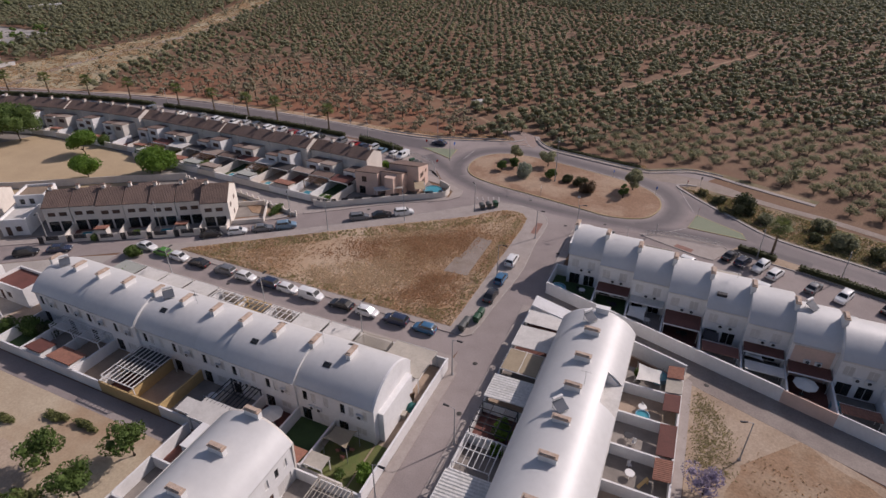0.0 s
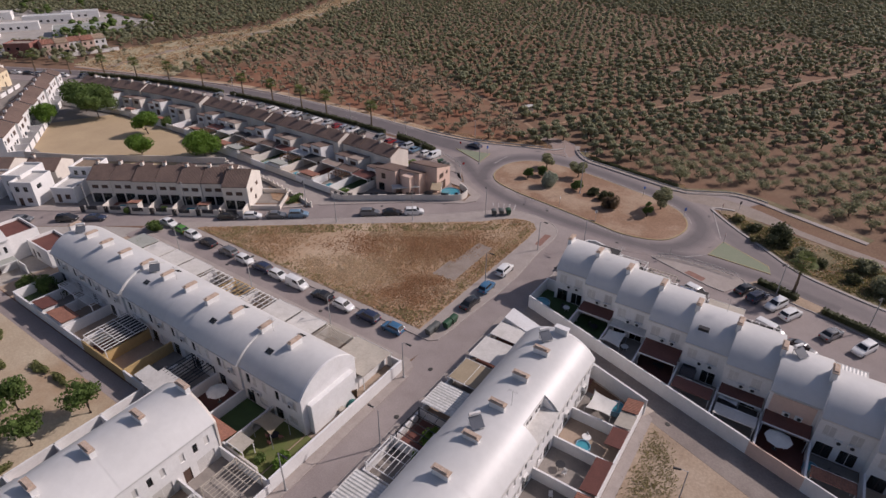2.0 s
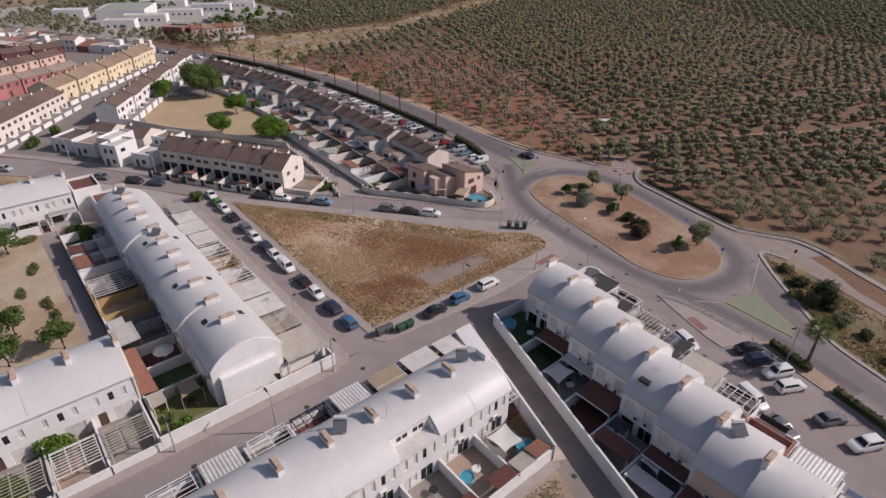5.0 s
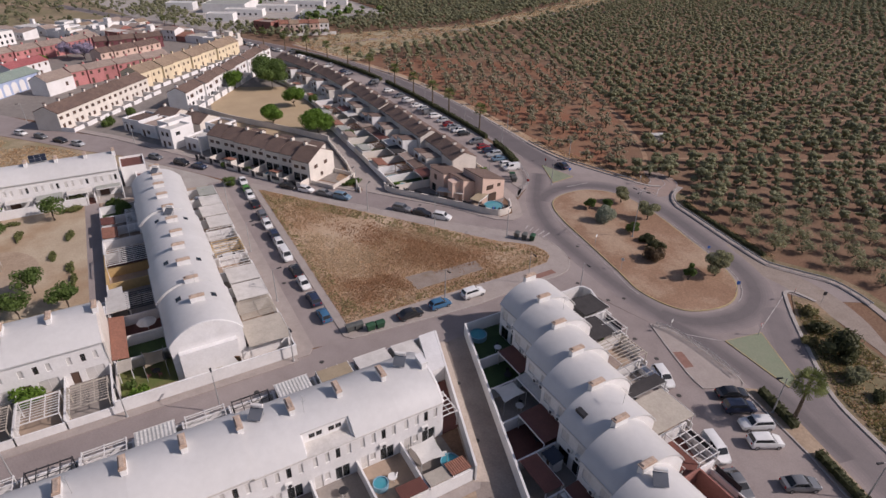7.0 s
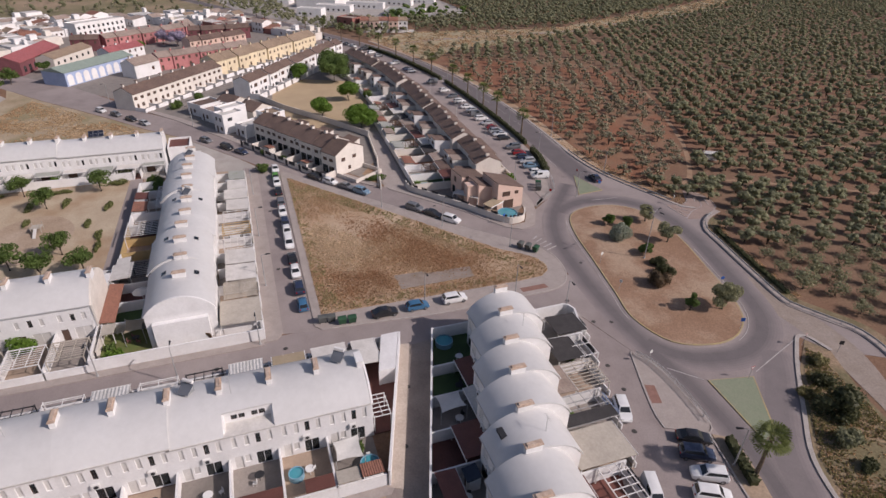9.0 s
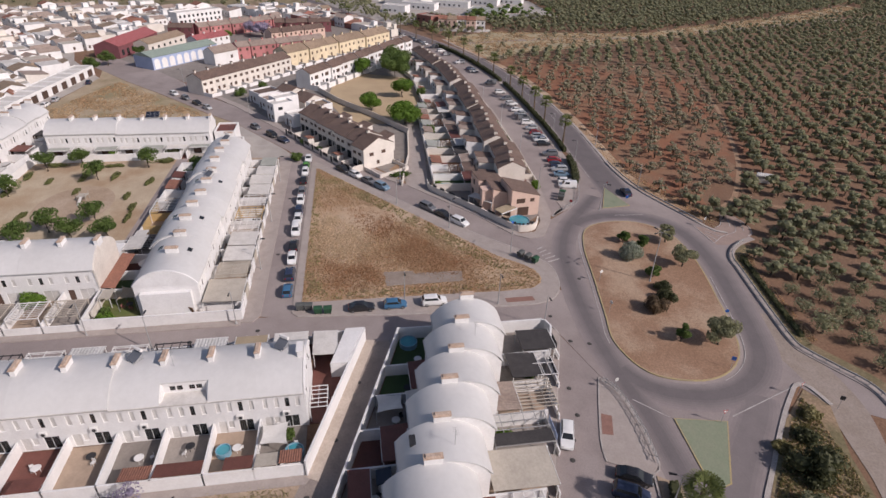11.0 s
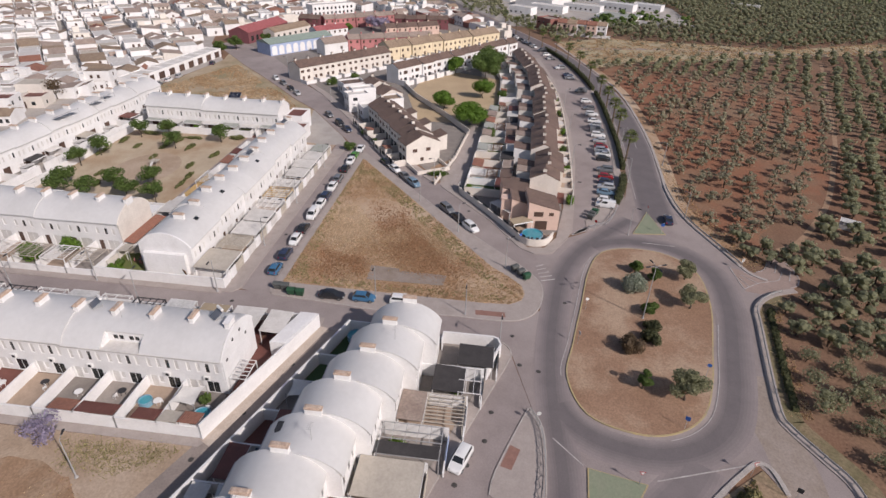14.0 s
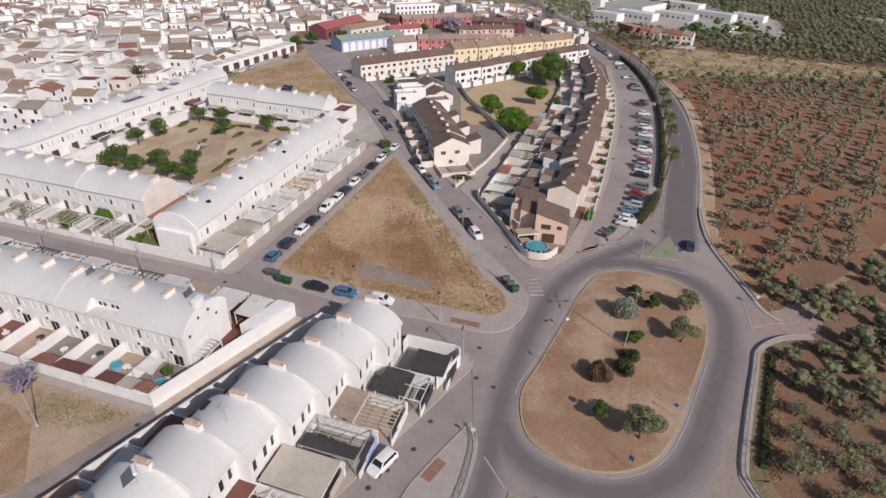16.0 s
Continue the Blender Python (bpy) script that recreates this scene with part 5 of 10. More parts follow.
solid("far_wall", Shape().box(0, 30, -6.2, -6.0, 0, 1.6), WHITE, "white garden wall before distant houses", "wall", "structure", m=far_terrace)
for m, w, d, h, rm in ((pose(-335, 154, 0, 0, 0, 64), 25, 17, 3.6, FLAT_GREY), (pose(-376, 137, 0, 0, 0, 64), 26, 8, 4.0, FLAT_WHITE), (pose(-388, 162, 0, 0, 0, 60), 25, 9, 4.4, SHEET_WHITE), (pose(-365, 114, 0, 0, 0, 62), 24, 9, 4.2, FLAT_WHITE),
                       (pose(-392, 186, 0, 0, 0, 62), 20, 9, 3.8, SHEET_WHITE), (pose(-386, 104, 0, 0, 0, 62), 28, 34, 5.6, FLAT_GREY), (pose(-329, 176, 0, 0, 0, 64), 27, 4, 2.4, OCHRE_TILE), (pose(-424, 262, 0, 0, 0, 62), 20, 5, 3.0, FLAT_WHITE), (pose(-348, 100, 0, 0, 0, 62), 16, 9, 4.6, FLAT_WHITE), (pose(-408, 84, 0, 0, 0, 64), 18, 11, 4.6, SHEET_WHITE), (pose(-428, 140, 0, 0, 0, 62), 30, 12, 4.2, FLAT_WHITE)):
    wins = [(1.0 + 3.6 * k, 2.4 + 3.6 * k, 1.0, 2.2, "dark") for k in range(int((w - 2) // 3.6))] if h > 3.7 and d < 20 else []
    flat_house("distant low hall with whitewashed walls", w, d, h, WHITE, rm, wins, [], 0.2, "far halls").matrix_basis = m

# workshop hall with red roof, and the closed-off garages along the dry plot
hall = pitched_house("dark red gabled hall with red sheet roof", 34, 11, 5.0, 2.2, MAROON_WALL, SHEET_RED, [(2 + 4 * k, 4 + 4 * k, 1.0, 3.2, "dark") for k in range(8)], [], chimney=False, group="")
hall.matrix_basis = pose(-217, -20.5, 0, 0, 0, 168)
hall2 = pitched_house("long storage hall with tan sheet roof", 26, 8, 4.2, 1.6, BEIGE, OCHRE_TILE, [(2 + 4 * k, 3.4 + 4 * k, 1.6, 2.8, "dark") for k in range(6)], [], chimney=False, group="")
hall2.matrix_basis = pose(-225.5, -11.0, 0, 0, 0, 157)
# terraces of red and maroon houses behind the workshop
RED_FRONT = [(0.7, 1.7, 3.4, 4.6, "brown"), (3.8, 4.8, 3.4, 4.6, "brown"), (0.8, 1.8, 0.05, 2.1, "brown")]
for label, wall_mat, roof_mat, first, turn, count, jitter in (
        ("pinkish red terraced house with weathered tiled roof", RED_WALL, GREY_TILE, (-262, 3), 127, 8, (0, -0.9)), ("maroon terraced house with stepped front", MAROON_WALL, BROWN_TILE, (-261.5, -11.5), 92, 2, (0, -0.8)),
        ("maroon terraced house with stepped front", MAROON_WALL, BROWN_TILE, (-275.5, 38.5), 97, 5, (0, -1.4)), ("red-walled house with brown tiled roof", RED_WALL, GREY_TILE, (-213.5, 29.0), 118, 7, (0, -0.6)),
        ("white house with red tiled roof", WHITE, SHEET_RED, (-229, 9), 137, 3, (0,)), ("pinkish terraced house with brown tiled roof", PINK, BROWN_TILE, (-246, 40), 122, 5, (0, -0.7))):
    red_house = pitched_house(label, 5.9, 7.4, 5.2, 1.5, wall_mat, roof_mat, RED_FRONT, [], group="red terraces")
    row(red_house, first, count, 5.95, turn, jitter)
pitched_house("pale grey house with plain gable and tiled roof", 12, 7.5, 5.0, 2.0, WHITE, GREY_TILE, [(8.0, 9.2, 2.0, 3.4, "brown")], [], group="").matrix_basis = pose(-201.8, 21.4, 0, 0, 0, 137)
flat_house("long white hall with two rows of windows", 28, 9, 6.0, WHITE, FLAT_WHITE, [(1.2 + 2.7 * k, 2.4 + 2.7 * k, z, z + 1.4, "dark") for k in range(10) for z in (0.9, 3.6)], [], 0.5).matrix_basis = pose(-298, -15.5, 0, 0, 0, 134)
for k in range(9):
    g = flat_house("low white lock-up garage with dark gate", 6.0, 7.0, 3.2, WHITE, FLAT_WHITE, [(1.2, 4.6, 0.05, 2.6, "brown")], group="lock-up garages", parapet=0.3)
    g.matrix_basis = pose(-136.5 - 5.95 * k, -28.4 + 0.75 * k, 0, 0, 0, 172.8) @ pose(0, 0, 0)

# the old town: small houses on a skewed street grid
random.seed(11)
RED_ZONE = [(-255, 20), (-262, 84), (-320, 78), (-330, 30), (-300, -30)]
TOWN_KEEP_OUT = [[(-25, -14), (-129, -14), (-129, -40), (-25, -34)], [(-128, -18), (-128, -34), (-190, -29), (-214, -44), (-240, -30), (-240, -6), (-206, 26), (-120, 60)],
                 [(-155, 30), (-198, -6), (-224, 22), (-262, 106), (-200, 140), (-120, 130), (-120, 55)],
                 [(-193, -5), (-213, -36), (-256, -30), (-263, -16), (-296, -22), (-325, 6), (-306, 44), (-288, 72), (-250, 104), (-190, 50)]]


def town_kinds():
    kinds = []
    for wm in (WHITE, BEIGE, CREAM, BRICK_RED):
        for rm in (GREY_TILE, OCHRE_TILE, TERRACOTTA):
            for w, d, h in ((7.2, 7.8, 3.0), (7.4, 8.0, 5.2)):
                front = [(1.0, 2.0, 0.05, 2.1, "brown"), (3.6, 4.8, 0.9, 2.1, "dark"), (5.5, 6.5, 0.9, 2.1, "dark")] + ([(1.0, 2.1, 3.7, 5.0, "dark"), (5.4, 6.5, 3.7, 5.0, "dark")] if h > 5 else [])
                kinds.append((wm, rm, w, d, h, lambda wm=wm, rm=rm, w=w, d=d, h=h, front=front: pitched_house("small town house with rendered walls and tiled roof", w, d, h, 1.15, wm, rm, front, front[1:3], group="old town houses")))
        for rm in (FLAT_WHITE, FLAT_BEIGE, MAROON):
            for w, d, h in ((7.2, 7.8, 3.0), (7.2, 8.0, 5.4)):
                front = [(1.0, 2.0, 0.05, 2.1, "brown"), (3.6, 4.8, 0.9, 2.1, "dark")] + ([(1.0, 2.1, 3.7, 5.0, "dark"), (5.4, 6.5, 3.7, 5.0, "dark")] if h > 5 else [])
                kinds.append((wm, rm, w, d, h, lambda wm=wm, rm=rm, w=w, d=d, h=h, front=front: flat_house("small flat-roofed town house with parapet", w, d, h, wm, rm, front, [(2, 3, 0.9, 2.0, "dark")], 0.7, "old town houses", front[1:2])))
    return kinds


PLAIN_WINDOWS[0] = True
kinds, built = town_kinds(), {}
far = {name: Shape() for name in ("white", "cream", "brick", "grey_tile", "ochre_tile", "red_tile", "pale_flat", "tan_flat", "window")}
spots = []
for i in range(-62, 62):
    for j in range(-54, 54):
        u, v = 7.3 * i + 3.6 * (i // 9) + random.uniform(-0.3, 0.3), 8.6 * j + 3.2 * (j // 3)
        a = radians(40)
        x, y = -250 + u * math.cos(a) - v * math.sin(a), -60 + u * math.sin(a) + v * math.cos(a)
        if not inside((x, y), [(-30, -36), (-128, -36), (-190, -32), (-226, -30), (-262, 100), (-320, 78), (-362, 56), (-352, 0), (-352, -60), (-345, -110), (-330, -180), (-300, -240), (-262, -320), (-30, -320)]):
            continue
        if any(inside((x + dx, y + dy), k) for k in TOWN_KEEP_OUT for dx, dy in ((0, 0), (5, 0), (-5, 0), (0, 5), (0, -5))):
            continue
        if near_line((x, y), R4_LINE, 11):
            continue
        spots.append((math.hypot(x - 48, y - 121), x, y))
spots.sort()


def far_house(x, y, turn, red):
    """One distant house: a body, often a second lower block, a tiled or flat roof and small dark windows."""
    r = random.random()
    walls = far["brick" if red and r < 0.42 else "cream" if r > 0.86 else "white"]
    w, d, h = random.uniform(6.6, 8.4), random.uniform(6.4, 8.8), random.choice((2.7, 2.9, 3.1, 3.2, 3.4, 3.6, 5.2))
    blocks = [(0, 0, w, d, h)]
    if random.random() < 0.6:
        blocks.append((random.uniform(-1, 1), d, w * random.uniform(0.5, 0.9), random.uniform(2.5, 4.0), random.choice((2.4, 2.6, 3.0))))
    for bx, by, bw, bd, bh in blocks:
        m = pose(x, y, 0, 0, 0, turn) @ pose(bx - w / 2, by - d / 2, 0)
        for sh in far.values():
            sh.m = m
        q = random.random()
        if q < 0.5:
            walls.box(0, bw, 0, bd, 0, bh + 0.6)
            far["tan_flat" if random.random() < 0.4 else "pale_flat"].box(0.25, bw - 0.25, 0.25, bd - 0.25, bh + 0.595, bh + 0.604)
            if random.random() < 0.35:
                walls.box(bw * 0.1, bw * 0.5, bd * 0.5, bd * 0.85, bh + 0.6, bh + 2.9)
        else:
            walls.box(0, bw, 0, bd, 0, bh)
            tile = far["red_tile" if random.random() < (0.35 if red else 0.10) else "ochre_tile" if random.random() < 0.3 else "grey_tile"]
            if q < 0.82:
                walls.add([(0, 0, bh), (0, bd, bh), (0, bd / 2, bh + 1.3), (bw, 0, bh), (bw, bd, bh), (bw, bd / 2, bh + 1.3)], [(0, 2, 1), (3, 4, 5)])
                tile.add([(-0.1, -0.25, bh - 0.02), (bw + 0.1, -0.25, bh - 0.02), (bw + 0.1, bd / 2, bh + 1.42), (-0.1, bd / 2, bh + 1.42), (bw + 0.1, bd + 0.25, bh - 0.02), (-0.1, bd + 0.25, bh - 0.02)], [(0, 1, 2, 3), (3, 2, 4, 5)])
            else:
                walls.add([(0, 0, bh), (bw, 0, bh), (bw, bd, bh + 1.1), (0, bd, bh + 1.1), (bw, bd, bh), (0, bd, bh)], [(3, 2, 4, 5), (1, 4, 2), (0, 3, 5)])
                tile.add([(-0.1, -0.2, bh + 0.02), (bw + 0.1, -0.2, bh + 0.02), (bw + 0.1, bd + 0.1, bh + 1.2), (-0.1, bd + 0.1, bh + 1.2)], [(0, 1, 2, 3)])
        for z in ([1.0] if bh < 5 else [1.0, 3.8]):
            for k in range(int(bw // 2.4)):
                if random.random() < 0.4:
                    continue
                xx = 0.7 + 2.3 * k + random.uniform(0, 0.5)
                far["window"].box(xx, xx + 0.9, -0.03, 0.02, z, z + 1.2)
                far["window"].box(xx, xx + 0.9, bd - 0.02, bd + 0.03, z, z + 1.2)
            if random.random() < 0.6:
                far["window"].box(-0.03, 0.02, bd * 0.4, bd * 0.4 + 0.9, z, z + 1.2)


for k, (dist, x, y) in enumerate(spots):
    if dist > 520:
        break
    red = inside((x, y), RED_ZONE)
    turn = 40 + 90 * random.randint(0, 3) + random.uniform(-2, 2) + (0 if x < -150 else -25)
    if k >= 45:
        far_house(x, y, turn, red)
        continue
    while True:
        n = random.randrange(len(kinds))
        wm = kinds[n][0]
        if (wm is BRICK_RED) == (red and random.random() < 0.5) and (random.random() < (0.9 if wm is WHITE else 0.15) or wm is BRICK_RED) and (kinds[n][4] < 4 or random.random() < 0.3):
            if kinds[n][1] in (TERRACOTTA, MAROON) and random.random() < 0.7 and not red:
                continue
            break
    _, rm, w, d, h, make = kinds[n]
    m = pose(x, y, 0, 0, 0, turn) @ pose(-w / 2, -d / 2, 0)
    if n in built:
        copy_thing(built[n], m)
    else:
        built[n] = make()
        built[n].matrix_basis = m
for name, mat, label in (("white", WHITE, "crowded white walls of the distant old town"), ("cream", CREAM, "cream walls of the distant old town"), ("brick", BRICK_RED, "brick-red walls of distant terraces"), ("grey_tile", GREY_TILE, "weathered brown tiled roofs of the old town"),
                         ("ochre_tile", OCHRE_TILE, "ochre tiled roofs of the old town"), ("red_tile", TERRACOTTA, "red tiled roofs of the old town"), ("pale_flat", FLAT_WHITE, "pale flat roof terraces of the old town"), ("tan_flat", FLAT_BEIGE, "tan flat roof terraces of the old town"), ("window", SHUTTER_BROWN, "small dark windows of the distant old town")):
    if far[name].v:
        solid("far_house_" + name, far[name], mat, label, "houses", "stuff")
PLAIN_WINDOWS[0] = False


# ---- gardens, garages and pergolas ----
def garden_wall(m, w, depth, h=1.9, near=False, far=True, left=True, right=False, mat=WHITE, label="white rendered garden wall of a terraced plot", far_h=None):
    """Walls of one plot: x across, y from the house outwards."""
    s, t = Shape(), 0.18
    fh = far_h or h
    if left:
        s.box(-t / 2, t / 2, 0.01, depth - t, 0, h).box(-t / 2 - 0.03, t / 2 + 0.03, 0.01, depth - t, h, h + 0.06)
    if right:
        s.box(w - t / 2, w + t / 2, 0.01, depth - t, 0, h).box(w - t / 2 - 0.03, w + t / 2 + 0.03, 0.01, depth - t, h, h + 0.06)
    if far:
        s.box(-t / 2, w + t / 2 - 0.004, depth - t, depth, 0, fh).box(-t / 2, w + t / 2 - 0.004, depth - t - 0.03, depth + 0.03, fh, fh + 0.06)
    return solid("garden_wall", s, mat, label, "wall", "structure", m=m)


def patio(m, w, depth, mat, label):
    return solid("patio", Shape().box(0.02, w - 0.02, 0.02, depth - 0.02, -0.1, 0.13), mat, label, "patio", "structure", m=m)


def pergola(m, w, d, h, n, mat, label, cross=0, group="pergolas", sag=0.0):
    """An open frame of posts, two beams and n slats across y."""
    base = thing("pergola", label, "pergola", m, group)
    post = Shape().box(-0.06, 0.06, -0.06, 0.06, 0, h).mesh("post", mat)
    for x, y in ((0.1, 0.1), (w - 0.1, 0.1), (0.1, d - 0.1), (w - 0.1, d - 0.1)):
        part("post", post, None, base, "", pose(x, y, 0))
    beam = Shape().box(0, w, -0.05, 0.05, 0, 0.14).mesh("beam", mat)
    for y in (0.1, d - 0.1):
        part("beam", beam, None, base, "", pose(0, y, h))
    slat = Shape().box(-0.045, 0.045, 0, d, 0, 0.10).mesh("slat", mat)
    for k in range(n):
        part("slat", slat, None, base, "", pose(0.1 + (w - 0.2) * k / max(n - 1, 1), 0, h + 0.145))
    rail = Shape().box(0, w, -0.035, 0.035, 0, 0.06).mesh("rail", mat)
    for k in range(cross):
        part("rail", rail, None, base, "", pose(0, d * (k + 1) / (cross + 1), h + 0.25))
    return base


def canopy(m, w, d, h, mat, label, slope=0.15, posts=True, group="garage roofs"):
    """A sheet roof on posts with a thin edge frame."""
    base = thing("canopy", label, "canopy", m, group)
    part("roof_sheet", Shape().add([(0, 0, h + slope), (w, 0, h + slope), (w, d, h), (0, d, h), (0, 0, h + slope + 0.1), (w, 0, h + slope + 0.1), (w, d, h + 0.1), (0, d, h + 0.1)],
                                   [(3, 2, 1, 0), (4, 5, 6, 7), (0, 1, 5, 4), (1, 2, 6, 5), (2, 3, 7, 6), (3, 0, 4, 7)]), mat, base)
    edge = Shape().box(-0.04, w + 0.04, d - 0.02, d + 0.04, h - 0.08, h + 0.14)
    part("fascia", edge, WHITE_METAL, base)
    if posts:
        post = Shape().box(-0.05, 0.05, -0.05, 0.05, 0, h).mesh("post", WHITE_METAL)
        for x, y in ((0.12, 0.15), (w - 0.12, 0.15), (0.12, d - 0.15), (w - 0.12, d - 0.15)):
            part("post", post, None, base, "", pose(x, y, 0))
    return base


def sail(m, w, d, h, mat, label):
    """A sagging shade sail stretched between four poles."""
    base = thing("shade_sail", label, "shade sail", m)
    n, s = 8, Shape()
    pts = [(w * (i / n + 0.06 * math.sin(math.pi * j / n) * (1 - 2 * i / n)), d * (j / n + 0.06 * math.sin(math.pi * i / n) * (1 - 2 * j / n)), h + 0.35 * (i / n - 0.5) * (j / n - 0.5) * 4 * 0.5 - 0.25 * math.sin(math.pi * i / n) * math.sin(math.pi * j / n)) for i in range(n + 1) for j in range(n + 1)]
    pts2 = [(x, y, z + 0.02) for x, y, z in pts]
    quads = [(i * (n + 1) + j, (i + 1) * (n + 1) + j, (i + 1) * (n + 1) + j + 1, i * (n + 1) + j + 1) for i in range(n) for j in range(n)]
    s.add(pts2, quads, True).add(pts, [q[::-1] for q in quads], True)
    part("cloth", s, mat, base)
    pole = Shape().tube([(0, 0, 0), (0, 0, h + 0.3)], 0.045, 6).mesh("pole", GREY_METAL)
    for x, y in ((-0.1, -0.1), (w + 0.1, -0.1), (-0.1, d + 0.1), (w + 0.1, d + 0.1)):
        part("pole", pole, None, base, "", pose(x, y, 0))
    return base


def shed(m, w, d, h, wall_mat, roof_mat, label):
    base = thing("garden_shed", label, "shed", m, "garden sheds")
    part("wall", Shape().wall(w, h, 0.12, [(w * 0.35, w * 0.65, 0.05, min(2.0, h - 0.2))]).box(0, 0.12, 0.12, d, 0, h).box(w - 0.12, w, 0.12, d, 0, h).box(0.12, w - 0.12, d - 0.12, d, 0, h), wall_mat, base)
    part("roof", Shape().add([(-0.15, -0.15, h + 0.02), (w + 0.15, -0.15, h + 0.02), (w + 0.15, d + 0.05, h + 0.35), (-0.15, d + 0.05, h + 0.35), (-0.15, -0.15, h + 0.14), (w + 0.15, -0.15, h + 0.14), (w + 0.15, d + 0.05, h + 0.47), (-0.15, d + 0.05, h + 0.47)],
                             [(3, 2, 1, 0), (4, 5, 6, 7), (0, 1, 5, 4), (1, 2, 6, 5), (2, 3, 7, 6), (3, 0, 4, 7)]), roof_mat, base)
    part("door", Shape().box(w * 0.35 + 0.02, w * 0.65 - 0.02, 0.04, 0.09, 0.05, min(2.0, h - 0.2) - 0.02), WOOD, base)
    return base


def round_pool(m, r, label):
    base = thing("round_pool", label, "pool", m)
    part("pool_wall", Shape().lathe([(r - 0.05, 0.0), (r, 0.0), (r + 0.03, 0.85), (r - 0.08, 0.85), (r - 0.1, 0.1)], 28), POOL_WALL, base)
    part("water", Shape().lathe([(0.01, 0.7), (r - 0.09, 0.7)], 28), POOL_WATER, base)
    return base


def sunk_pool(m, w, d, label):
    base = thing("garden_pool", label, "pool", m)
    part("coping", Shape().box(-0.35, w + 0.35, -0.35, 0, 0, 0.2).box(-0.35, w + 0.35, d, d + 0.35, 0, 0.2).box(-0.35, 0, 0, d, 0, 0.2).box(w, w + 0.35, 0, d, 0, 0.2), FLAT_BEIGE, base)
    part("water", Shape().box(0, w, 0, d, 0.0, 0.15), POOL_WATER, base)
    return base


def table_set(m, mat, label):
    base = thing("garden_table", label, "table", m)
    part("tabletop", Shape().lathe([(0.01, 0.70), (0.55, 0.70), (0.58, 0.72), (0.55, 0.75), (0.01, 0.75)], 16), mat, base)
    leg = Shape().tube([(0, 0, 0), (0, 0, 0.7)], 0.03, 6).mesh("leg", mat)
    for a in range(4):
        part("leg", leg, None, base, "", pose(0.38 * math.cos(a * math.pi / 2), 0.38 * math.sin(a * math.pi / 2), 0))
    return base


def chair(m, mat, label):
    base = thing("garden_chair", label, "chair", m, "garden chairs")
    part("seat", Shape().box(-0.23, 0.23, -0.23, 0.23, 0.42, 0.46), mat, base)
    part("backrest", Shape().box(-0.23, 0.23, 0.21, 0.25, 0.46, 0.92), mat, base)
    leg = Shape().box(-0.02, 0.02, -0.02, 0.02, 0, 0.42).mesh("leg", mat)
    for x in (-0.2, 0.2):
        for y in (-0.2, 0.2):
            part("leg", leg, None, base, "", pose(x, y, 0))
    return base


def parasol(m, r, h, mat, label):
    base = thing("parasol", label, "parasol", m)
    part("canopy", Shape().lathe([(r, h - 0.55), (r * 0.5, h - 0.22), (0.03, h)], 8, smooth=False).lathe([(0.03, h - 0.03), (r * 0.5, h - 0.25), (r, h - 0.57)], 8, smooth=False), mat, base)
    part("pole", Shape().tube([(0, 0, 0), (0, 0, h)], 0.03, 6), WHITE_METAL, base)
    part("base", Shape().lathe([(0.01, 0.0), (0.3, 0.0), (0.28, 0.08), (0.01, 0.1)], 12), BIN_GREY, base)
    return base


def solar_heater(m, label="solar water heater with glass panel and tank"):
    base = thing("solar_heater", label, "solar heater", m, "solar heaters")
    tilt = pose(0, 0, 0.3, 28)
    part("panel", Shape().box(-1.0, 1.0, 0, 1.9, -0.04, 0.05), HEATER_GLASS, base, "dark glazed collector panel", tilt)
    part("tank", Shape().tube([(-0.9, 1.75, 1.65), (0.9, 1.75, 1.65)], 0.27, 12), WHITE_METAL, base, "white horizontal water tank")
    leg = Shape().box(-0.03, 0.03, -0.03, 0.03, -0.3, 1.5).mesh("leg", GREY_METAL)
    for x in (-0.8, 0.8):
        part("leg", leg, None, base, "", pose(x, 1.7, 0))
        part("strut", Shape().box(-0.025, 0.025, 0, 1.8, -0.03, 0.03).mesh("strut", GREY_METAL), None, base, "", pose(x, 0, 0.0))
    return base


def solar_panel(m, w, d, label):
    base = thing("solar_array", label, "solar array", m, "roof solar arrays")
    part("frame", Shape().box(0, w, 0, d, -0.05, 0.03), GREY_METAL, base)
    cell = Shape().box(0.03, w / 3 - 0.03, 0.04, d / 2 - 0.03, 0.034, 0.045).mesh("cell", SOLAR)
    for i in range(3):
        for j in range(2):
            part("cell", cell, None, base, "", pose(i * w / 3, j * d / 2, 0))
    leg = Shape().box(-0.03, 0.03, -0.03, 0.03, -1.2, -0.05).mesh("leg", GREY_METAL)
    for x in (0.2, w - 0.2):
        part("leg", leg, None, base, "", pose(x, d - 0.2, 0))
    return base


def gate(m, w, h, mat, label):
    base = thing("garage_gate", label, "gate", m, "garage gates")
    part("gate_frame", Shape().box(0, w, 0, 0.06, 0, 0.08).box(0, w, 0, 0.06, h - 0.08, h).box(0, 0.08, 0, 0.06, 0.08, h - 0.08).box(w - 0.08, w, 0, 0.06, 0.08, h - 0.08), mat, base)
    board = Shape().box(0, w - 0.16, 0.015, 0.045, 0, (h - 0.2) / 6 - 0.02).mesh("board", mat)
    for k in range(6):
        part("board", board, None, base, "", pose(0.08, 0, 0.1 + k * (h - 0.2) / 6))
    return base


# rear gardens of the first terrace, from the far end to the street corner (house side at y = 41, alley at y = 33.4)
def rear_a(i):
    return pose(-89.8 + WA * (i + 1), 41.0, 0, 0, 0, 180)


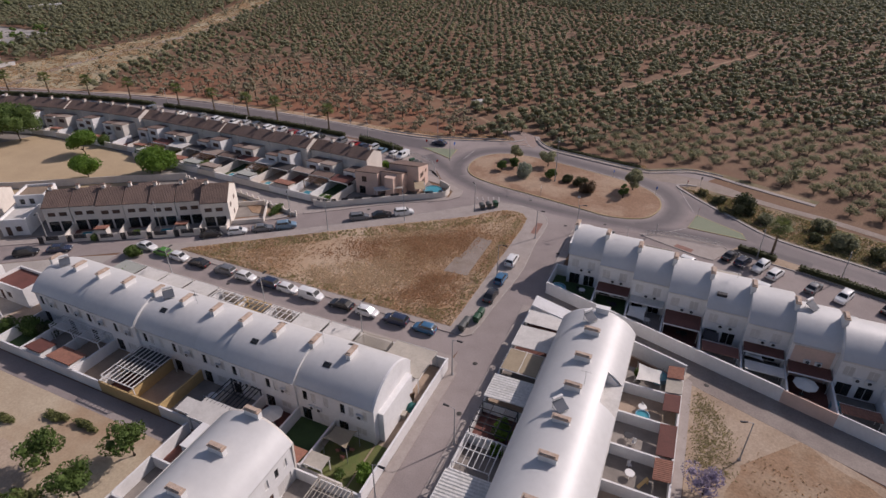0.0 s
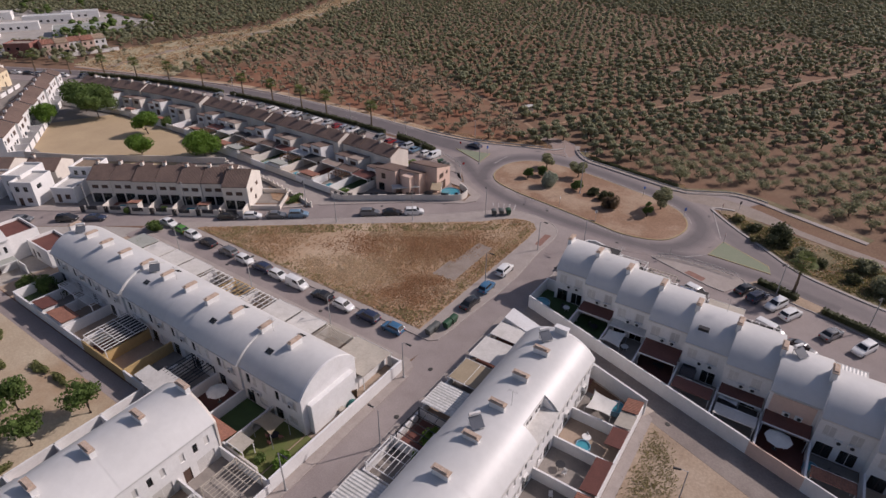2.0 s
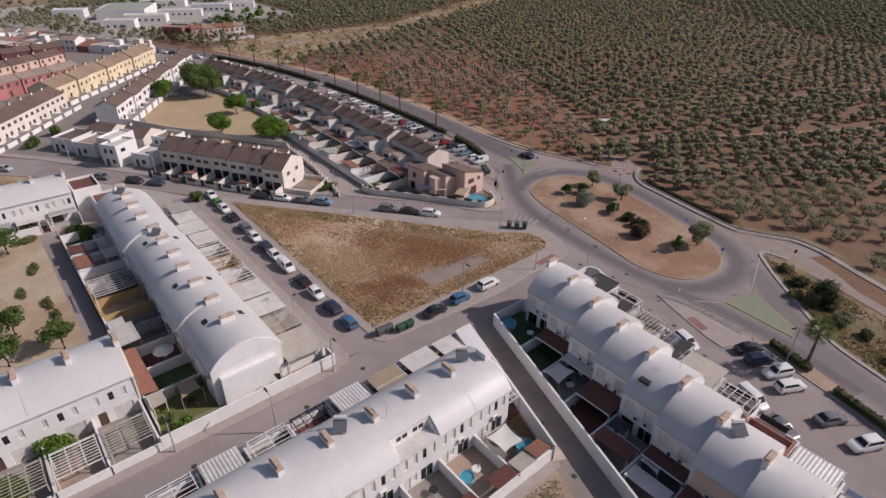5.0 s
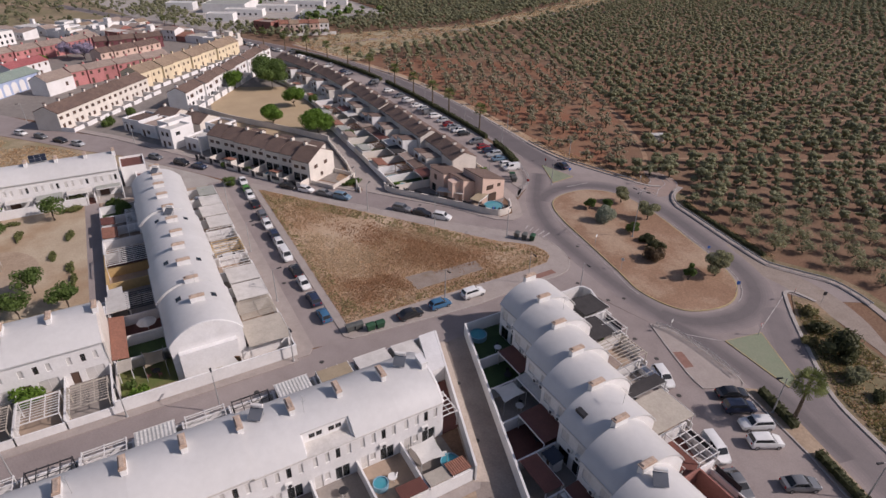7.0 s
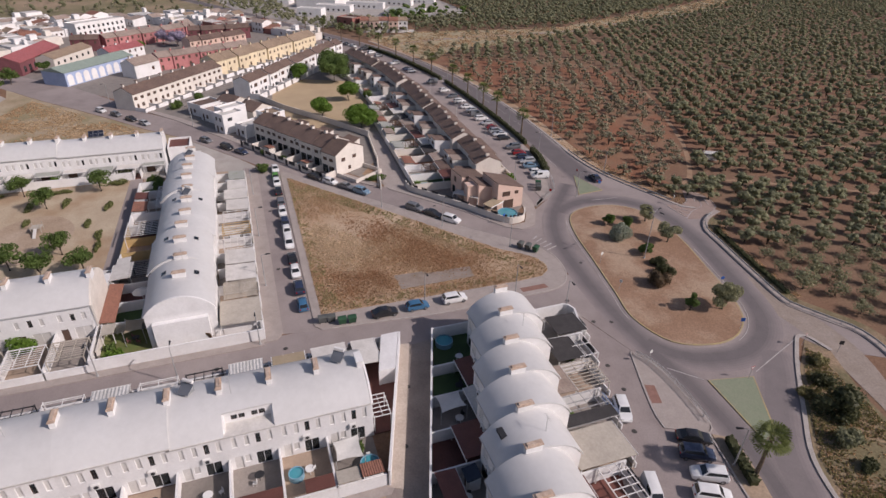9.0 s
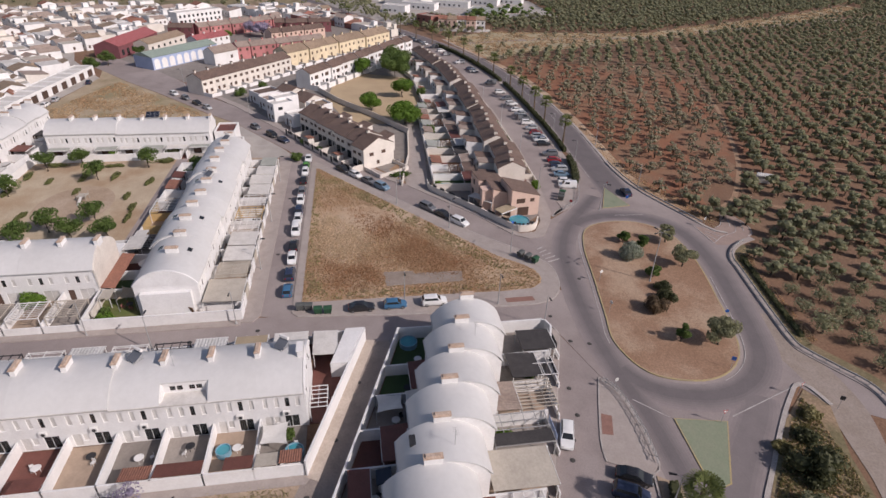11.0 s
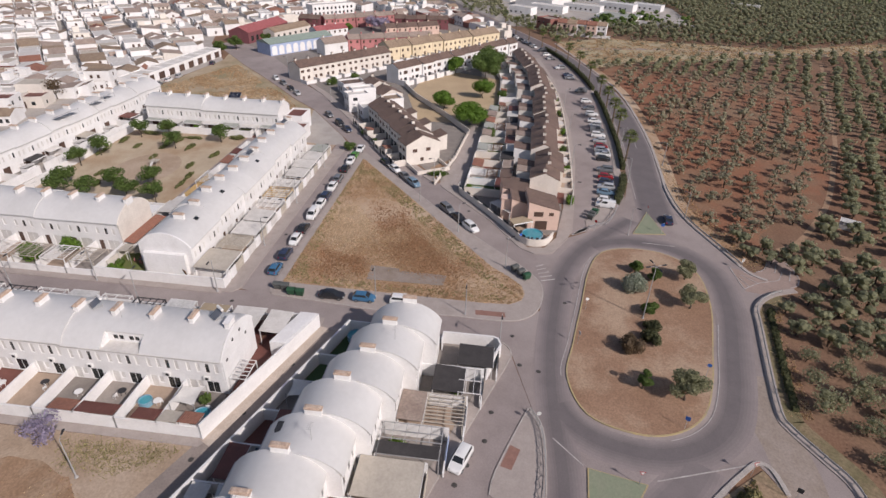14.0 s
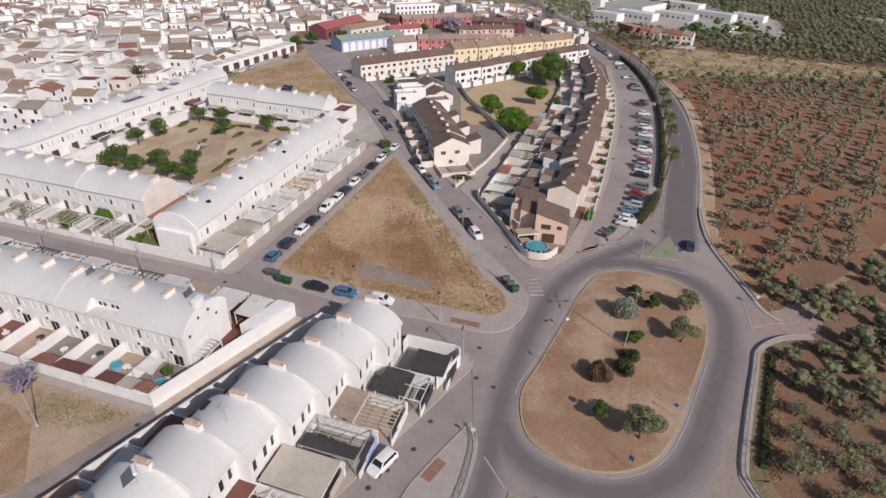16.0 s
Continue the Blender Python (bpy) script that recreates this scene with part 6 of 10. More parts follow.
FLOORS_A = [TURF, PATIO_GREY, PATIO_TAN, PATIO_TAN, MAROON, PATIO_TAN, PATIO_GREY, PATIO_GREY, MAROON, TURF, LAWN]
for i in range(11):
    m = rear_a(i)
    if i < 10:
        garden_wall(m, WA, 7.6, 1.9, left=True, right=i == 0, mat=WHITE if i not in (4, 5) else YELLOW)
        patio(m, WA, 7.4, FLOORS_A[i], "paved or turfed rear garden floor")
garden_wall(rear_a(10), WA, 7.6, 1.5, left=False, right=True, mat=BEIGE, label="low beige garden wall beside the lawn")
patio(rear_a(10), WA, 7.4, LAWN, "small lawn in a corner garden")
pergola(rear_a(4) @ pose(-1.0, 0.3, 0.1), 6.2, 7.0, 2.7, 9, WHITE_METAL, "thin white metal pergola over a dark shade roof", 2)
solid("shade_mat", Shape().box(-0.8, 5.0, 0.4, 4.6, 2.74, 2.78), DARK_SHADE, "black shade mat under a pergola frame", "shade mat", m=rear_a(4))
pergola(rear_a(7) @ pose(0.2, 0.3, 0.1), 5.2, 4.6, 2.6, 9, DARK_METAL, "dark metal pergola over a shaded patio", 1)
pergola(rear_a(1) @ pose(0.2, 0.2, 0.1), 5.2, 2.6, 2.7, 10, WHITE, "white masonry pergola with slots against the house", 1)
pergola(rear_a(2) @ pose(0.2, 0.2, 0.1), 5.2, 2.6, 2.7, 10, WHITE, "white masonry pergola with slots against the house", 1)
shed(rear_a(1) @ pose(1.0, 5.0, 0.1), 3.2, 2.4, 2.1, WHITE, MAROON, "white garden store with maroon tiled roof")
shed(rear_a(2) @ pose(0.5, 4.8, 0.1), 4.6, 2.6, 2.0, WHITE, TERRACOTTA, "white garden store with worn terracotta roof")
canopy(rear_a(6) @ pose(0.3, 5.2, 0.1), 2.4, 2.2, 2.4, FLAT_WHITE, "white lean-to roof over a garden store")
canopy(rear_a(7) @ pose(0.6, 4.4, 0.1), 5.2, 3.4, 2.6, FLAT_WHITE, "white flat roof over a garden room")
solid("tile_coping", Shape().side_prism([(5.6, 2.0), (7.75, 2.3), (7.75, 2.42), (5.6, 2.12)], 0, 11.2), TERRACOTTA, "terracotta tiled roof of a lean-to along the wall", "roof", "structure", m=pose(-33.6, 41.0, 0, 0, 0, 180))
parasol(rear_a(8) @ pose(2.4, 2.6, 0.13), 1.5, 2.5, CLOTH, "open white garden parasol")
sail(rear_a(10) @ pose(1.6, 1.2, 0.1), 3.2, 2.6, 2.6, CLOTH_BEIGE, "beige shade sail over a seating corner")
canopy(rear_a(10) @ pose(2.8, 5.4, 0.1), 2.6, 1.9, 1.9, FLAT_BEIGE, "beige mat roof over a lean-to")
table_set(rear_a(6) @ pose(1.6, 2.4, 0.13), WHITE_METAL, "round white garden table")
for dx, dy in ((0.9, 2.2), (2.3, 2.9)):
    chair(rear_a(6) @ pose(dx, dy, 0.13), WHITE_METAL, "white plastic garden chair")
table_set(rear_a(10) @ pose(2.6, 2.6, 0.13), DARK_METAL, "dark round garden table")
for dx, dy in ((1.9, 2.2), (3.4, 3.0), (2.4, 3.6)):
    chair(rear_a(10) @ pose(dx, dy, 0.13), BRICK_RED, "dark red garden chair")

# street side of the first terrace (house at y = 50.6, street wall at y = 57.3)
def front_a(i):
    return pose(-89.8 + WA * i, 50.6, 0)


for i in range(11):
    m = front_a(i)
    garden_wall(m, WA, 6.7, 2.0, far=False, left=True, right=i == 10)
    patio(m, WA, 6.6, PATIO_GREY if i % 3 else PATIO_TAN, "paved forecourt of a terraced house")
    gate(m @ pose(0.35, 6.55, 0.05), 3.2, 1.95, SHUTTER if i % 2 else FLAT_BEIGE, "pale slatted garage gate in a white wall")
    solid("garden_wall", Shape().box(3.65, WA - 0.1, 6.5, 6.7, 0, 2.1).box(0.09, 0.3, 6.5, 6.7, 0, 2.1), WHITE, "white street wall beside a garage gate", "wall", "structure", m=m)
canopy(front_a(0) @ pose(0.2, 2.8, 0), 5.2, 3.7, 2.5, FLAT_GREY, "grey-green flat garage roof")
canopy(front_a(1) @ pose(0.2, 2.4, 0), 5.2, 4.1, 2.5, FLAT_WHITE, "pale flat garage roof")
canopy(front_a(2) @ pose(0.2, 1.6, 0), 5.2, 4.9, 2.6, FLAT_WHITE, "pale flat garage roof")
canopy(front_a(3) @ pose(0.2, 2.0, 0), 5.2, 4.5, 2.6, FLAT_WHITE, "pale flat garage roof")
pergola(front_a(4) @ pose(0.2, 1.2, 0), 5.2, 5.2, 2.5, 5, WHITE_METAL, "white metal pergola over a parking space", 3)
pergola(front_a(5) @ pose(0.2, 1.0, 0), 5.2, 5.4, 2.5, 6, YELLOW, "yellow-painted pergola over a parking space", 3)
pergola(front_a(6) @ pose(0.2, 1.2, 0), 5.2, 5.2, 2.5, 6, WHITE_METAL, "white metal pergola over a planted forecourt", 3)
canopy(front_a(7) @ pose(0.2, 1.4, 0), 5.2, 5.1, 2.6, FLAT_WHITE, "pale flat garage roof")
canopy(front_a(8) @ pose(0.2, 1.4, 0), 5.2, 5.1, 2.6, FLAT_WHITE, "pale flat garage roof")
pergola(front_a(9) @ pose(0.2, 1.0, 0), 5.2, 5.4, 2.6, 17, FLAT_BEIGE, "beige pergola with close slats", 1)
canopy(front_a(10) @ pose(0.3, 0.4, 0), 6.6, 6.2, 2.7, FLAT_BEIGE, "large beige flat garage roof at the street corner")
# long white wall along the street, round the corner plot
corner_wall = Shape().box(-25.0, -24.8, 33.0, 57.3, 0, 2.05).box(-25.05, -24.75, 33.0, 57.35, 2.05, 2.12).box(-27.3, -25.0, 57.1, 57.3, 0, 2.05)
solid("garden_wall", corner_wall, WHITE, "long white rendered wall along the street", "wall", "structure")
patio(pose(-27.4, 41.0, 0), 2.4, 15.8, PATIO_TAN, "paved side passage beside the gable")
solid("lawn", Shape().box(-27.5, -25.0, 33.4, 41, 0, 0.14), LAWN, "small patchy lawn in the corner garden", "lawn", "structure")
solid("tarpaulin", Shape().lathe([(0.9, 0.13), (0.8, 0.5), (0.4, 0.85), (0.02, 0.95)], 10), TEAL, "crumpled teal tarpaulin over stored things", "tarpaulin", m=pose(-26.2, 48.2, 0))
solid("stacked_boards", Shape().box(-0.5, 0.5, -0.06, 0.06, 0, 1.9), WOOD, "weathered boards leaning on the gable", "boards", m=pose(-26.9, 49.2, 0.12, 12, 0, 60))
solid("storage_crate", Shape().box(-0.45, 0.45, -0.4, 0.4, 0, 0.7).box(-0.5, 0.5, -0.45, 0.45, 0.7, 0.78), FLAT_BEIGE, "pale storage crate beside the gable", "crate", m=pose(-26.6, 46.4, 0.13))

# gardens of the long terrace: rear at x = -1 out to 6.7, street side x = -10.8 to -15.3
def rear_b(i):
    return pose(-1.0, 68.8 - WB * i, 0, 0, 0, -90)


FLOORS_B = [PATIO_GREY, PATIO_TAN, PATIO_GREY, PATIO_GREY, PATIO_TAN, MAROON, PATIO_TAN, TURF, PATIO_GREY, PATIO_TAN, MAROON, PATIO_GREY, PATIO_TAN]
for i in range(13):
    m = rear_b(i)
    garden_wall(m, WB, 7.7, 1.9, left=i > 0, right=i == 12)
    patio(m, WB, 7.5, FLOORS_B[i], "paved rear courtyard of a terraced house")
    if i not in (0, 4):
        solid("tile_roof", Shape().add([(0.15, 5.6, 2.05), (WB * (0.6 if i % 2 else 0.95), 5.6, 2.05), (WB * (0.6 if i % 2 else 0.95), 7.6, 2.35), (0.15, 7.6, 2.35), (0.15, 5.6, 1.93), (WB * (0.6 if i % 2 else 0.95), 5.6, 1.93), (WB * (0.6 if i % 2 else 0.95), 7.6, 2.2), (0.15, 7.6, 2.2)],
                                       [(0, 1, 2, 3), (7, 6, 5, 4), (4, 5, 1, 0), (5, 6, 2, 1), (6, 7, 3, 2), (7, 4, 0, 3)]), MAROON if i % 3 else TERRACOTTA, "maroon tiled lean-to roof at the rear wall", "roof", "structure", m=m)
    chair(m @ pose(1.2 + i % 3, 3.0, 0.13, 0, 0, 40 * i), WHITE_METAL, "white plastic garden chair")
    table_set(m @ pose(2.6, 2.2 + (i % 2), 0.13), WHITE_METAL if i % 2 else DARK_METAL, "small round courtyard table")
sail(rear_b(0) @ pose(2.0, 1.6, 0.1), 3.2, 3.2, 2.5, CLOTH, "white shade sail stretched over a courtyard")
round_pool(rear_b(0) @ pose(1.3, 4.6, 0.13), 1.15, "small round blue garden pool")
shed(rear_b(0) @ pose(0.3, 5.7, 0.1), 2.3, 1.9, 2.0, WHITE, TERRACOTTA, "white corner store with terracotta roof")
shed(rear_b(0) @ pose(3.0, 5.7, 0.1), 2.4, 1.9, 1.8, WHITE, FLAT_BEIGE, "white corner store with flat roof")
round_pool(rear_b(1) @ pose(4.2, 3.4, 0.13), 0.9, "small deflated paddling pool on tan paving")
for i, col in ((3, YELLOW), (5, GREEN_PAINT)):
    solid("toy_slide", Shape().add([(0, 0, 0.05), (0.4, 0, 0.05), (0.4, 1.3, 0.9), (0, 1.3, 0.9), (0, 0, 0), (0.4, 0, 0), (0.4, 1.3, 0.8), (0, 1.3, 0.8)], [(0, 1, 2, 3), (7, 6, 5, 4), (4, 5, 1, 0), (5, 6, 2, 1), (6, 7, 3, 2), (7, 4, 0, 3)])
          .box(0, 0.4, 1.3, 1.36, 0, 0.95), col, "small plastic toy slide in a courtyard", "toy", m=rear_b(i) @ pose(3.6, 4.2, 0.13, 0, 0, 50))


def front_b(i):
    return pose(-10.8, 68.8 - WB * i - WB, 0, 0, 0, 90)


KINDS_B = ["flat", "mat", "sheet", "green", "pergola", "sheet", "pergola", "green", "pergola", "sheet", "green", "pergola", "sheet"]
for i, k in enumerate(KINDS_B):
    m = front_b(i)
    garden_wall(m, WB, 6.7, 1.8, left=True, right=False, far_h=1.3, label="white front garden wall with railing")
    patio(m, WB, 6.5, (MAROON, PATIO_GREY, PATIO_TAN)[i % 3], "tiled front yard of a terraced house")
    if k == "flat":
        canopy(m @ pose(0.3, 0.9, 0), 5.0, 5.5, 2.6, FLAT_WHITE, "pale flat canopy over a front yard", group="front canopies")
    elif k == "mat":
        pergola(m @ pose(0.3, 1.0, 0), 4.9, 5.4, 2.5, 4, WHITE_METAL, "white frame carrying a beige shade mat", 1)
        solid("shade_mat", Shape().box(0.5, 5.0, 1.2, 6.2, 2.745, 2.79), CLOTH_BEIGE, "beige shade mat on a white frame", "shade mat", m=m)
    elif k == "sheet":
        canopy(m @ pose(0.3, 0.9, 0), 4.6, 5.6, 2.6, SHEET_WHITE, "white corrugated sheet canopy", group="front canopies")
    elif k == "pergola":
        pergola(m @ pose(0.3, 1.6, 0), 4.9, 4.8, 2.5, 3, WHITE_METAL, "white metal slatted pergola over a car space", 6)
    else:
        pergola(m @ pose(0.3, 1.4, 0), 4.9, 5.0, 2.4, 5, DARK_METAL, "dark metal pergola over a planted yard", 2)
# corner plot of the long terrace
long_wall = Shape()
ribbon(long_wall, [(-17.2, 76.9), (6.9, 69.1)], 0.1, -0.1, 0, 2.6)
ribbon(long_wall, [(-17.2, 76.9), (6.9, 69.1)], 0.14, -0.14, 2.6, 2.68)
ribbon(long_wall, [(-17.3, 68.9), (-17.3, 76.7)], 0.1, -0.1, 0, 2.2)
solid("garden_wall", long_wall, WHITE, "long tall white wall beside the narrow alley", "wall", "structure")
solid("patio", Shape().prism([(-17.2, 69.1), (-1.1, 69.1), (-1.1, 71.6), (-17.2, 76.6)], -0.1, 0.13), MAROON, "maroon tiled side yard of the end house", "patio", "structure")
solid("garden_store", Shape().prism([(-17.2, 74.0), (-9.5, 71.8), (-9.5, 74.2), (-17.2, 76.7)], 0.0, 2.75), WHITE, "low white store with flat roof along the wall", "shed")
pergola(pose(-5.4, 69.2, 0, 0, 0, 0), 4.0, 2.4, 2.5, 6, WHITE_METAL, "white open pergola over the side yard", 1)
canopy(pose(-17.1, 69.2, 0, 0, 0, 0), 5.4, 3.6, 2.5, FLAT_WHITE, "pale flat canopy at the street corner", group="front canopies")

# gardens of the stepped terrace
def c_at(i):
    return pose(-14.5 + WC * i, 87.1 - 1.8 * i, 0)


C_BACK = [TURF, TURF, PATIO_GREY, MAROON, PATIO_GREY, PATIO_GREY, MAROON, PATIO_GREY, PATIO_TAN, TURF, PATIO_TAN, MAROON, PATIO_TAN]
for i in range(13):
    m = c_at(i) @ pose(WC, 0, 0, 0, 0, 180)
    depth = 5.75 + 0.12 * i
    if i:
        s = Shape().box(WC - 0.09, WC + 0.09, 0.01, depth, 0, 2.0).box(WC - 0.12, WC + 0.12, 0.01, depth, 2.0, 2.06)
        solid("garden_wall", s, WHITE, "white dividing wall between rear gardens", "wall", "structure", m=m)
    solid("patio", Shape().prism([(0.1, 0.02), (WC - 0.1, 0.02), (WC - 0.1, depth - 0.2), (0.1, depth + 1.6)], -0.1, 0.13), C_BACK[i], "rear garden floor of turf or paving", "patio", "structure", m=m)
back_wall = Shape()
ribbon(back_wall, [(-16.9, 82.1), (19.2, 70.0)], 0.1, -0.1, 0, 2.3)
ribbon(back_wall, [(-16.9, 82.1), (19.2, 70.0)], 0.14, -0.14, 2.3, 2.38)
ribbon(back_wall, [(25.4, 67.92), (62, 55.65)], 0.1, -0.1, 0, 2.3)
solid("garden_wall", ribbon(Shape(), [(19.2, 70.0), (25.4, 67.92)], 0.1, -0.1, 0, 2.2), PINK, "salmon-painted stretch of rear wall along the alley", "wall", "structure")
ribbon(back_wall, [(-16.8, 82.2), (-16.7, 88.8)], 0.1, -0.1, 0, 2.3)
ribbon(back_wall, [(-16.6, 88.7), (-14.55, 88.7)], 0.1, -0.1, 0, 2.3)
solid("patio", Shape().prism([(-16.7, 82.15), (-14.41, 81.4), (-14.41, 86.4), (-14.55, 88.6), (-16.6, 88.6)], -0.1, 0.126), TURF, "turf at the side of the end house", "patio", "structure")
solid("garden_wall", back_wall, WHITE, "long white rear wall along the alley", "wall", "structure")
round_pool(pose(-15.1, 83.5, 0.13), 1.35, "round above-ground garden pool")
round_pool(pose(26.0, 71.4, 0.13), 0.8, "small paddling pool on a dark patio")
for i, w, mat, lab in ((1, 2.6, MAROON, "maroon tiled lean-to roof at the house"), (2, 1.6, FLAT_WHITE, "pale lean-to roof at the house"), (3, 3.6, MAROON, "maroon tiled lean-to roof at the house"), (5, 2.0, MAROON, "maroon tiled lean-to roof at the house"), (6, 2.4, MAROON, "maroon tiled porch roof")):
    canopy(c_at(i) @ pose(WC, 0, 0, 0, 0, 180) @ pose(0.2, 0.02, 0), WC - 0.4, w, 2.5, mat, lab, 0.25, group="lean-to roofs")
sail(c_at(2) @ pose(0.3, -5.6, 0.1), 2.8, 3.4, 2.2, CLOTH, "white awning cloth over a rear garden")
sail(c_at(5) @ pose(0.4, -2.8, 0.1), 2.4, 2.4, 2.2, CLOTH, "white awning cloth over a rear garden")
canopy(c_at(5) @ pose(0.4, -5.9, 0.1), 5.0, 2.2, 2.1, FLAT_WHITE, "white flat roof over a rear store", group="lean-to roofs")
canopy(c_at(4) @ pose(0.3, -5.9, 0.1), 5.0, 2.6, 2.1, MAROON, "maroon tiled roof over a rear store", group="lean-to roofs")
shed(c_at(4) @ pose(0.6, -2.5, 0.1), 1.8, 1.6, 1.9, WHITE, SOLAR, "small white store with glazed lid")
parasol(c_at(6) @ pose(2.4, -3.6, 0.13), 1.6, 2.4, CLOTH, "open white garden parasol")
canopy(c_at(7) @ pose(0.4, -6.0, 0.1), 4.6, 2.0, 1.9, TERRACOTTA, "terracotta roof over a rear store", group="lean-to roofs")
for i in range(8):
    table_set(c_at(i) @ pose(3.4, -2.6 - 0.3 * (i % 3), 0.13), DARK_METAL if i % 2 else WHITE_METAL, "small round garden table")
    chair(c_at(i) @ pose(2.6, -2.4, 0.13, 0, 0, 60 * i), DARK_METAL, "dark metal garden chair")
for i in range(13):
    m = c_at(i) @ pose(0, DC, 0)
    depth = 9.1 - 0.1 * i
    s = Shape()
    if i:
        s.box(-0.1, 0.1, 0.01, depth, 0, 2.3).box(-0.13, 0.13, 0.01, depth, 2.3, 2.36)
    s.box(0.1, WC - 0.1, depth - 0.18, depth, 0, 1.0)
    solid("garden_wall", s, WHITE, "white wall between forecourts", "wall", "structure", m=m)
    solid("patio", Shape().box(0.1, WC - 0.1, 0.02, depth - 0.02, -0.1, 0.12), (PATIO_GREY, PATIO_GREY, PATIO_TAN, PATIO_GREY, PATIO_TAN, MAROON, MAROON)[i % 7], "paved forecourt facing the service street", "patio", "structure", m=m)
    gate(m @ pose(0.5, depth + 0.01, 0.05), 3.4, 1.9, (DARK_METAL, DARK_METAL, WHITE_METAL, BLUE_PAINT, FLAT_BEIGE)[i % 5], "metal slatted garage gate of a forecourt")
mc = [c_at(i) @ pose(0, DC, 0) for i in range(13)]
end_wall = ribbon(Shape(), [(-14.55, 97.2), (-16.3, 97.2), (-16.3, 105.0), (-15.9, 105.7), (-14.6, 106.15), (-8.95, 104.3)], 0.11, -0.11, 0, 2.3)
ribbon(end_wall, [(-14.55, 97.2), (-16.3, 97.2), (-16.3, 105.0), (-15.9, 105.7), (-14.6, 106.15), (-8.95, 104.3)], 0.15, -0.15, 2.3, 2.37)
solid("garden_wall", end_wall, WHITE, "white corner wall of the end plot", "wall", "structure")
solid("patio", Shape().prism([(-16.2, 97.3), (-14.41, 97.3), (-14.41, 105.9), (-15.8, 105.5), (-16.2, 104.9)], -0.1, 0.118), PATIO_GREY, "paved side strip of the end plot", "patio", "structure")
canopy(mc[0] @ pose(0.9, 3.2, 0), 4.5, 5.2, 2.4, DARK_SHADE, "black shade-mesh roof over a parking space", group="forecourt roofs")
canopy(mc[1] @ pose(0.3, 2.0, 0), 5.0, 4.4, 2.5, DARK_SHADE, "dark grey panel roof over a forecourt", group="forecourt roofs")
pergola(mc[1] @ pose(0.3, 5.6, 0), 5.0, 3.2, 2.4, 3, WHITE_METAL, "white metal frame over the gate", 2)
canopy(mc[2] @ pose(0.2, 0.1, 0), 5.2, 3.4, 2.6, GREY_TILE, "brown boarded terrace roof", group="forecourt roofs")
pergola(mc[2] @ pose(0.2, 3.5, 0), 5.2, 5.2, 2.5, 9, FLAT_BEIGE, "weathered open pergola with torn shading", 2)
pergola(mc[3] @ pose(0.2, 0.4, 0), 5.2, 7.8, 2.5, 5, GREY_METAL, "grey metal pergola above potted plants", 4)
solid("shade_mat", Shape().box(3.4, 5.3, 0.6, 8.0, 2.812, 2.85), DARK_SHADE, "dark shade mat along a pergola edge", "shade mat", m=mc[3])
canopy(mc[4] @ pose(0.1, 0.6, 0), 5.5, 7.8, 2.6, FLAT_BEIGE, "large beige flat garage roof", group="forecourt roofs")
pergola(mc[5] @ pose(0.2, 4.4, 0), 5.2, 3.6, 2.5, 6, WHITE_METAL, "white metal pergola over a maroon forecourt", 2)
canopy(mc[5] @ pose(0.3, 0.3, 0), 4.6, 2.2, 2.4, MAROON, "maroon tiled porch roof", group="forecourt roofs")
solid("terrace_wall", Shape().box(0.1, 0.3, 0, 5.6, 0, 2.9).box(5.3, 5.5, 0, 5.6, 0, 2.9).box(0.3, 5.3, 5.4, 5.6, 0, 2.9), BRICK_RED, "brick-red terrace walls of a forecourt", "wall", "structure", m=mc[6])
canopy(mc[7] @ pose(0.2, 0.8, 0), 5.2, 7.0, 2.5, SHEET_WHITE, "pale corrugated garage roof", group="forecourt roofs")
solid("lawn", Shape().box(0.2, 5.4, 0.4, 5.0, 0.1, 0.16), LAWN, "small bright lawn in a forecourt", "lawn", "structure", m=mc[8])
for i in range(8, 13):
    canopy(mc[i] @ pose(0.3, 1.4 if i > 8 else 4.4, 0), 5.0, 4.0 if i > 8 else 1.6, 2.5, FLAT_BEIGE if i % 2 else FLAT_WHITE, "pale flat garage roof", group="forecourt roofs")

# plots of the terrace west of the street
for i in range(11):
    m = pose(-33.7, 32.9 - 5.6 * i, 0, 0, 0, -90)
    garden_wall(m, 5.6, 8.9, 1.8, left=True, far_h=1.3, label="white front garden wall of a terraced plot")
    patio(m, 5.6, 8.7, PATIO_TAN if i % 2 else PATIO_GREY, "paved front yard of a terraced house")
    pergola(m @ pose(0.3, 3.6, 0), 4.9, 4.6, 2.5, 4, WHITE_METAL if i % 2 else FLAT_BEIGE, "pale slatted pergola over a front yard", 8)
    mb = pose(-43.5, 32.9 - 5.6 * i - 5.6, 0, 0, 0, 90)
    garden_wall(mb, 5.6, 7.0, 1.9, left=True, label="white rear garden wall towards the park")
    patio(mb, 5.6, 6.8, PATIO_GREY if i % 2 else MAROON, "paved rear yard towards the park")
solid("garden_room", Shape().box(-47.6, -44.2, 29.4, 33.0, 0, 2.8).box(-47.7, -44.1, 29.3, 33.1, 2.8, 2.95), WHITE, "white flat-roofed garden room at the alley", "shed")
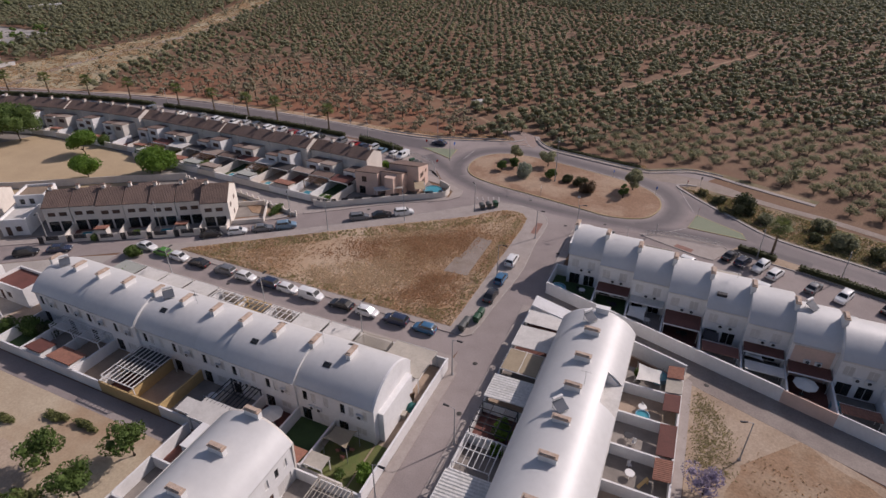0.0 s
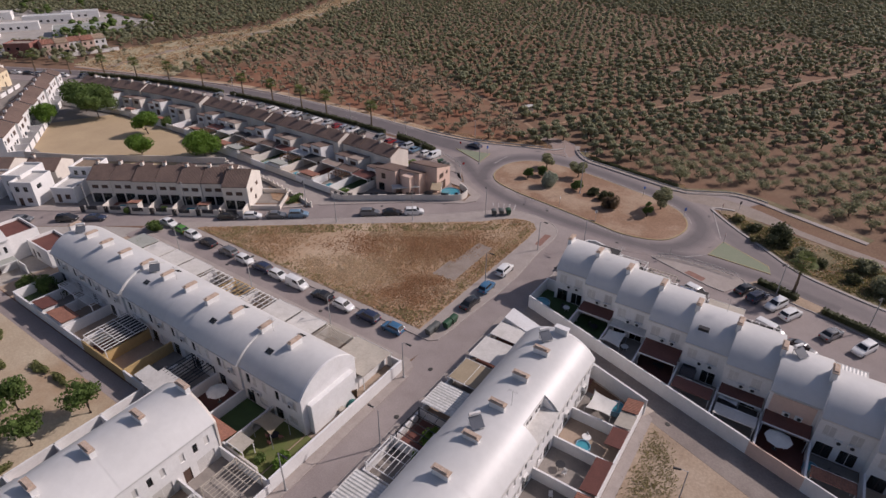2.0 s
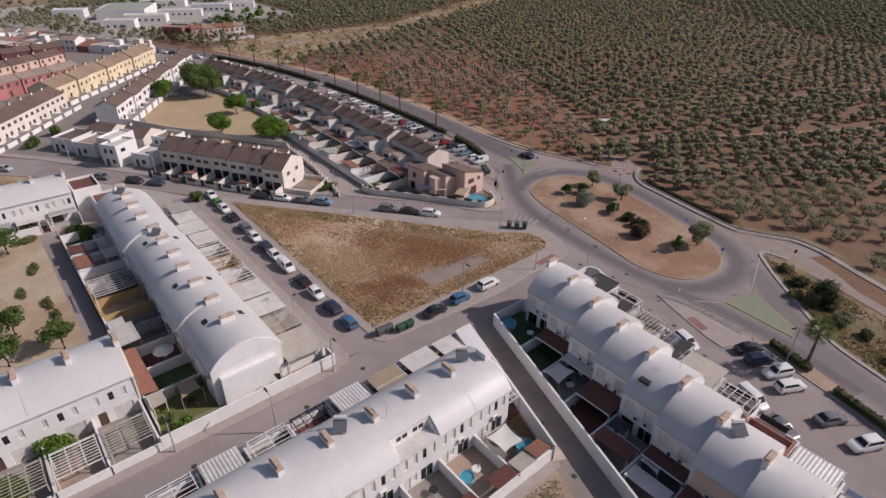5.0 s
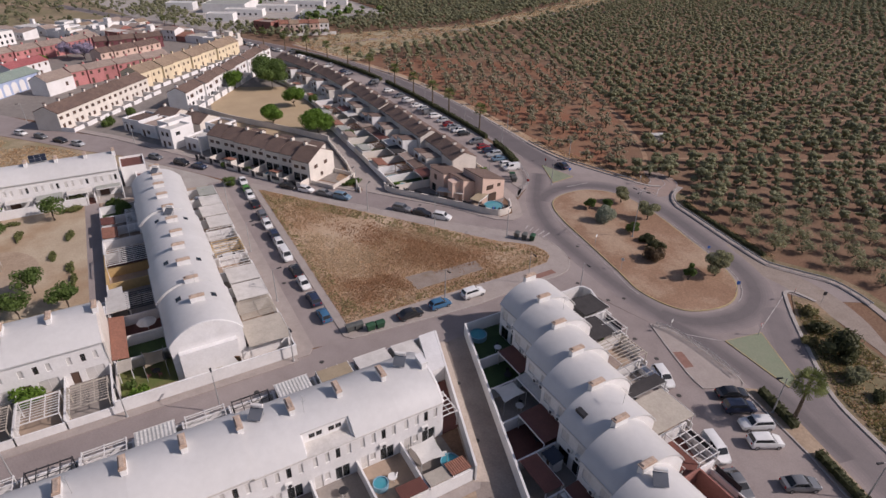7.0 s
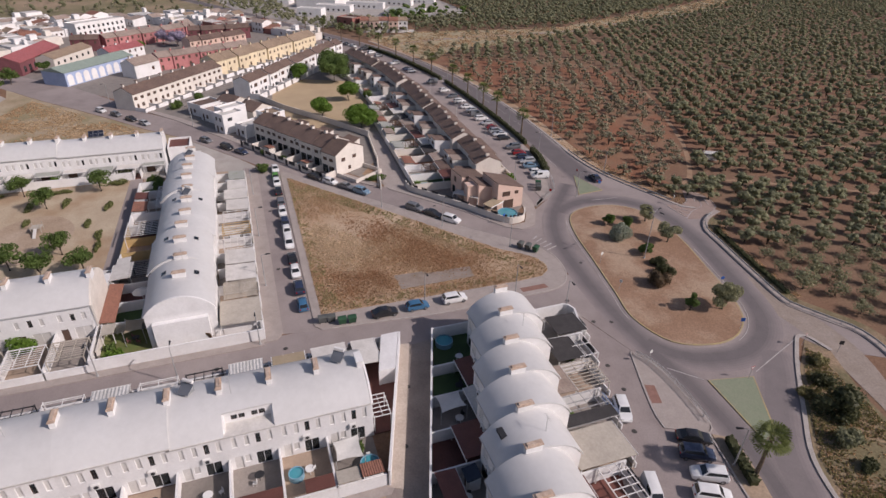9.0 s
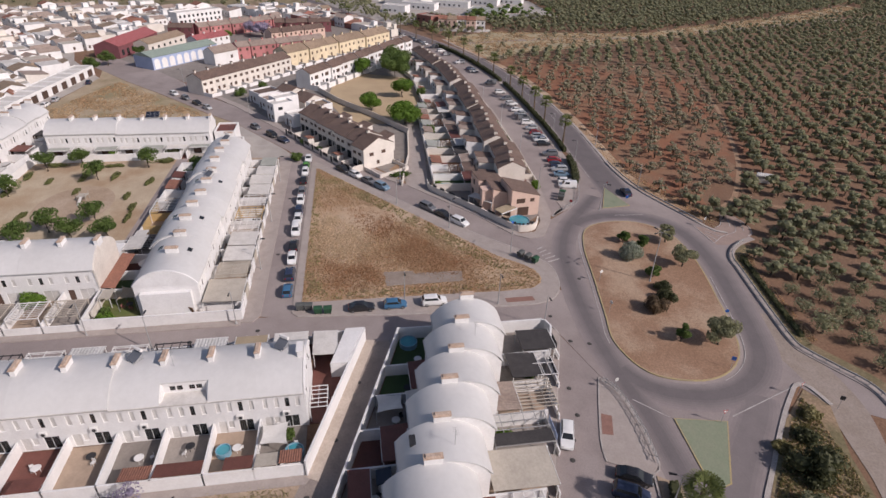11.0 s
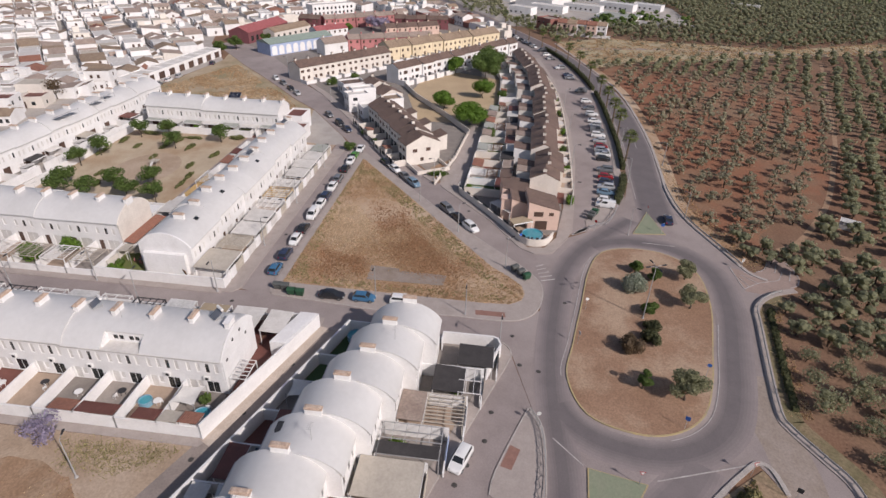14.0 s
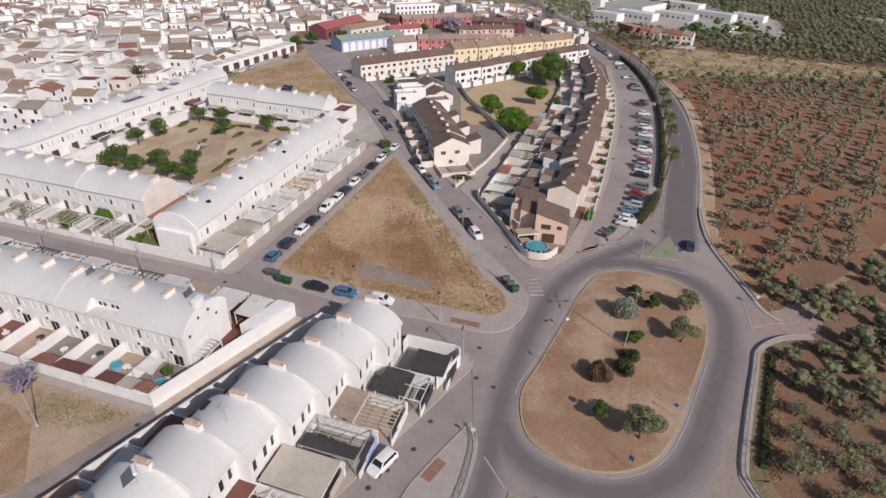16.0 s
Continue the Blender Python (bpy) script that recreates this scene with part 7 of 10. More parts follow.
# park walls and far terraces' yards
for a, b, h in (((-97.2, -4), (-97.2, 31), 2.0), ((-51.0, -4.2), (-97.2, -4.2), 2.0), ((-101, 31.2), (-97, 31.2), 2.0)):
    solid("park_wall", ribbon(Shape(), [a, b], 0.1, -0.1, 0, h), WHITE, "white wall enclosing the park", "wall", "structure")
for i in range(7):
    canopy(pose(-101.0, 38.6 - 5.8 * i, 0, 0, 0, -90) @ pose(0.3, 0.1, 0), 5.0, 1.8 + (i % 3) * 0.5, 2.5, FLAT_WHITE if i % 2 else FLAT_GREY, "pale porch roof at the park terrace", group="park terrace porches")
    if i in (1, 4, 6):
        patio(pose(-101.0, 38.6 - 5.8 * i, 0, 0, 0, -90), 5.7, 3.6, MAROON, "tiled yard facing the park")
yard_walls = Shape()
yard_walls.m = pose(-123.0, -17.8, 0, 0, 0, -4)
for i in range(15):
    yard_walls.box(5.8 * i + 0.05, 5.8 * i + 0.2, 8.25, 13.2 + 0.05 * i, 0, 2.0)
    yard_walls.box(5.8 * i + 0.2, 5.8 * i + (5.85 if i % 3 else 4.6), 13.2 + 0.05 * i, 13.36 + 0.05 * i, 0, 2.1)
yard_walls.m = Matrix.Identity(4)
for i in range(7):
    yard_walls.box(-101.1, -97.35, 38.5 - 5.8 * i, 38.66 - 5.8 * i, 0, 1.9)
solid("yard_wall", yard_walls, WHITE, "white walls dividing the yards of the park terraces", "wall", "structure")
for i in (0, 1, 3, 6, 8, 9, 12):
    canopy(pose(-123.0, -17.8, 0, 0, 0, -4) @ pose(5.8 * i + 0.4, 8.3, 0), 4.4 - 0.3 * (i % 3), 2.0 + (i % 4) * 0.7, 2.3, (FLAT_WHITE, DARK_SHADE, FLAT_BEIGE, MAROON)[i % 4], "porch roof over a yard facing the park", group="park terrace porches")
for i in (2, 5, 7, 10):
    shed(pose(-123.0, -17.8, 0, 0, 0, -4) @ pose(5.8 * i + 0.4, 11.0, 0), 2.6, 2.0, 2.2, WHITE, FLAT_WHITE, "small white store in a yard beside the park")

# street walls and forecourts of the brown-roofed row
mg = pose(-117.6, 61.2, 0, 0, 0, 33.0)
for i in range(7):
    m = mg @ pose(5.25 * i + 5.25, 0 if i < 2 else -0.5 if i < 4 else -1.0 if i < 6 else -2.8, 0, 0, 0, 180)
    dep = 5.2 if i < 6 else 3.4
    garden_wall(m, 5.25, dep, 1.7, left=True, far=False, mat=BEIGE, label="low cream wall between front yards")
    pier = Shape().box(0, 1.3, dep - 0.2, dep, 0, 1.6).box(1.3, 3.9, dep - 0.2, dep, 0, 0.7).box(3.9, 4.2, dep - 0.2, dep, 0, 1.7)
    solid("garden_wall", pier, BEIGE, "low cream street wall with piers", "wall", "structure", m=m)
    gate(m @ pose(4.2, dep - 0.1, 0), 1.0, 1.6, DARK_METAL, "dark metal garden gate between piers")
    gate(m @ pose(1.4, dep - 0.14, 0.7), 2.4, 0.9, DARK_METAL, "dark railing panel on a low garden wall")
    patio(m, 5.2, dep - 0.2, MAROON if i % 2 else PATIO_GREY, "paved front yard behind a low wall")
    if i in (1, 4):
        sunk_pool(m @ pose(1.2, 1.6, 0.12), 2.2, 1.8, "small blue garden pool")
    if i in (2, 5):
        shed(m @ pose(2.6, 2.6, 0.1), 2.2, 2.0, 2.0, CREAM, TERRACOTTA, "small cream store with tiled roof")
garden_wall(mg @ pose(37.2, 6.5, 0, 0, 0, -90), 9.0, 6.6, 1.0, right=True, mat=BEIGE, label="low cream wall round a side garden")
# gardens of the crescent
gr = random.Random(77)
for i, (x, y, a) in enumerate(H_UNITS[2:]):
    m = pose(x, y, 0, 0, 0, a)
    fm = m @ pose(6.05, 0, 0, 0, 0, 180)
    garden_wall(fm, 6.05, 4.0, 1.4, left=True, far_h=1.1, mat=BEIGE, label="low pale front garden wall of the crescent")
    patio(fm, 6.0, 3.8, MAROON if i % 3 == 0 else PATIO_TAN, "small paved front garden")
    rm = m @ pose(0, 11.0, 0)
    end = 95.6 + 0.045 * (-x - 73) if x > -134 else 101.2
    depth = max(y - 11.0 - end, 4.5)
    garden_wall(rm, 6.05, depth, 1.9, left=True, far_h=1.6, mat=(BEIGE, WHITE, WHITE, CREAM, BEIGE, WHITE)[i % 6], label="rear garden wall of the crescent")
    patio(rm, 6.0, depth - 0.2, (TURF, PATIO_GREY, MAROON, PATIO_TAN, LAWN)[i % 5], "rear garden floor of the crescent")
    if x > -134:
        if i in (0, 1, 3, 5):
            sunk_pool(rm @ pose(1.6, depth - 4.0, 0.1), 2.6, 2.8, "small turquoise garden pool")
        else:
            shed(rm @ pose(0.5, depth - 3.0, 0.1), 4.6, 2.6, 2.1, (CREAM, WHITE, BEIGE)[i % 3], (GREY_TILE, FLAT_GREY, TERRACOTTA)[i % 3], "cream garden store with tiled roof")
        canopy(rm @ pose(0.3, 0.1, 0), 5.4, 2.4 + gr.random() * 1.6, 2.5, (MAROON, BROWN_TILE, GREY_TILE, DARK_SHADE, FLAT_WHITE)[i % 5], "lean-to over a rear terrace", group="crescent lean-tos")
        if i % 3 == 1:
            pergola(rm @ pose(0.4, 3.8, 0), 5.0, 2.6, 2.4, 6, WOOD, "brown wooden pergola in a rear garden", 1)
    elif i % 3 == 2:
        shed(rm @ pose(0.6, depth - 2.3, 0.1), 3.0, 2.0, 2.0, CREAM, TERRACOTTA, "cream garden store with tiled roof")
    if i % 5 == 3:
        canopy(fm @ pose(0.6, 0.2, 0), 4.0, 2.6, 2.4, FLAT_WHITE, "pale awning over a front garden", group="crescent lean-tos")
lane_wall, lane_line = Shape(), [(-74.8, 88.0), (-93, 91.4), (-113, 93.2)]
ribbon(lane_wall, lane_line, 0.08, -0.08, 0, 0.9)
for p, q in zip(lane_line, lane_line[1:]):
    for k in range(9):
        c = Vector(p).lerp(Vector(q), k / 9)
        lane_wall.box(c.x - 0.16, c.x + 0.16, c.y - 0.16, c.y + 0.16, 0, 1.5)
solid("garden_wall", lane_wall, BEIGE, "low wall with pale piers along the lane", "wall", "structure")
solid("garden_ground", Shape().prism([(-76, 87.2), (-85.0, 85.6), (-92, 90.2), (-75.4, 87.9)], 0, 0.1), LOT_RED, "bare earth of a narrow side garden", "ground", "structure")
solid("park_wall", ribbon(Shape(), [(-112, 93.4), (-128, 84), (-146, 72), (-160, 65)], 0.1, -0.1, 0, 1.8), BEIGE, "pale wall along the sand court", "wall", "structure")
# walled corner garden with its pool
corner_line = smooth_line([(-74.5, 94.2), (-71, 94.6), (-66, 98.2), (-57.6, 104.2), (-50, 109.3), (-48.8, 111.6), (-49.6, 114.2), (-52.6, 115.8)], 5)
solid("garden_wall", ribbon(ribbon(Shape(), corner_line, 0.1, -0.1, 0, 1.5), corner_line, 0.15, -0.15, 1.5, 1.58), BEIGE, "pale rounded garden wall with dark railings", "wall", "structure")
for k in range(2, len(corner_line) - 6, 2):
    a, b = Vector(corner_line[k]), Vector(corner_line[k + 1])
    gate(pose(a.x, a.y, 1.5, 0, 0, math.degrees(math.atan2(b.y - a.y, b.x - a.x))), (b - a).length, 0.6, DARK_METAL, "dark railing panel on the garden wall")
solid("patio", Shape().prism([(-58.5, 105.0), (-50.5, 110.2), (-49.8, 113.6), (-53, 115.2), (-57, 112)], -0.1, 0.12), PATIO_TAN, "paved corner garden round the pool", "patio", "structure")
round_pool(pose(-52.6, 111.6, 0.1), 2.2, "turquoise round pool in the corner garden")
canopy(pose(-62.4, 102.0, 0, 0, 0, 45), 6.4, 2.6, 2.3, FLAT_WHITE, "white lean-to roof behind the corner house", group="crescent lean-tos")
canopy(pose(-57.0, 110.4, 0.0, 0, 0, -60), 4.6, 2.4, 2.5, CLOTH_BEIGE, "beige awning over the pool terrace", group="crescent lean-tos")

# solar heaters and panels on the roofs
for m in (rear_a(4) @ pose(3.0, -4.6, 8.5, 0, 0, 150), pose(-6.4, 65.6, 8.5, 0, 0, 180), pose(-6.2, 47.6, 8.5, 0, 0, 180), c_at(6) @ pose(2.4, 4.6, 8.7, 0, 0, 160), c_at(8) @ pose(2.2, 4.4, 8.7, 0, 0, 160), c_at(10) @ pose(2.4, 4.4, 8.7, 0, 0, 160), rear_a(0) @ pose(2.8, -4.4, 8.5, 0, 0, 160)):
    solar_heater(Matrix.Translation(m.translation) @ pose(0, 0, 0.12, 0, 0, 53) @ Matrix.Scale(0.76, 4))
for m in (pose(-105.6, 22.0, 8.8, 20, 0, 96), pose(-101.5, -13.4, 8.6, 20, 0, -4), pose(-96.0, -12.8, 8.6, 20, 0, -4), pose(-86.0, -13.5, 8.6, 20, 0, -4), pose(-82.4, -13.7, 8.6, 20, 0, -4)):
    solar_panel(m, 3.4, 2.6, "dark rooftop solar panel on a raised frame")
for i, z in ((4, 6.9),):
    solid("roof_opening", Shape().box(1.0, 2.4, 1.2, 3.4, 7.0, 8.1).box(0.85, 2.55, 1.05, 3.55, 6.9, 7.5), DARK_METAL, "dark open roof-light well in the vault", "roof light", m=c_at(i))


# ---- plants ----


def leaf_quads(blobs, count, size, seed, squash=1.0, shell=0.55):
    """Corner points of many small leaf sprays spread through ellipsoid blobs (x, y, z, rx, ry, rz), thickest near their skin."""
    r = np.random.default_rng(seed)
    blobs = np.array(blobs, float)
    weight = blobs[:, 3] * blobs[:, 4]
    pick = r.choice(len(blobs), count, p=weight / weight.sum())
    way = r.normal(size=(count, 3))
    way /= np.linalg.norm(way, axis=1)[:, None]
    depth = shell + (1 - shell) * r.random(count) ** 0.6
    at = blobs[pick, :3] + way * blobs[pick, 3:] * depth[:, None]
    nrm = way * 0.7 + r.normal(size=(count, 3)) * 0.6
    nrm /= np.linalg.norm(nrm, axis=1)[:, None]
    u = np.cross(nrm, r.normal(size=(count, 3)))
    u /= np.linalg.norm(u, axis=1)[:, None]
    v = np.cross(nrm, u)
    s = size * (0.6 + 0.8 * r.random(count))[:, None]
    k = 0.35 + 0.4 * r.random(count)[:, None]
    return np.stack([at - u * s, at - v * s * k, at + u * s * 0.9, at + v * s * k], 1)


def core_quads(blobs, shrink, seed, segs=6, rings=3):
    """Lumpy leaf masses inside a crown, one for each blob."""
    r = np.random.default_rng(seed)
    out = []
    for x, y, z, rx, ry, rz in blobs:
        grid = np.zeros((rings + 1, segs, 3))
        for i in range(rings + 1):
            lat = math.pi * (i / rings - 0.5)
            for j in range(segs):
                lon = 2 * math.pi * (j + 0.5 * (i % 2)) / segs
                k = shrink * r.uniform(0.78, 1.12)
                grid[i, j] = (x + rx * k * math.cos(lat) * math.cos(lon), y + ry * k * math.cos(lat) * math.sin(lon), z + rz * k * math.sin(lat))
        grid[0], grid[rings] = grid[0].mean(0), grid[rings].mean(0)
        for i in range(rings):
            for j in range(segs):
                out.append((grid[i, j], grid[i, (j + 1) % segs], grid[i + 1, (j + 1) % segs], grid[i + 1, j]))
    return np.array(out)


def quads_mesh(name, quads, mat):
    n = len(quads)
    me = bpy.data.meshes.new(name)
    me.vertices.add(4 * n)
    me.vertices.foreach_set("co", quads.reshape(-1).astype(np.float32))
    me.loops.add(4 * n)
    me.loops.foreach_set("vertex_index", np.arange(4 * n, dtype=np.int32))
    me.polygons.add(n)
    me.polygons.foreach_set("loop_start", np.arange(0, 4 * n, 4, dtype=np.int32))
    me.polygons.foreach_set("loop_total", np.full(n, 4, dtype=np.int32))
    me.materials.append(mat)
    me.update(calc_edges=True)
    return me


def crown_blobs(r, spread, height, top, n):
    """Clumps of a crown: n blobs on a flattened dome."""
    out = []
    for k in range(n):
        a, q = 2 * math.pi * k / n + r.uniform(-0.5, 0.5), r.uniform(0.25, 0.72) if k else 0.0
        s = r.uniform(0.34, 0.55) * spread
        out.append((spread * q * math.cos(a), spread * q * math.sin(a), height + (top - height) * r.uniform(0.25, 0.75) * (1.15 - 0.5 * q), s, s, s * r.uniform(0.6, 0.85)))
    return out


def trunk_shape(r, h, thick, limbs, spread, lean=0.3, n=6):
    s = Shape()
    bend = [(0, 0, -0.1), (r.uniform(-lean, lean) * 0.4, r.uniform(-lean, lean) * 0.4, h * 0.5), (r.uniform(-lean, lean) * 0.8, r.uniform(-lean, lean) * 0.8, h)]
    s.tube(bend, [thick * 1.35, thick * 0.95, thick * 0.75], n)
    for k in range(limbs):
        a = 2 * math.pi * k / limbs + r.uniform(-0.4, 0.4)
        e = (bend[2][0] + spread * math.cos(a), bend[2][1] + spread * math.sin(a), h + spread * r.uniform(0.7, 1.3))
        mid = ((bend[2][0] * 1.3 + e[0]) / 2.3, (bend[2][1] * 1.3 + e[1]) / 2.3, h + (e[2] - h) * 0.42)
        s.tube([bend[2], mid, e], [thick * 0.6, thick * 0.42, thick * 0.16], 5)
    return s


def make_tree(name, label, category, seed, spread, trunk_h, top, leaves, size, leaf_mat, bark=BARK, clumps=8, limbs=4, thick=0.16, group="", core=0.74):
    r = random.Random(seed)
    base = thing(name, label, category, None, group)
    part("trunk", trunk_shape(r, trunk_h, thick, limbs, spread * 0.5), bark, base)
    blobs = crown_blobs(r, spread, trunk_h, top, clumps)
    part("crown", quads_mesh("crown", np.concatenate([leaf_quads(blobs, leaves, size, seed, shell=0.72), core_quads(blobs, core, seed)]), leaf_mat), None, base)
    return base


def make_bush(name, label, seed, rx, ry, h, leaves, size, leaf_mat, m, group="", clumps=6):
    r = random.Random(seed)
    base = thing(name, label, "shrub", m, group)
    blobs = [(r.uniform(-0.5, 0.5) * rx, r.uniform(-0.5, 0.5) * ry, h * r.uniform(0.3, 0.58), rx * r.uniform(0.4, 0.6), ry * r.uniform(0.4, 0.6), h * r.uniform(0.32, 0.46)) for _ in range(clumps)]
    part("stem", trunk_shape(r, h * 0.3, 0.06, 4, min(rx, ry) * 0.5), BARK, base)
    part("foliage", quads_mesh("foliage", np.concatenate([leaf_quads(blobs, leaves, size, seed, shell=0.7), core_quads(blobs, 0.74, seed)]), leaf_mat), None, base)
    return base


# olive grove: two plantings, whose rows meet at a bare lane
LANE_FROM, LANE_WAY = (-54.0, 175.0), (math.cos(radians(60.5)), math.sin(radians(60.5)))
GROVE = [(-44, 156), (-39, 161), (-35, 152.5), (-9, 147), (-2, 150), (9, 148.5), (30, 140), (60, 127), (110, 104), (180, 300), (160, 620), (-260, 720), (-640, 520), (-640, 260), (-500, 140), (-420, 60), (-385, 62), (-313, 98), (-257, 129), (-236, 134), (-197, 144), (-166, 149), (-124, 150), (-92, 149), (-67, 149), (-53, 153)]
PALE = [(-208, 141.5), (-226, 169), (-237, 203), (-254, 247), (-275, 300), (-300, 350), (-330, 420), (-370, 480), (-390, 480), (-345, 400), (-312, 330), (-287, 275), (-274, 252), (-272, 222), (-275, 191), (-277, 155), (-262, 128), (-240, 131)]
FAR_BLOCKS = [[(-306, 112), (-284, 125), (-279, 159), (-296, 164)], [(-322, 100), (-318, 150), (-326, 214), (-402, 216), (-455, 140), (-430, 90)]]
rand = random.Random(21)
grove_spots = []


def dry_zone(x, y):
    return inside((x, y), RED_CORNERS)


BEYOND = [(-277, 120), (-275, 191), (-272, 222), (-274, 252), (-287, 275), (-312, 330), (-345, 400), (-390, 480), (-420, 700), (-900, 700), (-900, 0)]
DENSE = GROVE_EDGE + [(420, 480), (200, 760), (-320, 760)]


def grove_lines():
    """Tree places, planting by planting: rows fanning out from the lane, a square grid, and the older groves beyond."""
    for k in range(-2, 60):
        turn, start = radians(61 - 15 * min(max(k / 16, 0), 1)), Vector((-44.0, 188.2)) + 5.5 * k * Vector((math.cos(radians(-33)), math.sin(radians(-33))))
        for j in range(-34, 100):
            p = start + (4.7 * (j + 0.5 * (k % 2))) * Vector((math.cos(turn), math.sin(turn)))
            yield 0, p.x, p.y, 0.7
    for zone, angle, row_step, tree_step in ((1, -22.5, 5.7, 5.1), (2, 39.0, 5.5, 5.0), (3, 28.0, 5.6, 5.2)):
        ca, sa = math.cos(radians(angle)), math.sin(radians(angle))
        for i in range(-115, 115):
            for j in range(-98, 98):
                u, v = tree_step * i, row_step * j + 2.0
                yield zone, -40 + u * ca - v * sa, 200 + u * sa + v * ca, 0.75


for zone, x, y, wild in grove_lines():
    if dry_zone(x, y):
        wild = 1.5
    x, y = x + rand.uniform(-wild, wild), y + rand.uniform(-wild, wild)
    dist = min(math.hypot(x, y), math.hypot(x - 48, y - 121))
    if dist > 620 or not inside((x, y), GROVE):
        continue
    aside = (x - LANE_FROM[0]) * LANE_WAY[1] - (y - LANE_FROM[1]) * LANE_WAY[0]
    where = 3 if inside((x, y), DENSE) else 2 if inside((x, y), BEYOND) else 0 if aside > 0 else 1
    if where != zone:
        continue
    if near_line((x, y), LANE_LINE, 2.2) or near_line((x, y), CROSS_LANE, 1.8) or near_line((x, y), RED_LANE, 2.1) or near_line((x, y), GROVE_EDGE, 3.4):
        continue
    if near_line((x, y), OUTER_SOUTH, 4.8):
        continue
    if near_line((x, y), PATH_LINE, 4.0 if x < 15 else 3.0) or near_line((x, y), TRACK_LINE, 3.2) or any(inside((x, y), b) for b in FAR_BLOCKS):
        continue
    pale = inside((x, y), PALE)
    if rand.random() < (0.6 if pale else 0.07 if dry_zone(x, y) else 0.04) or math.hypot(x + 68.2, y - 181.6) < 3.4:
        continue
    dry = dry_zone(x, y) and not pale
    kind = 1 if dry or pale else 2 if zone > 1 or rand.random() < 0.3 else 0
    grove_spots.append((dist, x, y, kind))
grove_spots.sort()
OLIVES = []
for k in range(9):
    kind = k % 3
    leaf = (OLIVE_LEAF, OLIVE_DRY, OLIVE_DARK)[kind]
    r = random.Random(100 + k)
    spread, top = ((2.25, 3.3), (2.2, 3.3), (2.4, 3.5))[kind]
    OLIVES.append((kind, r, spread, top, leaf))
olive_protos = {}
FAR_SHAPES = {}
for k, (kind, r, spread, top, leaf) in enumerate(OLIVES):
    blobs = crown_blobs(r, spread, 0.45, top, 8)
    FAR_SHAPES[k] = (np.concatenate([leaf_quads(blobs, 90, 0.22, 300 + k, shell=0.7), core_quads(blobs, 0.72 if kind != 1 else 0.5, k, 5, 3)]), np.concatenate([leaf_quads(blobs, 24, 0.34, 400 + k, shell=0.7), core_quads(blobs[:3], 0.95 if kind != 1 else 0.7, k, 5, 3)]))
    FAR_SHAPES[k, "trunk"] = np.array([[(-0.14, 0, 0), (0.14, 0, 0), (0.1, 0.1, 1.9), (-0.1, 0.1, 1.9)], [(0, -0.14, 0), (0, 0.14, 0), (0.5, 0.1, 2.1), (0.4, -0.1, 2.1)], [(0.1, -0.1, 0.6), (-0.12, 0.08, 0.6), (-0.75, -0.3, 2.2), (-0.6, -0.42, 2.2)]], float)
mid_leaves, far_leaves, far_trunks = {0: [], 1: [], 2: []}, {0: [], 1: [], 2: []}, []
for n, (dist, x, y, kind) in enumerate(grove_spots):
    k = kind + 3 * rand.randrange(3)
    s, a = rand.uniform(0.8, 1.18) * (0.8 if inside((x, y), PALE) else 1.2 if inside((x, y), DENSE) or inside((x, y), BEYOND) else 1.0), rand.uniform(0, 360)
    if n < 300:
        m = pose(x, y, 0, 0, 0, a) @ Matrix.Scale(s * 0.98, 4)
        if k not in olive_protos:
            _, r, spread, top, leaf = OLIVES[k]
            olive_protos[k] = make_tree("olive_tree", ("grey-green olive tree on tilled soil", "thin pruned olive tree on reddish soil", "dense dark olive tree in a row")[kind], "olive tree", 100 + k, spread, 0.55, top, 760, 0.135, leaf, clumps=9, limbs=5, thick=0.15, group="olive trees", core=0.42)
            olive_protos[k].matrix_basis = m
        else:
            copy_thing(olive_protos[k], m)
        continue
    c, q = math.cos(radians(a)), math.sin(radians(a))
    turn = np.array([[c, -q, 0], [q, c, 0], [0, 0, 1]]) * s * 1.08
    quads = FAR_SHAPES[k][0 if n < 1200 else 1] @ turn.T + np.array([x, y, 0])
    (mid_leaves if n < 1200 else far_leaves)[kind].append(quads)
    if n < 1800:
        far_trunks.append(FAR_SHAPES[k, "trunk"] @ turn.T + np.array([x, y, 0]))
for kind, leaf in enumerate((OLIVE_LEAF, OLIVE_DRY, OLIVE_DARK)):
    both = mid_leaves[kind] + far_leaves[kind]
    tagged(part("olive_grove", quads_mesh("olive_grove", np.concatenate(both), leaf), None), ("grey-green crowns of the wide olive grove", "thin crowns of pruned olive trees on red soil", "dense dark crowns of distant olive rows")[kind], "olive grove", kind="stuff")
tagged(part("olive_trunks", quads_mesh("olive_trunks", np.concatenate(far_trunks), BARK), None), "gnarled grey trunks of the wide olive grove", "olive grove", kind="stuff")
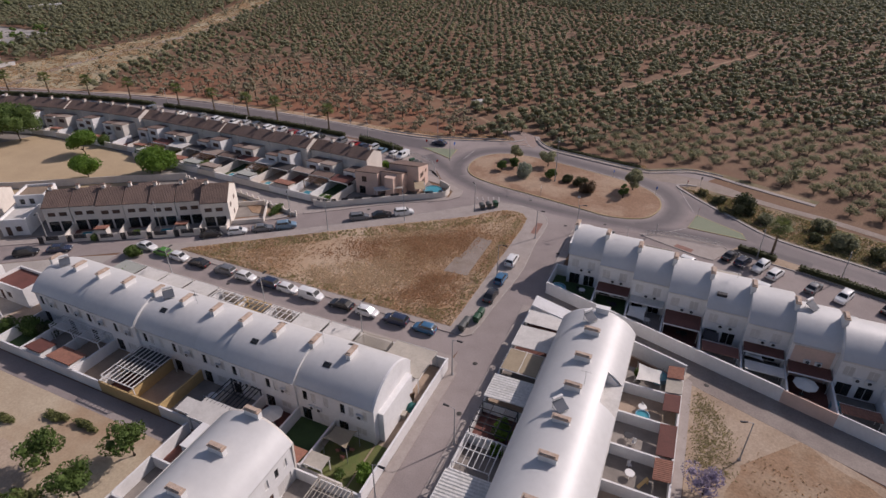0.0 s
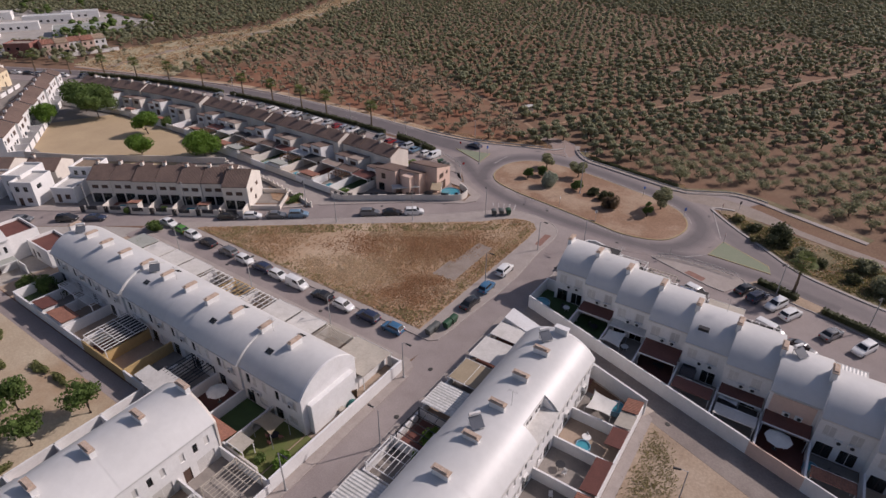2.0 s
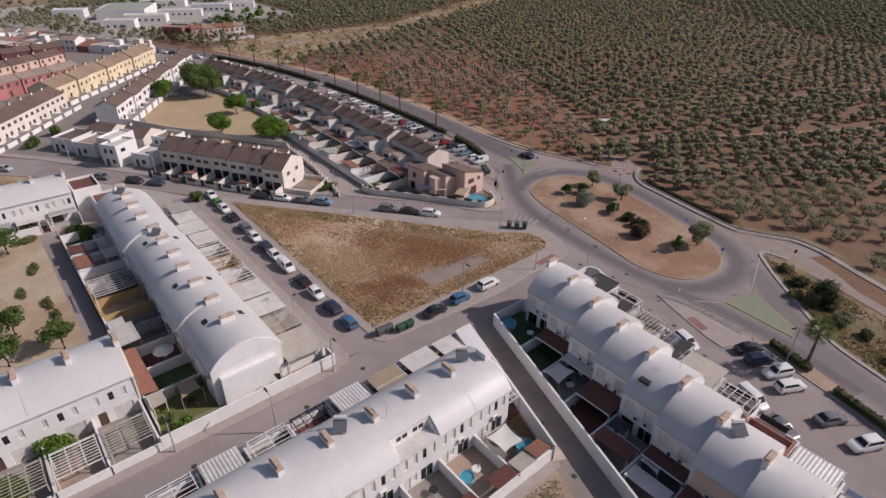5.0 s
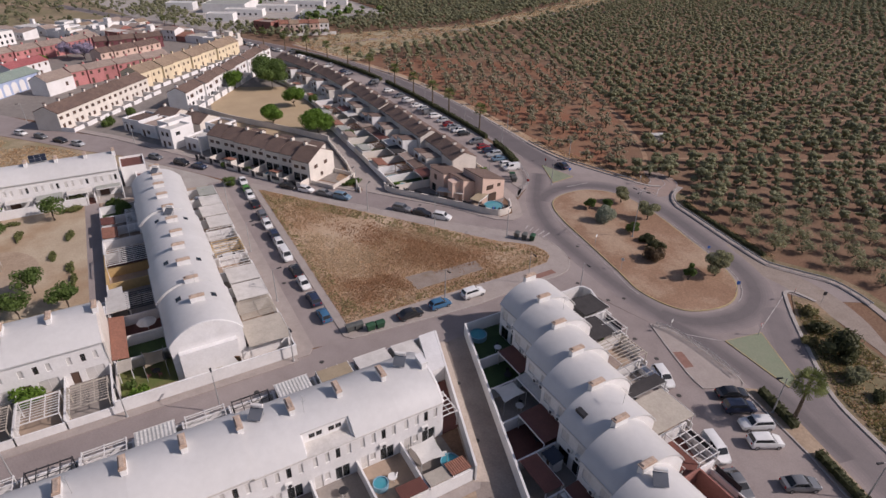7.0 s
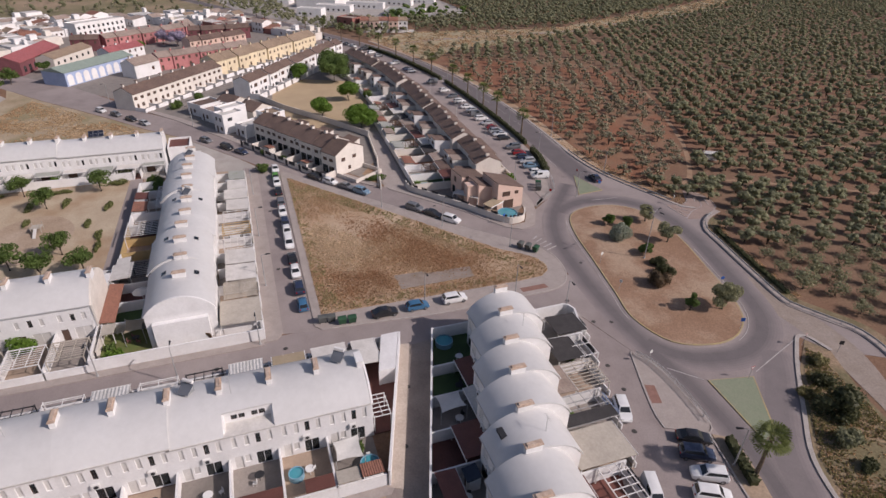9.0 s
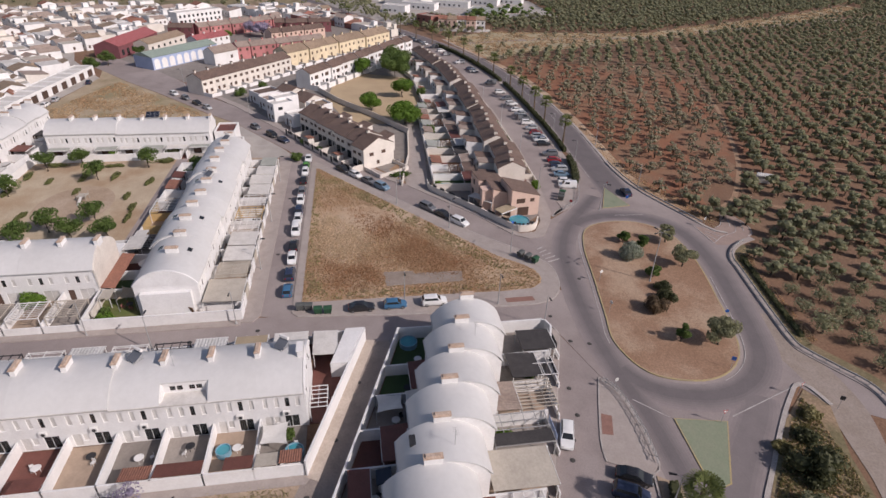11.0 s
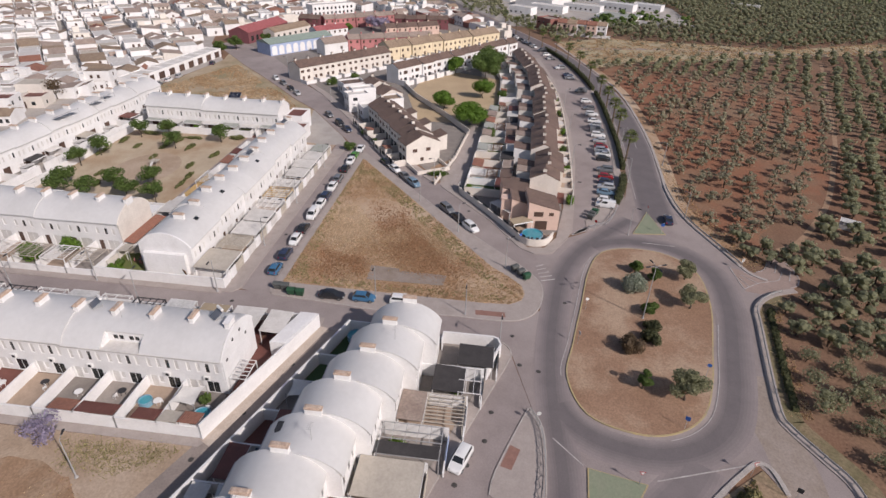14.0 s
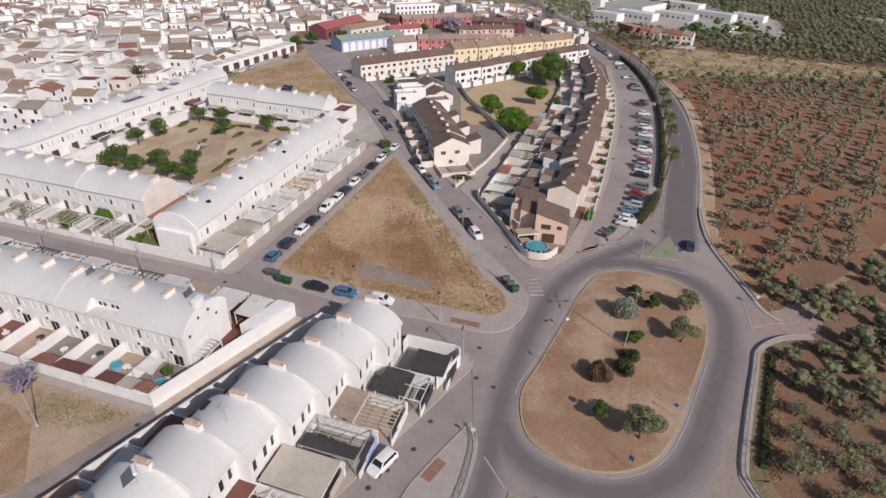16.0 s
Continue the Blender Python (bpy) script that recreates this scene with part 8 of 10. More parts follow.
# green trees round the far halls
green = []
for k in range(120):
    q = rand.random()
    x, y = (rand.uniform(-335, -300), rand.uniform(150, 215)) if q < 0.25 else (rand.uniform(-470, -395), rand.uniform(120, 230)) if q < 0.6 else (rand.uniform(-560, -440), rand.uniform(240, 420))
    if q < 0.25 and y > 172:
        x -= 18
    a, s = rand.uniform(0, 6.28), rand.uniform(1.1, 2.1)
    turn = np.array([[math.cos(a), -math.sin(a), 0], [math.sin(a), math.cos(a), 0], [0, 0, 1]]) * s
    green.append(FAR_SHAPES[k % 9][1] @ turn.T + np.array([x, y, 0]))
tagged(part("far_trees", quads_mesh("far_trees", np.concatenate(green), GREEN_LEAF), None), "green trees round distant white halls", "trees", kind="stuff")
scrub = []
for k in range(1300):
    x, y = rand.uniform(-640, -356), rand.uniform(-330, 120)
    if x > -366 - max(0, y - 20) * 0.5:
        continue
    a, q = rand.uniform(0, 6.28), rand.uniform(0.6, 1.5)
    turn = np.array([[math.cos(a), -math.sin(a), 0], [math.sin(a), math.cos(a), 0], [0, 0, 1]]) * q
    scrub.append(FAR_SHAPES[k % 9][1] @ turn.T + np.array([x, y, 0]))
tagged(part("far_scrub", quads_mesh("far_scrub", np.concatenate(scrub), OLIVE_DARK), None), "dark scrub dotted over the slope beyond town", "scrub", kind="stuff")
hut = thing("field_hut", "small pale metal hut among olive trees", "hut", pose(-68.1, 179.4, 0, 0, 0, 61))
part("wall", Shape().box(0, 3.6, 0, 2.2, 0, 1.9), WHITE_METAL, hut)
part("roof", Shape().add([(-0.15, -0.15, 1.9), (3.75, -0.15, 1.9), (3.75, 1.1, 2.3), (-0.15, 1.1, 2.3), (3.75, 2.35, 1.9), (-0.15, 2.35, 1.9)], [(0, 1, 2, 3), (3, 2, 4, 5), (0, 3, 5), (1, 4, 2)]), SHEET_WHITE, hut)

# dry grass on the vacant plots
def grass(name, outline, count, height, mats, label, seed, z=0.18, clump=0.3, patch=0.11, fuzz=0.0):
    r = np.random.default_rng(seed)
    xs, ys = [p[0] for p in outline], [p[1] for p in outline]
    pts = []
    while len(pts) < count:
        p = (r.uniform(min(xs), max(xs)), r.uniform(min(ys), max(ys)))
        if inside(p, outline) and noise.noise(Vector((p[0] * patch, p[1] * patch, seed))) > r.uniform(-0.5, 0.35) and not inside(p, PAD_LINE):
            pts.append(p)
    pts = np.array(pts) + r.normal(size=(len(pts), 2)) * fuzz
    n = len(pts)
    quads = []
    for k in range(3):
        a = r.uniform(0, 2 * math.pi, n)
        h = height * r.uniform(0.45, 1.25, n)
        w = clump * r.uniform(0.5, 1.2, n)
        lean = r.normal(size=(n, 2)) * 0.3 * h[:, None]
        b = np.column_stack([pts, np.full(n, z)])
        side = np.column_stack([np.cos(a) * w, np.sin(a) * w, np.zeros(n)])
        tip = b + np.column_stack([lean, h])
        quads.append(np.stack([b - side * 0.5, b + side * 0.5, tip + side * 0.75, tip - side * 0.75], 1))
    return tagged(part(name, quads_mesh(name, np.concatenate(quads), mats), None), label, "grass", kind="stuff")


grass("dry_grass", FIELD_LINE, 24000, 0.10, STRAW, "tall parched straw-coloured grass on the vacant plot", 3, clump=0.16, patch=0.06)
grass("russet_grass", [(-62.5, 75.8), (-58.4, 83.6), (-48.7, 89.9), (-38.1, 97.2), (-34.1, 97.0), (-35.7, 88.5), (-40.3, 82.6), (-47.1, 81.5), (-55.7, 77.1)], 5200, 0.12, RUST_GRASS, "reddish brown dried weeds on the vacant plot", 31, clump=0.16, patch=0.22, fuzz=1.3)
grass("russet_grass", [(-41.0, 70.0), (-39.0, 78.1), (-32.6, 80.8), (-30.4, 74.2), (-34.0, 69.5)], 2300, 0.12, RUST_GRASS, "reddish brown dried weeds on the vacant plot", 32, clump=0.16, patch=0.25, fuzz=0.8)
grass("pale_straw", [(-61.2, 69.7), (-53.5, 76.6), (-47.5, 80.5), (-38.8, 76.0), (-43.3, 69.4), (-53.7, 68.4)], 5200, 0.11, PALE_STRAW, "bleached straw flattened on the vacant plot", 33, clump=0.18, patch=0.25, fuzz=0.9)
grass("pale_straw", [(-56, 84), (-48, 90), (-40, 95.5), (-38, 98), (-46, 94), (-55, 87)], 1700, 0.11, PALE_STRAW, "bleached straw flattened on the vacant plot", 34, clump=0.18, patch=0.3, fuzz=0.6)
grass("green_weeds", [(-28.6, 66.7), (-60, 66.8), (-86.4, 67.0), (-80, 69.8), (-60, 68.5), (-31.5, 69.8), (-30.6, 80), (-30, 107), (-28.7, 106)], 900, 0.2, DRY_GREEN, "green weeds along the edge of the plot", 4, clump=0.18, patch=0.4)
grass("green_weeds", [(-33, 104), (-30, 108.8), (-45, 98.6), (-62, 86.2), (-82, 70.8), (-78, 69.4), (-60, 83.8), (-44, 95)], 1300, 0.2, DRY_GREEN, "green weeds along the pavement edge", 6, clump=0.18, patch=0.35)
grass("dry_grass", [(-122, 38), (-138, 27), (-148, 18), (-164, 4), (-178, -9), (-140, -21), (-120, -7)], 6000, 0.16, STRAW, "rough dry grass on the plot beside the street", 8, 0.06, 0.4)
grass("green_weeds", [(3, 138), (13.3, 136.6), (25, 133), (42, 126), (38.5, 115), (28, 118.2), (20, 121.4), (13.6, 127), (7, 133.4)], 5000, 0.22, GREENISH, "green weeds on the rough verge", 19, 0.1, 0.16)
grass("verge_grass", [(3, 138), (13.3, 136.6), (25, 133), (42, 126), (80, 108), (60, 107), (38.5, 115), (28, 118.2), (20, 121.4), (13.6, 127), (7, 133.4)], 5000, 0.16, STRAW, "dry grass and weeds on the rough verge", 9, 0.1, 0.16)
grass("lot_weeds", [(8.6, 66.8), (10.4, 66.2), (13.4, 60.6), (13, 53.5), (9.2, 52)], 2000, 0.1, DRY_GREEN, "low green weeds on the sandy lot", 10, 0.05, 0.1, 0.7, 0.5)
grass("lot_weeds", [(14, 60), (30, 56), (60, 40), (60, 12), (16, 36)], 2600, 0.1, STRAW, "scattered dry weeds on reddish earth", 12, 0.066, 0.15)
grass("grove_verge_grass", [(-53, 150.6), (-46, 154.5), (-50, 158), (-70, 151), (-92, 149), (-124, 150), (-124, 148), (-92, 146.4), (-67, 146.4)], 1500, 0.1, STRAW, "dry grass strip between road and grove", 13, 0.02, 0.3)
grass("grove_verge_grass", [(-38, 157), (-34.5, 151.2), (-28.9, 150.2), (-17, 147.7), (-8, 146), (-8, 149.5), (-17, 151), (-30, 153.5)], 900, 0.1, STRAW, "dry grass below the guard rail", 14, 0.02, 0.3)
grass("pale_dry_grass", PALE, 9000, 0.22, STRAW, "sparse pale grass between the groves", 15, 0.02, 0.7)

# trees and shrubs on the roundabout
for name, label, cat, x, y, spread, th, top, leaf, seed, n, size in (
        ("olive_tree", "broad grey-green olive tree on the roundabout", "olive tree", -9.2, 132.4, 2.5, 1.0, 5.3, OLIVE_LEAF, 51, 3600, 0.17), ("olive_tree", "grey-green olive tree on the roundabout", "olive tree", -31.7, 138.5, 2.15, 1.0, 4.7, OLIVE_LEAF, 52, 2600, 0.17),
        ("olive_tree", "grey-green olive tree at the island's tip", "olive tree", -41.0, 139.9, 1.95, 1.0, 4.5, OLIVE_LEAF, 53, 2400, 0.17), ("round_tree", "round green tree on the roundabout", "tree", -41.9, 130.9, 1.4, 0.4, 3.1, GREEN_LEAF, 54, 2200, 0.15),
        ("round_tree", "round green tree beside the oleander", "tree", -39.7, 134.1, 1.4, 0.4, 3.0, GREEN_LEAF, 55, 2200, 0.15), ("round_tree", "round green tree beside the lamp mast", "tree", -28.9, 131.2, 1.65, 0.4, 3.3, GREEN_LEAF, 56, 2400, 0.15),
        ("pointed_tree", "small bright green pointed tree", "tree", -10.6, 126.8, 1.15, 0.4, 3.8, GREEN_LEAF, 57, 1700, 0.14)):
    make_tree(name, label, cat, seed, spread, th, top, n, size, leaf, clumps=10, group="roundabout trees").matrix_basis = pose(x, y, 0.15, 0, 0, seed * 37)
make_bush("oleander", "large pale flowering oleander bush", 61, 2.5, 2.5, 4.2, 5200, 0.14, OLEANDER, pose(-35.7, 129.4, 0.15), clumps=9)
make_bush("shrub", "russet-brown rounded shrub on bare earth", 62, 2.2, 2.0, 3.0, 3400, 0.14, RUSSET, pose(-19.0, 126.4, 0.15), clumps=9)
make_bush("shrub", "dark green spreading shrub", 63, 1.9, 1.7, 2.1, 2000, 0.15, HEDGE_LEAF, pose(-21.4, 129.9, 0.15), clumps=7)
make_bush("shrub", "dark green spreading shrub", 64, 1.7, 1.6, 1.9, 1700, 0.15, HEDGE_LEAF, pose(-24.4, 130.8, 0.15), clumps=7)

# the court's round trees, the park's trees and garden greenery
round_tree = make_tree("round_tree", "dense clipped round green tree on the sand court", "tree", 71, 4.1, 1.2, 7.0, 5200, 0.23, ORANGE_LEAF, clumps=18, group="court trees")
round_tree.matrix_basis = pose(-134.0, 83.0, 0.05)
copy_thing(round_tree, pose(-151.0, 95.0, 0.05, 0, 0, 90))
big = make_tree("round_tree", "large rounded green tree beside the lane", "tree", 72, 5.0, 1.3, 8.4, 6600, 0.25, ORANGE_LEAF, clumps=20, group="court trees")
big.matrix_basis = pose(-120.5, 93.0, 0.05)
tall = make_tree("broad_tree", "tall broad green tree behind the court", "tree", 73, 6.4, 2.6, 11.0, 6000, 0.30, GREEN_LEAF, clumps=16, group="court trees")
tall.matrix_basis = pose(-178.0, 94.5, 0.05)
copy_thing(tall, pose(-188.5, 96.0, 0.0, 0, 0, 140))
copy_thing(round_tree, pose(-184.0, 82.0, 0.0, 0, 0, 200))
park_tree = make_tree("park_tree", "spreading green tree on a leaning trunk in the park", "tree", 74, 2.7, 2.3, 5.0, 1700, 0.19, GREEN_LEAF, clumps=8, group="park trees", core=0.5)
spots = [(-59.0, 14.4), (-54.6, 20.4), (-54.0, 27.4), (-62.4, 22.2), (-54.2, 11.0), (-77.4, -1.5), (-91.8, 1.0), (-93.6, 8.6), (-85.4, 14.8), (-92.2, 24.6), (-53.5, 4.0), (-58.4, 3.0), (-70, -2.0)]
for k, (x, y) in enumerate(spots):
    if k:
        copy_thing(park_tree, pose(x, y, 0.05, 0, 0, 77 * k))
    else:
        park_tree.matrix_basis = pose(x, y, 0.05)
for k, (x, y, rx, ry, h) in enumerate([(-63.4, 28.2, 2.6, 0.8, 0.9), (-68.5, 27.4, 3.0, 0.9, 0.9), (-74.6, 24.6, 2.4, 0.8, 0.8), (-86.4, 18.4, 3.2, 0.9, 0.9), (-86.0, 11.2, 3.0, 0.8, 0.8), (-84.6, 4.2, 2.6, 0.8, 0.8), (-66.0, 6.0, 2.6, 0.9, 0.9), (-60.4, 9.0, 2.2, 0.9, 1.0), (-60.6, 18.0, 2.4, 1.0, 1.0),
                                      (-82.4, 27.6, 2.8, 0.9, 0.9), (-93.0, 16.4, 0.9, 2.6, 0.9), (-94.4, 2.0, 1.0, 3.4, 1.2), (-88.0, -1.8, 3.6, 1.0, 1.1), (-79.0, -2.4, 3.4, 1.0, 1.0), (-63.0, -2.0, 3.6, 1.0, 1.1), (-53.4, 16.0, 1.0, 3.6, 1.1), (-95.2, 28.0, 1.2, 2.4, 1.6), (-91.0, 13.0, 3.2, 0.9, 0.8), (-78.0, 12.6, 2.6, 0.8, 0.7)]):
    make_bush("hedge_clump", "low straggling green hedge in the park", 80 + k, rx, ry, h, 420, 0.17, PARK_HEDGE, pose(x, y, 0.05), "park hedges")
for seed, x, y, spread, top, leaf, lab in ((91, -263.5, 33.5, 5.0, 8.6, JACARANDA, "tall jacaranda in violet blossom among red terraces"), (92, -270.0, 26.5, 3.8, 7.2, JACARANDA, "jacaranda in violet blossom among red terraces"), (93, -119.9, -46.0, 3.6, 7.0, RUSSET, "bare brownish tree above the town roofs"),
                                           (94, -256.0, 17.5, 3.0, 5.6, ORANGE_LEAF, "green tree beside the red terraces"), (95, -221.5, -14.0, 2.6, 5.0, GREEN_LEAF, "green tree beside the halls"), (96, -193.0, -23.5, 3.2, 6.0, GREEN_LEAF, "green tree at the edge of the dry plot"), (97, -204.5, -21.5, 3.4, 6.4, GREEN_LEAF, "green tree at the edge of the dry plot")):
    make_tree("town_tree", lab, "tree", seed, spread, 1.6, top, 1500 if leaf is not RUSSET else 700, 0.26, leaf, clumps=11, core=0.7 if leaf is not RUSSET else 0.25, group="town trees").matrix_basis = pose(x, y, 0.05)
jac = make_tree("jacaranda", "jacaranda in mauve blossom on the sandy lot", "tree", 90, 2.5, 1.2, 4.4, 1150, 0.15, JACARANDA, clumps=9, core=0.4)
jac.matrix_basis = pose(10.4, 50.2, 0.05)
for k, (x, y, z, rx, ry, h, leaf, lab) in enumerate([
        (-93.6, 61.4, 0.1, 2.2, 1.9, 2.2, GREEN_LEAF, "round clipped green shrub on the corner"), (-88.0, 55.0, 0.1, 1.2, 1.2, 2.8, ORANGE_LEAF, "yellow-green bush above the garage roofs"), (-88.5, 37.5, 0.1, 2.4, 2.4, 3.4, GREEN_LEAF, "large green bush in a rear garden"), (-91.5, 36.4, 0.1, 1.8, 1.8, 3.0, GREEN_LEAF, "large green bush beside the alley"),
        (-85.4, 38.6, 0.1, 1.6, 1.8, 2.4, HEDGE_LEAF, "dark climbing shrub in a rear garden"), (-26.2, 36.0, 0.1, 1.5, 1.6, 2.2, ORANGE_LEAF, "leafy green bush on the corner lawn"), (-29.0, 35.0, 0.1, 0.9, 0.9, 1.3, GREEN_LEAF, "small green bush on the corner lawn"), (-46.4, 27.6, 0.1, 1.2, 1.2, 1.8, ORANGE_LEAF, "potted green bush in a small yard"),
        (-13.4, 49.0, 0.1, 1.5, 2.0, 2.7, ORANGE_LEAF, "leafy vine over a front yard"), (-13.2, 45.6, 0.1, 1.0, 1.0, 2.3, ORANGE_LEAF, "leafy vine over a front yard"), (-13.3, 29.6, 0.1, 0.7, 1.8, 2.0, ORANGE_LEAF, "bright green hedge in a front yard"), (-13.4, 12.8, 0.1, 1.5, 2.0, 2.6, ORANGE_LEAF, "leafy vine over a front yard"),
        (-29.0, 17.0, 0.1, 2.2, 3.2, 2.9, ORANGE_LEAF, "broad green vine over a pergola"), (-32.4, 23.2, 0.1, 2.0, 2.6, 2.7, ORANGE_LEAF, "broad green vine over a pergola"), (-29.4, 3.6, 0.1, 1.8, 2.4, 2.7, GREEN_LEAF, "green vine over a pergola"), (5.0, 93.8, 0.1, 1.4, 1.6, 1.7, ORANGE_LEAF, "potted plants crowding a forecourt"),
        (-5.6, 100.2, 0.1, 0.8, 0.9, 1.6, GREEN_LEAF, "leafy plants beside a gate"), (1.0, 66.8, 0.1, 0.9, 0.9, 1.5, GREEN_LEAF, "potted shrub in a courtyard"), (-72.0, 96.6, 0.1, 1.6, 1.4, 2.2, ORANGE_LEAF, "leafy bush in a pool garden"), (-80.0, 88.4, 0.1, 1.0, 3.2, 1.5, GREEN_LEAF, "climbing hedge along the side garden"),
        (-70.0, 120.6, 0.1, 1.6, 1.2, 2.0, ORANGE_LEAF, "leafy bush in a front garden"), (-88.0, 120.9, 0.1, 1.5, 1.1, 2.2, ORANGE_LEAF, "leafy bush in a front garden"), (-103.0, 121.0, 0.1, 1.6, 1.2, 1.8, GREEN_LEAF, "leafy bush in a front garden"), (-118.0, 121.4, 0.1, 1.5, 1.1, 2.0, ORANGE_LEAF, "leafy bush in a front garden"),
        (-136.0, 121.4, 0.1, 1.5, 1.1, 2.0, GREEN_LEAF, "leafy bush in a front garden"), (-150.0, 121.0, 0.1, 1.5, 1.1, 2.0, ORANGE_LEAF, "leafy bush in a front garden"), (-112.0, 100.0, 0.1, 1.8, 1.6, 2.6, GREEN_LEAF, "leafy bush behind the crescent"), (-136.0, 100.6, 0.1, 1.8, 1.6, 2.6, GREEN_LEAF, "leafy bush behind the crescent"),
        (-152.0, 102.0, 0.1, 2.2, 1.8, 3.2, GREEN_LEAF, "leafy bush behind the crescent"), (-99.0, 67.5, 0.1, 1.2, 1.2, 1.9, GREEN_LEAF, "bush in a front yard"), (-105.8, 62.6, 0.1, 1.2, 1.0, 1.8, GREEN_LEAF, "bush in a front yard"), (-98.6, 29.0, 0.1, 1.6, 2.2, 2.4, HEDGE_LEAF, "dark green shrubs against the park wall"),
        (-98.8, 14.0, 0.1, 1.2, 1.4, 2.6, ORANGE_LEAF, "green shrub against the terrace"), (-157.0, 38.0, 0.1, 2.4, 2.2, 3.0, GREEN_LEAF, "green tree-like shrub in a front garden"), (-164.0, 44.5, 0.1, 2.4, 2.2, 3.4, GREEN_LEAF, "green tree-like shrub in a front garden"), (-152.0, 60.5, 0.1, 1.8, 1.6, 2.6, GREEN_LEAF, "green shrub beside the court")]):
    make_bush("garden_shrub", lab, 120 + k, rx, ry, h, int(260 * rx * ry) + 160, 0.19, leaf, pose(x, y, z))
# scrub on the rough verge
for k, (x, y, rx, h, leaf) in enumerate([(10.2, 133.0, 1.8, 2.2, HEDGE_LEAF), (14.4, 130.2, 3.2, 4.4, HEDGE_LEAF), (6.4, 136.6, 1.6, 1.6, GREENISH), (19.0, 126.8, 2.2, 2.2, OLIVE_DARK), (23.0, 125.6, 1.5, 1.4, HEDGE_LEAF), (28.0, 122.0, 1.6, 1.8, HEDGE_LEAF), (33.0, 121.0, 3.0, 3.6, OLIVE_DARK), (39.0, 119.0, 2.4, 2.6, HEDGE_LEAF),
                                         (42.0, 116.0, 2.8, 3.0, OLIVE_DARK), (11.0, 128.8, 1.4, 1.2, GREENISH), (16.6, 130.2, 2.0, 2.0, HEDGE_LEAF), (30.0, 128.0, 2.6, 3.0, OLIVE_DARK), (48.0, 118.0, 3.0, 3.4, OLIVE_DARK)]):
    make_bush("scrub_bush", "dark scrubby bush on the rough verge", 170 + k, rx, rx * 0.9, h, int(330 * rx), 0.24, leaf, pose(x, y, 0.1, 0, 0, 31 * k), "verge scrub")


def hedge(line, width, h, mat, label, seed):
    base = thing("hedge", label, "hedge", None, "clipped hedges")
    r = random.Random(seed)
    blobs, total = [], 0.0
    for a, b in zip(line, line[1:]):
        seg = Vector(b) - Vector(a)
        for k in range(max(1, int(seg.length / 0.9))):
            p = Vector(a) + seg * ((k + 0.5) / max(1, int(seg.length / 0.9)))
            blobs.append((p.x, p.y, h * 0.5, 0.75, width * 0.5 * r.uniform(0.85, 1.15), h * 0.5 * r.uniform(0.85, 1.1)))
        total += seg.length
    part("foliage", quads_mesh("foliage", leaf_quads(blobs, int(total * 75), 0.2, seed, shell=0.7), mat), None, base)
    part("core", ribbon(Shape(), line, width * 0.28, -width * 0.28, 0.0, h * 0.72), HEDGE_LEAF, base)
    return base


# the first strip is added: dark leaves imitate the shade in a roadside ditch
hedge(offset_line(OUTER_SOUTH, 2.9)[13:30], 1.3, 0.8, HEDGE_LEAF, "dark leafy strip standing in for a ditch's shade below the guard rail", 200)
hedge([(14.2, 112.2), (20.6, 110.2)], 1.7, 1.5, HEDGE_LEAF, "clipped dark hedge beside the service street", 201)
hedge([(24.6, 108.6), (38, 104.2), (60, 96.8)], 1.6, 1.4, HEDGE_LEAF, "long clipped hedge beside the main road", 202)
hedge([(-71.5, 131.6), (-80, 134.0), (-87, 135.2)], 2.2, 2.2, HEDGE_LEAF, "dense green hedge at the mouth of the car park", 203)
hedge([(-93, 136.2), (-112, 137.2), (-132, 137.4), (-150, 137.3), (-166, 136.6)], 1.5, 1.7, HEDGE_LEAF, "long clipped hedge along the car park", 204)
hedge([(-170, 136.2), (-186, 134.4), (-204, 131.2), (-222, 126.8), (-240, 120.4)], 1.7, 1.8, HEDGE_LEAF, "long clipped hedge along the car park", 205)


def palm(m, h, seed, label):
    r = random.Random(seed)
    base = thing("palm_tree", label, "palm tree", m, "roadside palms")
    part("trunk", Shape().tube([(0, 0, -0.1), (0.06, 0.03, h * 0.4), (0.0, 0.08, h * 0.8), (0, 0.05, h)], [0.36, 0.25, 0.22, 0.30], 9), PALM_BARK, base)
    quads = []
    for k in range(44):
        a, lift = 2 * math.pi * k / 44 * 2.4 + r.uniform(-0.2, 0.2), r.uniform(-0.5, 1.15)
        ln = r.uniform(1.6, 2.25)
        way = Vector((math.cos(a) * math.cos(lift), math.sin(a) * math.cos(lift), math.sin(lift)))
        mid, side = Vector((0, 0.05, h)) + way * ln * 0.55, Vector((-math.sin(a), math.cos(a), 0))
        for s in range(9):
            b = (s - 4) * 0.26
            tip = mid + (way * math.cos(b) + side * math.sin(b) * 1.1) * ln * 0.55 + Vector((0, 0, -0.25 * abs(s - 4) * 0.12 - 0.22))
            q = (way * -math.sin(b) + side * math.cos(b)) * 0.11
            quads.append([mid - q * 0.3, mid + q * 0.3, tip + q * 0.6, tip - q * 0.6])
        quads.append([Vector((0, 0.05, h)) - side * 0.03, Vector((0, 0.05, h)) + side * 0.03, mid + side * 0.03, mid - side * 0.03])
    part("crown", quads_mesh("crown", np.array([[tuple(p) for p in q] for q in quads]), PALM_LEAF), None, base)
    return base


